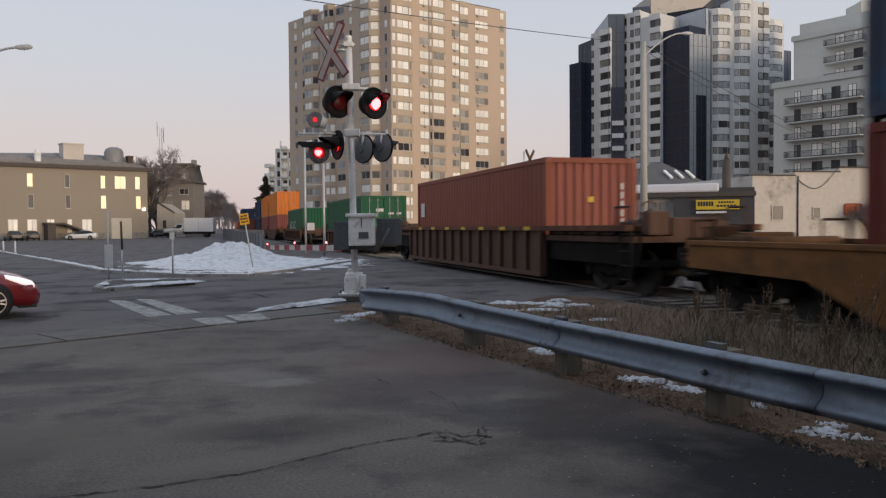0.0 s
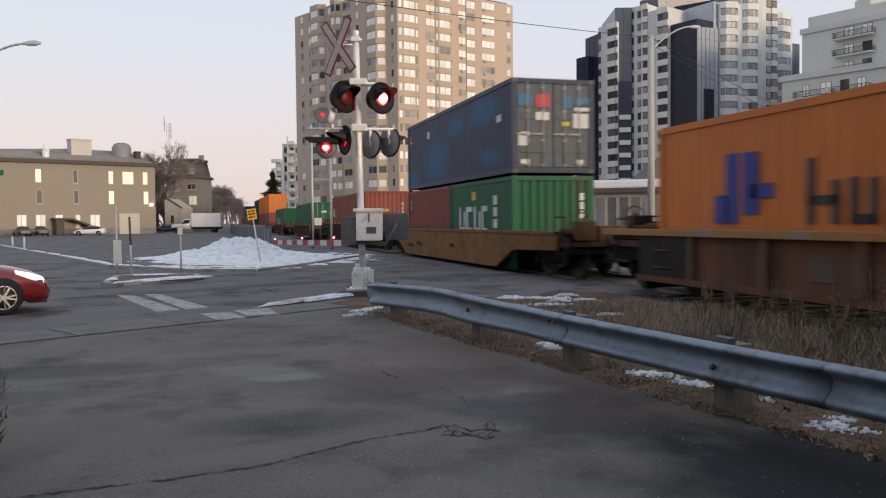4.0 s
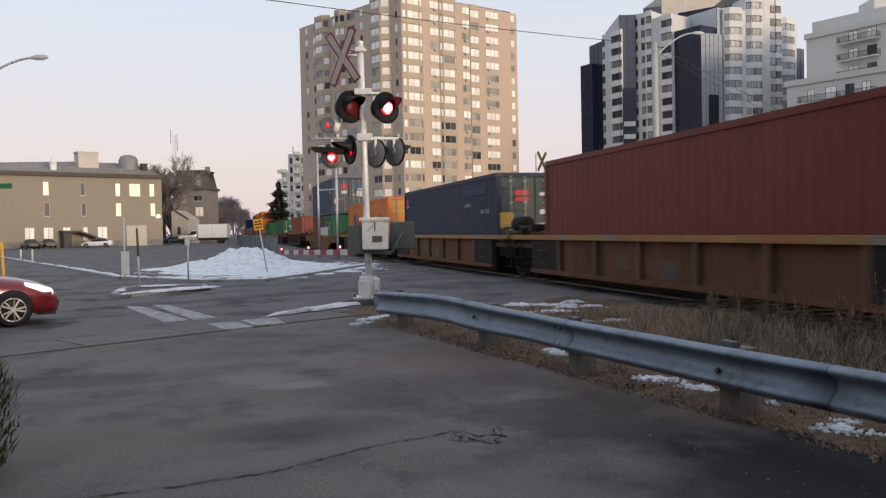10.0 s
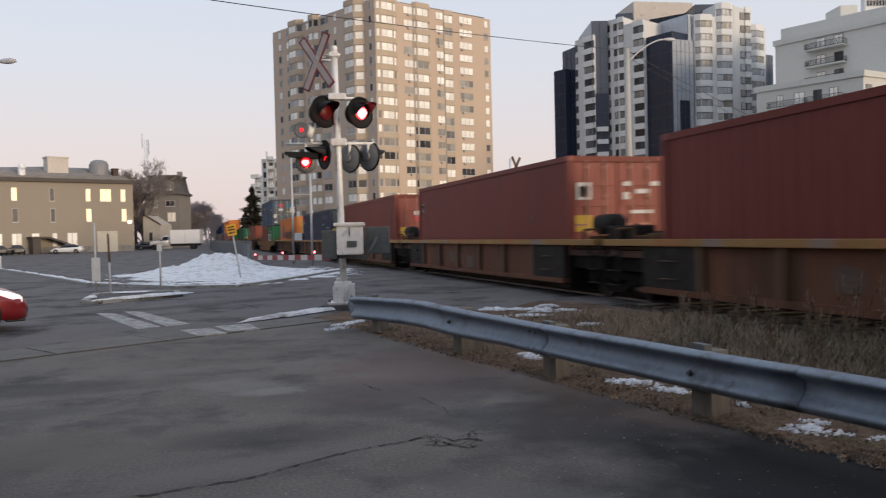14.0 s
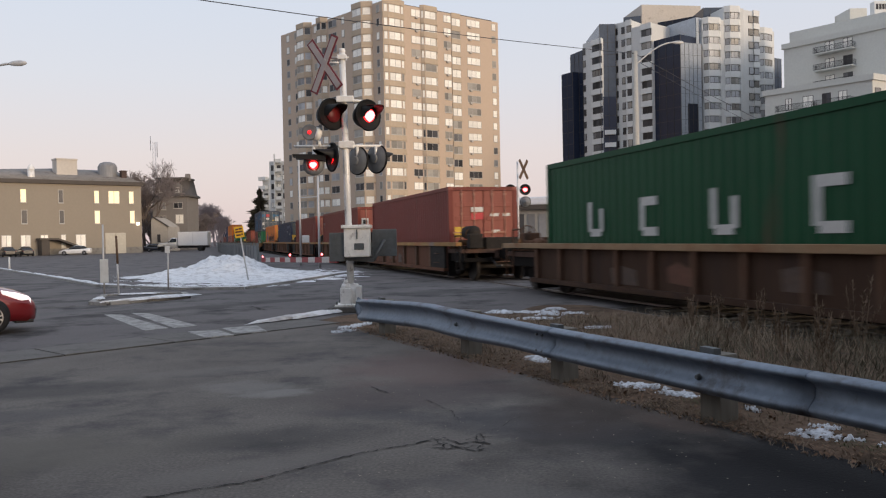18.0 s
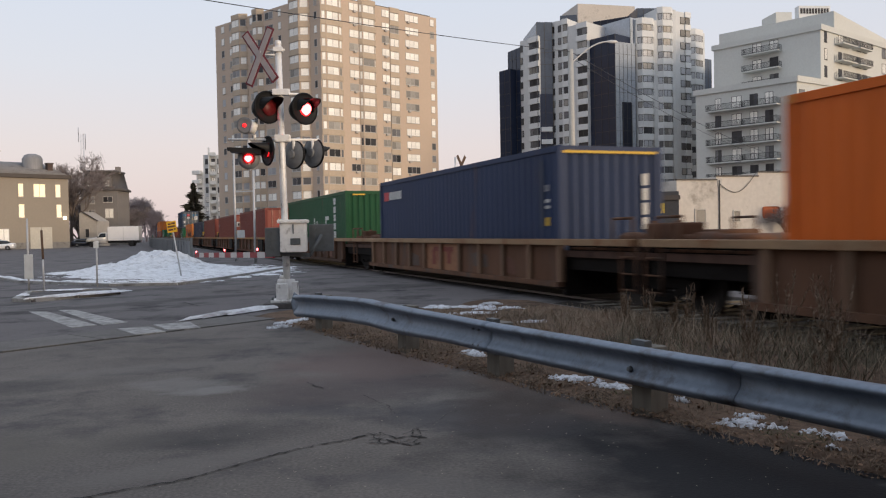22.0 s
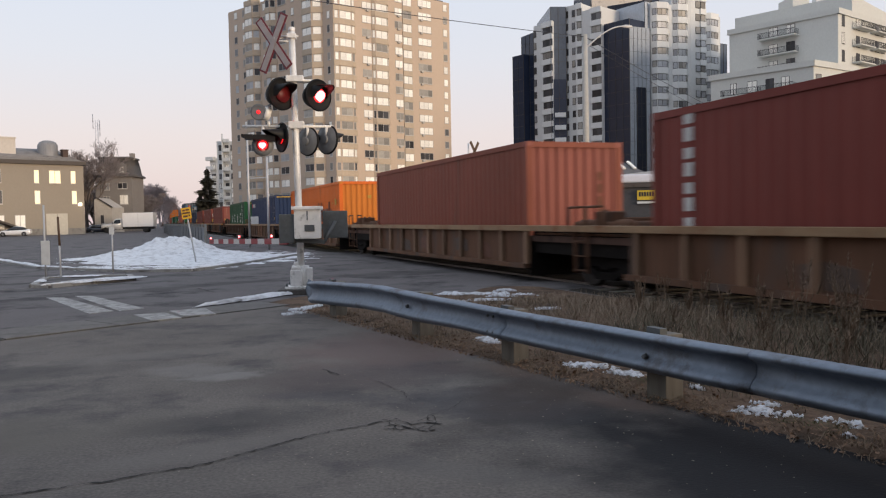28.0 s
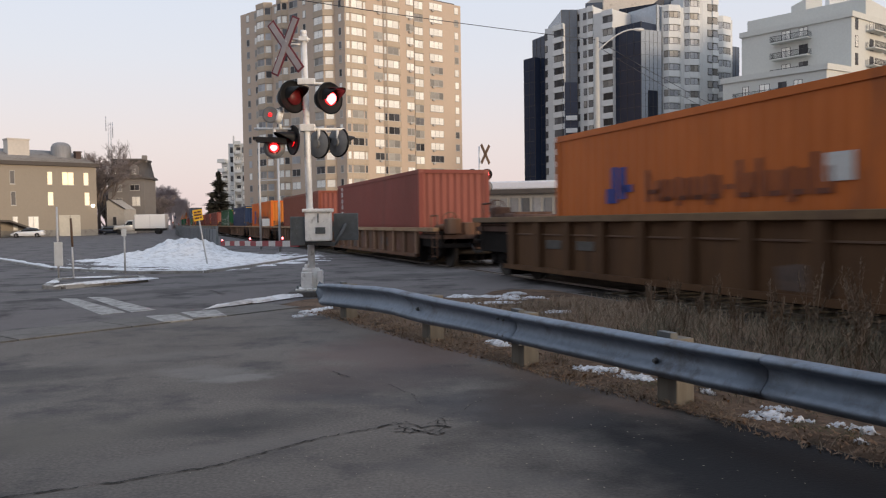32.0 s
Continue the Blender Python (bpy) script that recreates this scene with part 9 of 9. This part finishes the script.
# tall dead weeds, each a clump of stems with seed heads
for i, (s, r, h) in enumerate(((6.6, 6.4, 1.05), (6.1, 6.5, 1.25), (7.4, 6.6, 0.85), (8.4, 6.6, 0.8), (9.4, 6.7, 0.7), (5.5, 5.9, 0.9), (6.9, 5.7, 0.7), (5.0, 6.2, 0.85), (7.9, 6.0, 0.65), (4.4, 5.6, 0.8), (10.3, 6.9, 0.55), (5.9, 5.3, 0.75), (8.8, 5.9, 0.6), (4.9, 5.2, 0.7), (6.4, 6.9, 1.0), (5.2, 6.7, 0.95))):
    c = at_track(s, r)
    h *= 0.78
    c.z = verge_z(c.x, c.y) - 0.01
    w = []
    for k in range(12):
        a = c + Vector((rnd.gauss(0, 0.035), rnd.gauss(0, 0.035), 0))
        hh = h * rnd.uniform(0.4, 1.0)
        b = a + Vector((rnd.gauss(0, 0.17) * hh, rnd.gauss(0, 0.17) * hh, hh))
        w.append((a, b, 0.0035, Vector((0, 0, 0))))
        for j in range(34):
            f = rnd.uniform(0.62, 1.0)
            q = a.lerp(b, f)
            e = q + Vector((rnd.gauss(0, 0.022), rnd.gauss(0, 0.022), rnd.uniform(0.01, 0.06)))
            w.append((q, e, rnd.uniform(0.002, 0.0055), Vector((0, 0, 0))))
        for j in range(4):
            q = a.lerp(b, rnd.uniform(0.1, 0.6))
            w.append((q, q + Vector((rnd.gauss(0, 0.05), rnd.gauss(0, 0.05), rnd.uniform(0.02, 0.1))), 0.003, Vector((0, 0, 0))))
    t = scatter("dead_weed", "tall dead brown weed with seed heads by the track", "weed", WEED, w, "")
    tagged(t, group="dead weeds by the track")

# juniper bush at the edge of the car park
bush = thing("juniper_bush", Matrix.Translation((-2.98, 4.55, 0)), "small brownish-green juniper bush at the car park's edge", "bush")
bm = B()
for k in range(7):
    a = k * 0.9
    rod(bm, (0, 0, 0), (0.16 * math.cos(a), 0.16 * math.sin(a), 0.6), 0.015, 0.004, 5)
part("stems", bm, BARK, bush)
w = []
for i in range(5200):
    z = rnd.uniform(0.02, 0.84)
    rad = 0.36 * math.sqrt(max(0.03, 1 - ((z - 0.36) / 0.5) ** 2)) * (1 + 0.22 * noise.noise(Vector((z * 5, i % 7, 0)))) * rnd.uniform(0.55, 1.05)
    a = rnd.uniform(0, 6.28)
    p = Vector((rad * math.cos(a), rad * math.sin(a), z))
    d = Vector((math.cos(a) * 0.5 + rnd.gauss(0, 0.3), math.sin(a) * 0.5 + rnd.gauss(0, 0.3), 0.8)) * 0.055
    w.append((p, p + d, 0.006, Vector((0, 0, 0))))
cr = scatter("crown", "", "", JUNIPER, w, "")
cr.parent = bush



def motions():
    """The train runs away from the camera through the crossing."""
    for ob, s, z in CARS:
        walk(ob, [(t, train_pose(s + travelled(t), z)) for t in range(0, 33, 2)])
    # added vanes cover and bare the steady lamps by turns, about once a second
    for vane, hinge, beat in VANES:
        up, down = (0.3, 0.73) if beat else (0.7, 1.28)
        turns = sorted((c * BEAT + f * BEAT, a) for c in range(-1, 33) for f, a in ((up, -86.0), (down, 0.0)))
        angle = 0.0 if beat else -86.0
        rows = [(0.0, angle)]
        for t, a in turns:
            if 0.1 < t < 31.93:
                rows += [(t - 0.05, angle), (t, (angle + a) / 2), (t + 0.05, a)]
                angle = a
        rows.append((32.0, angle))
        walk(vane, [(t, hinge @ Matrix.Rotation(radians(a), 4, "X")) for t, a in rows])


motions()
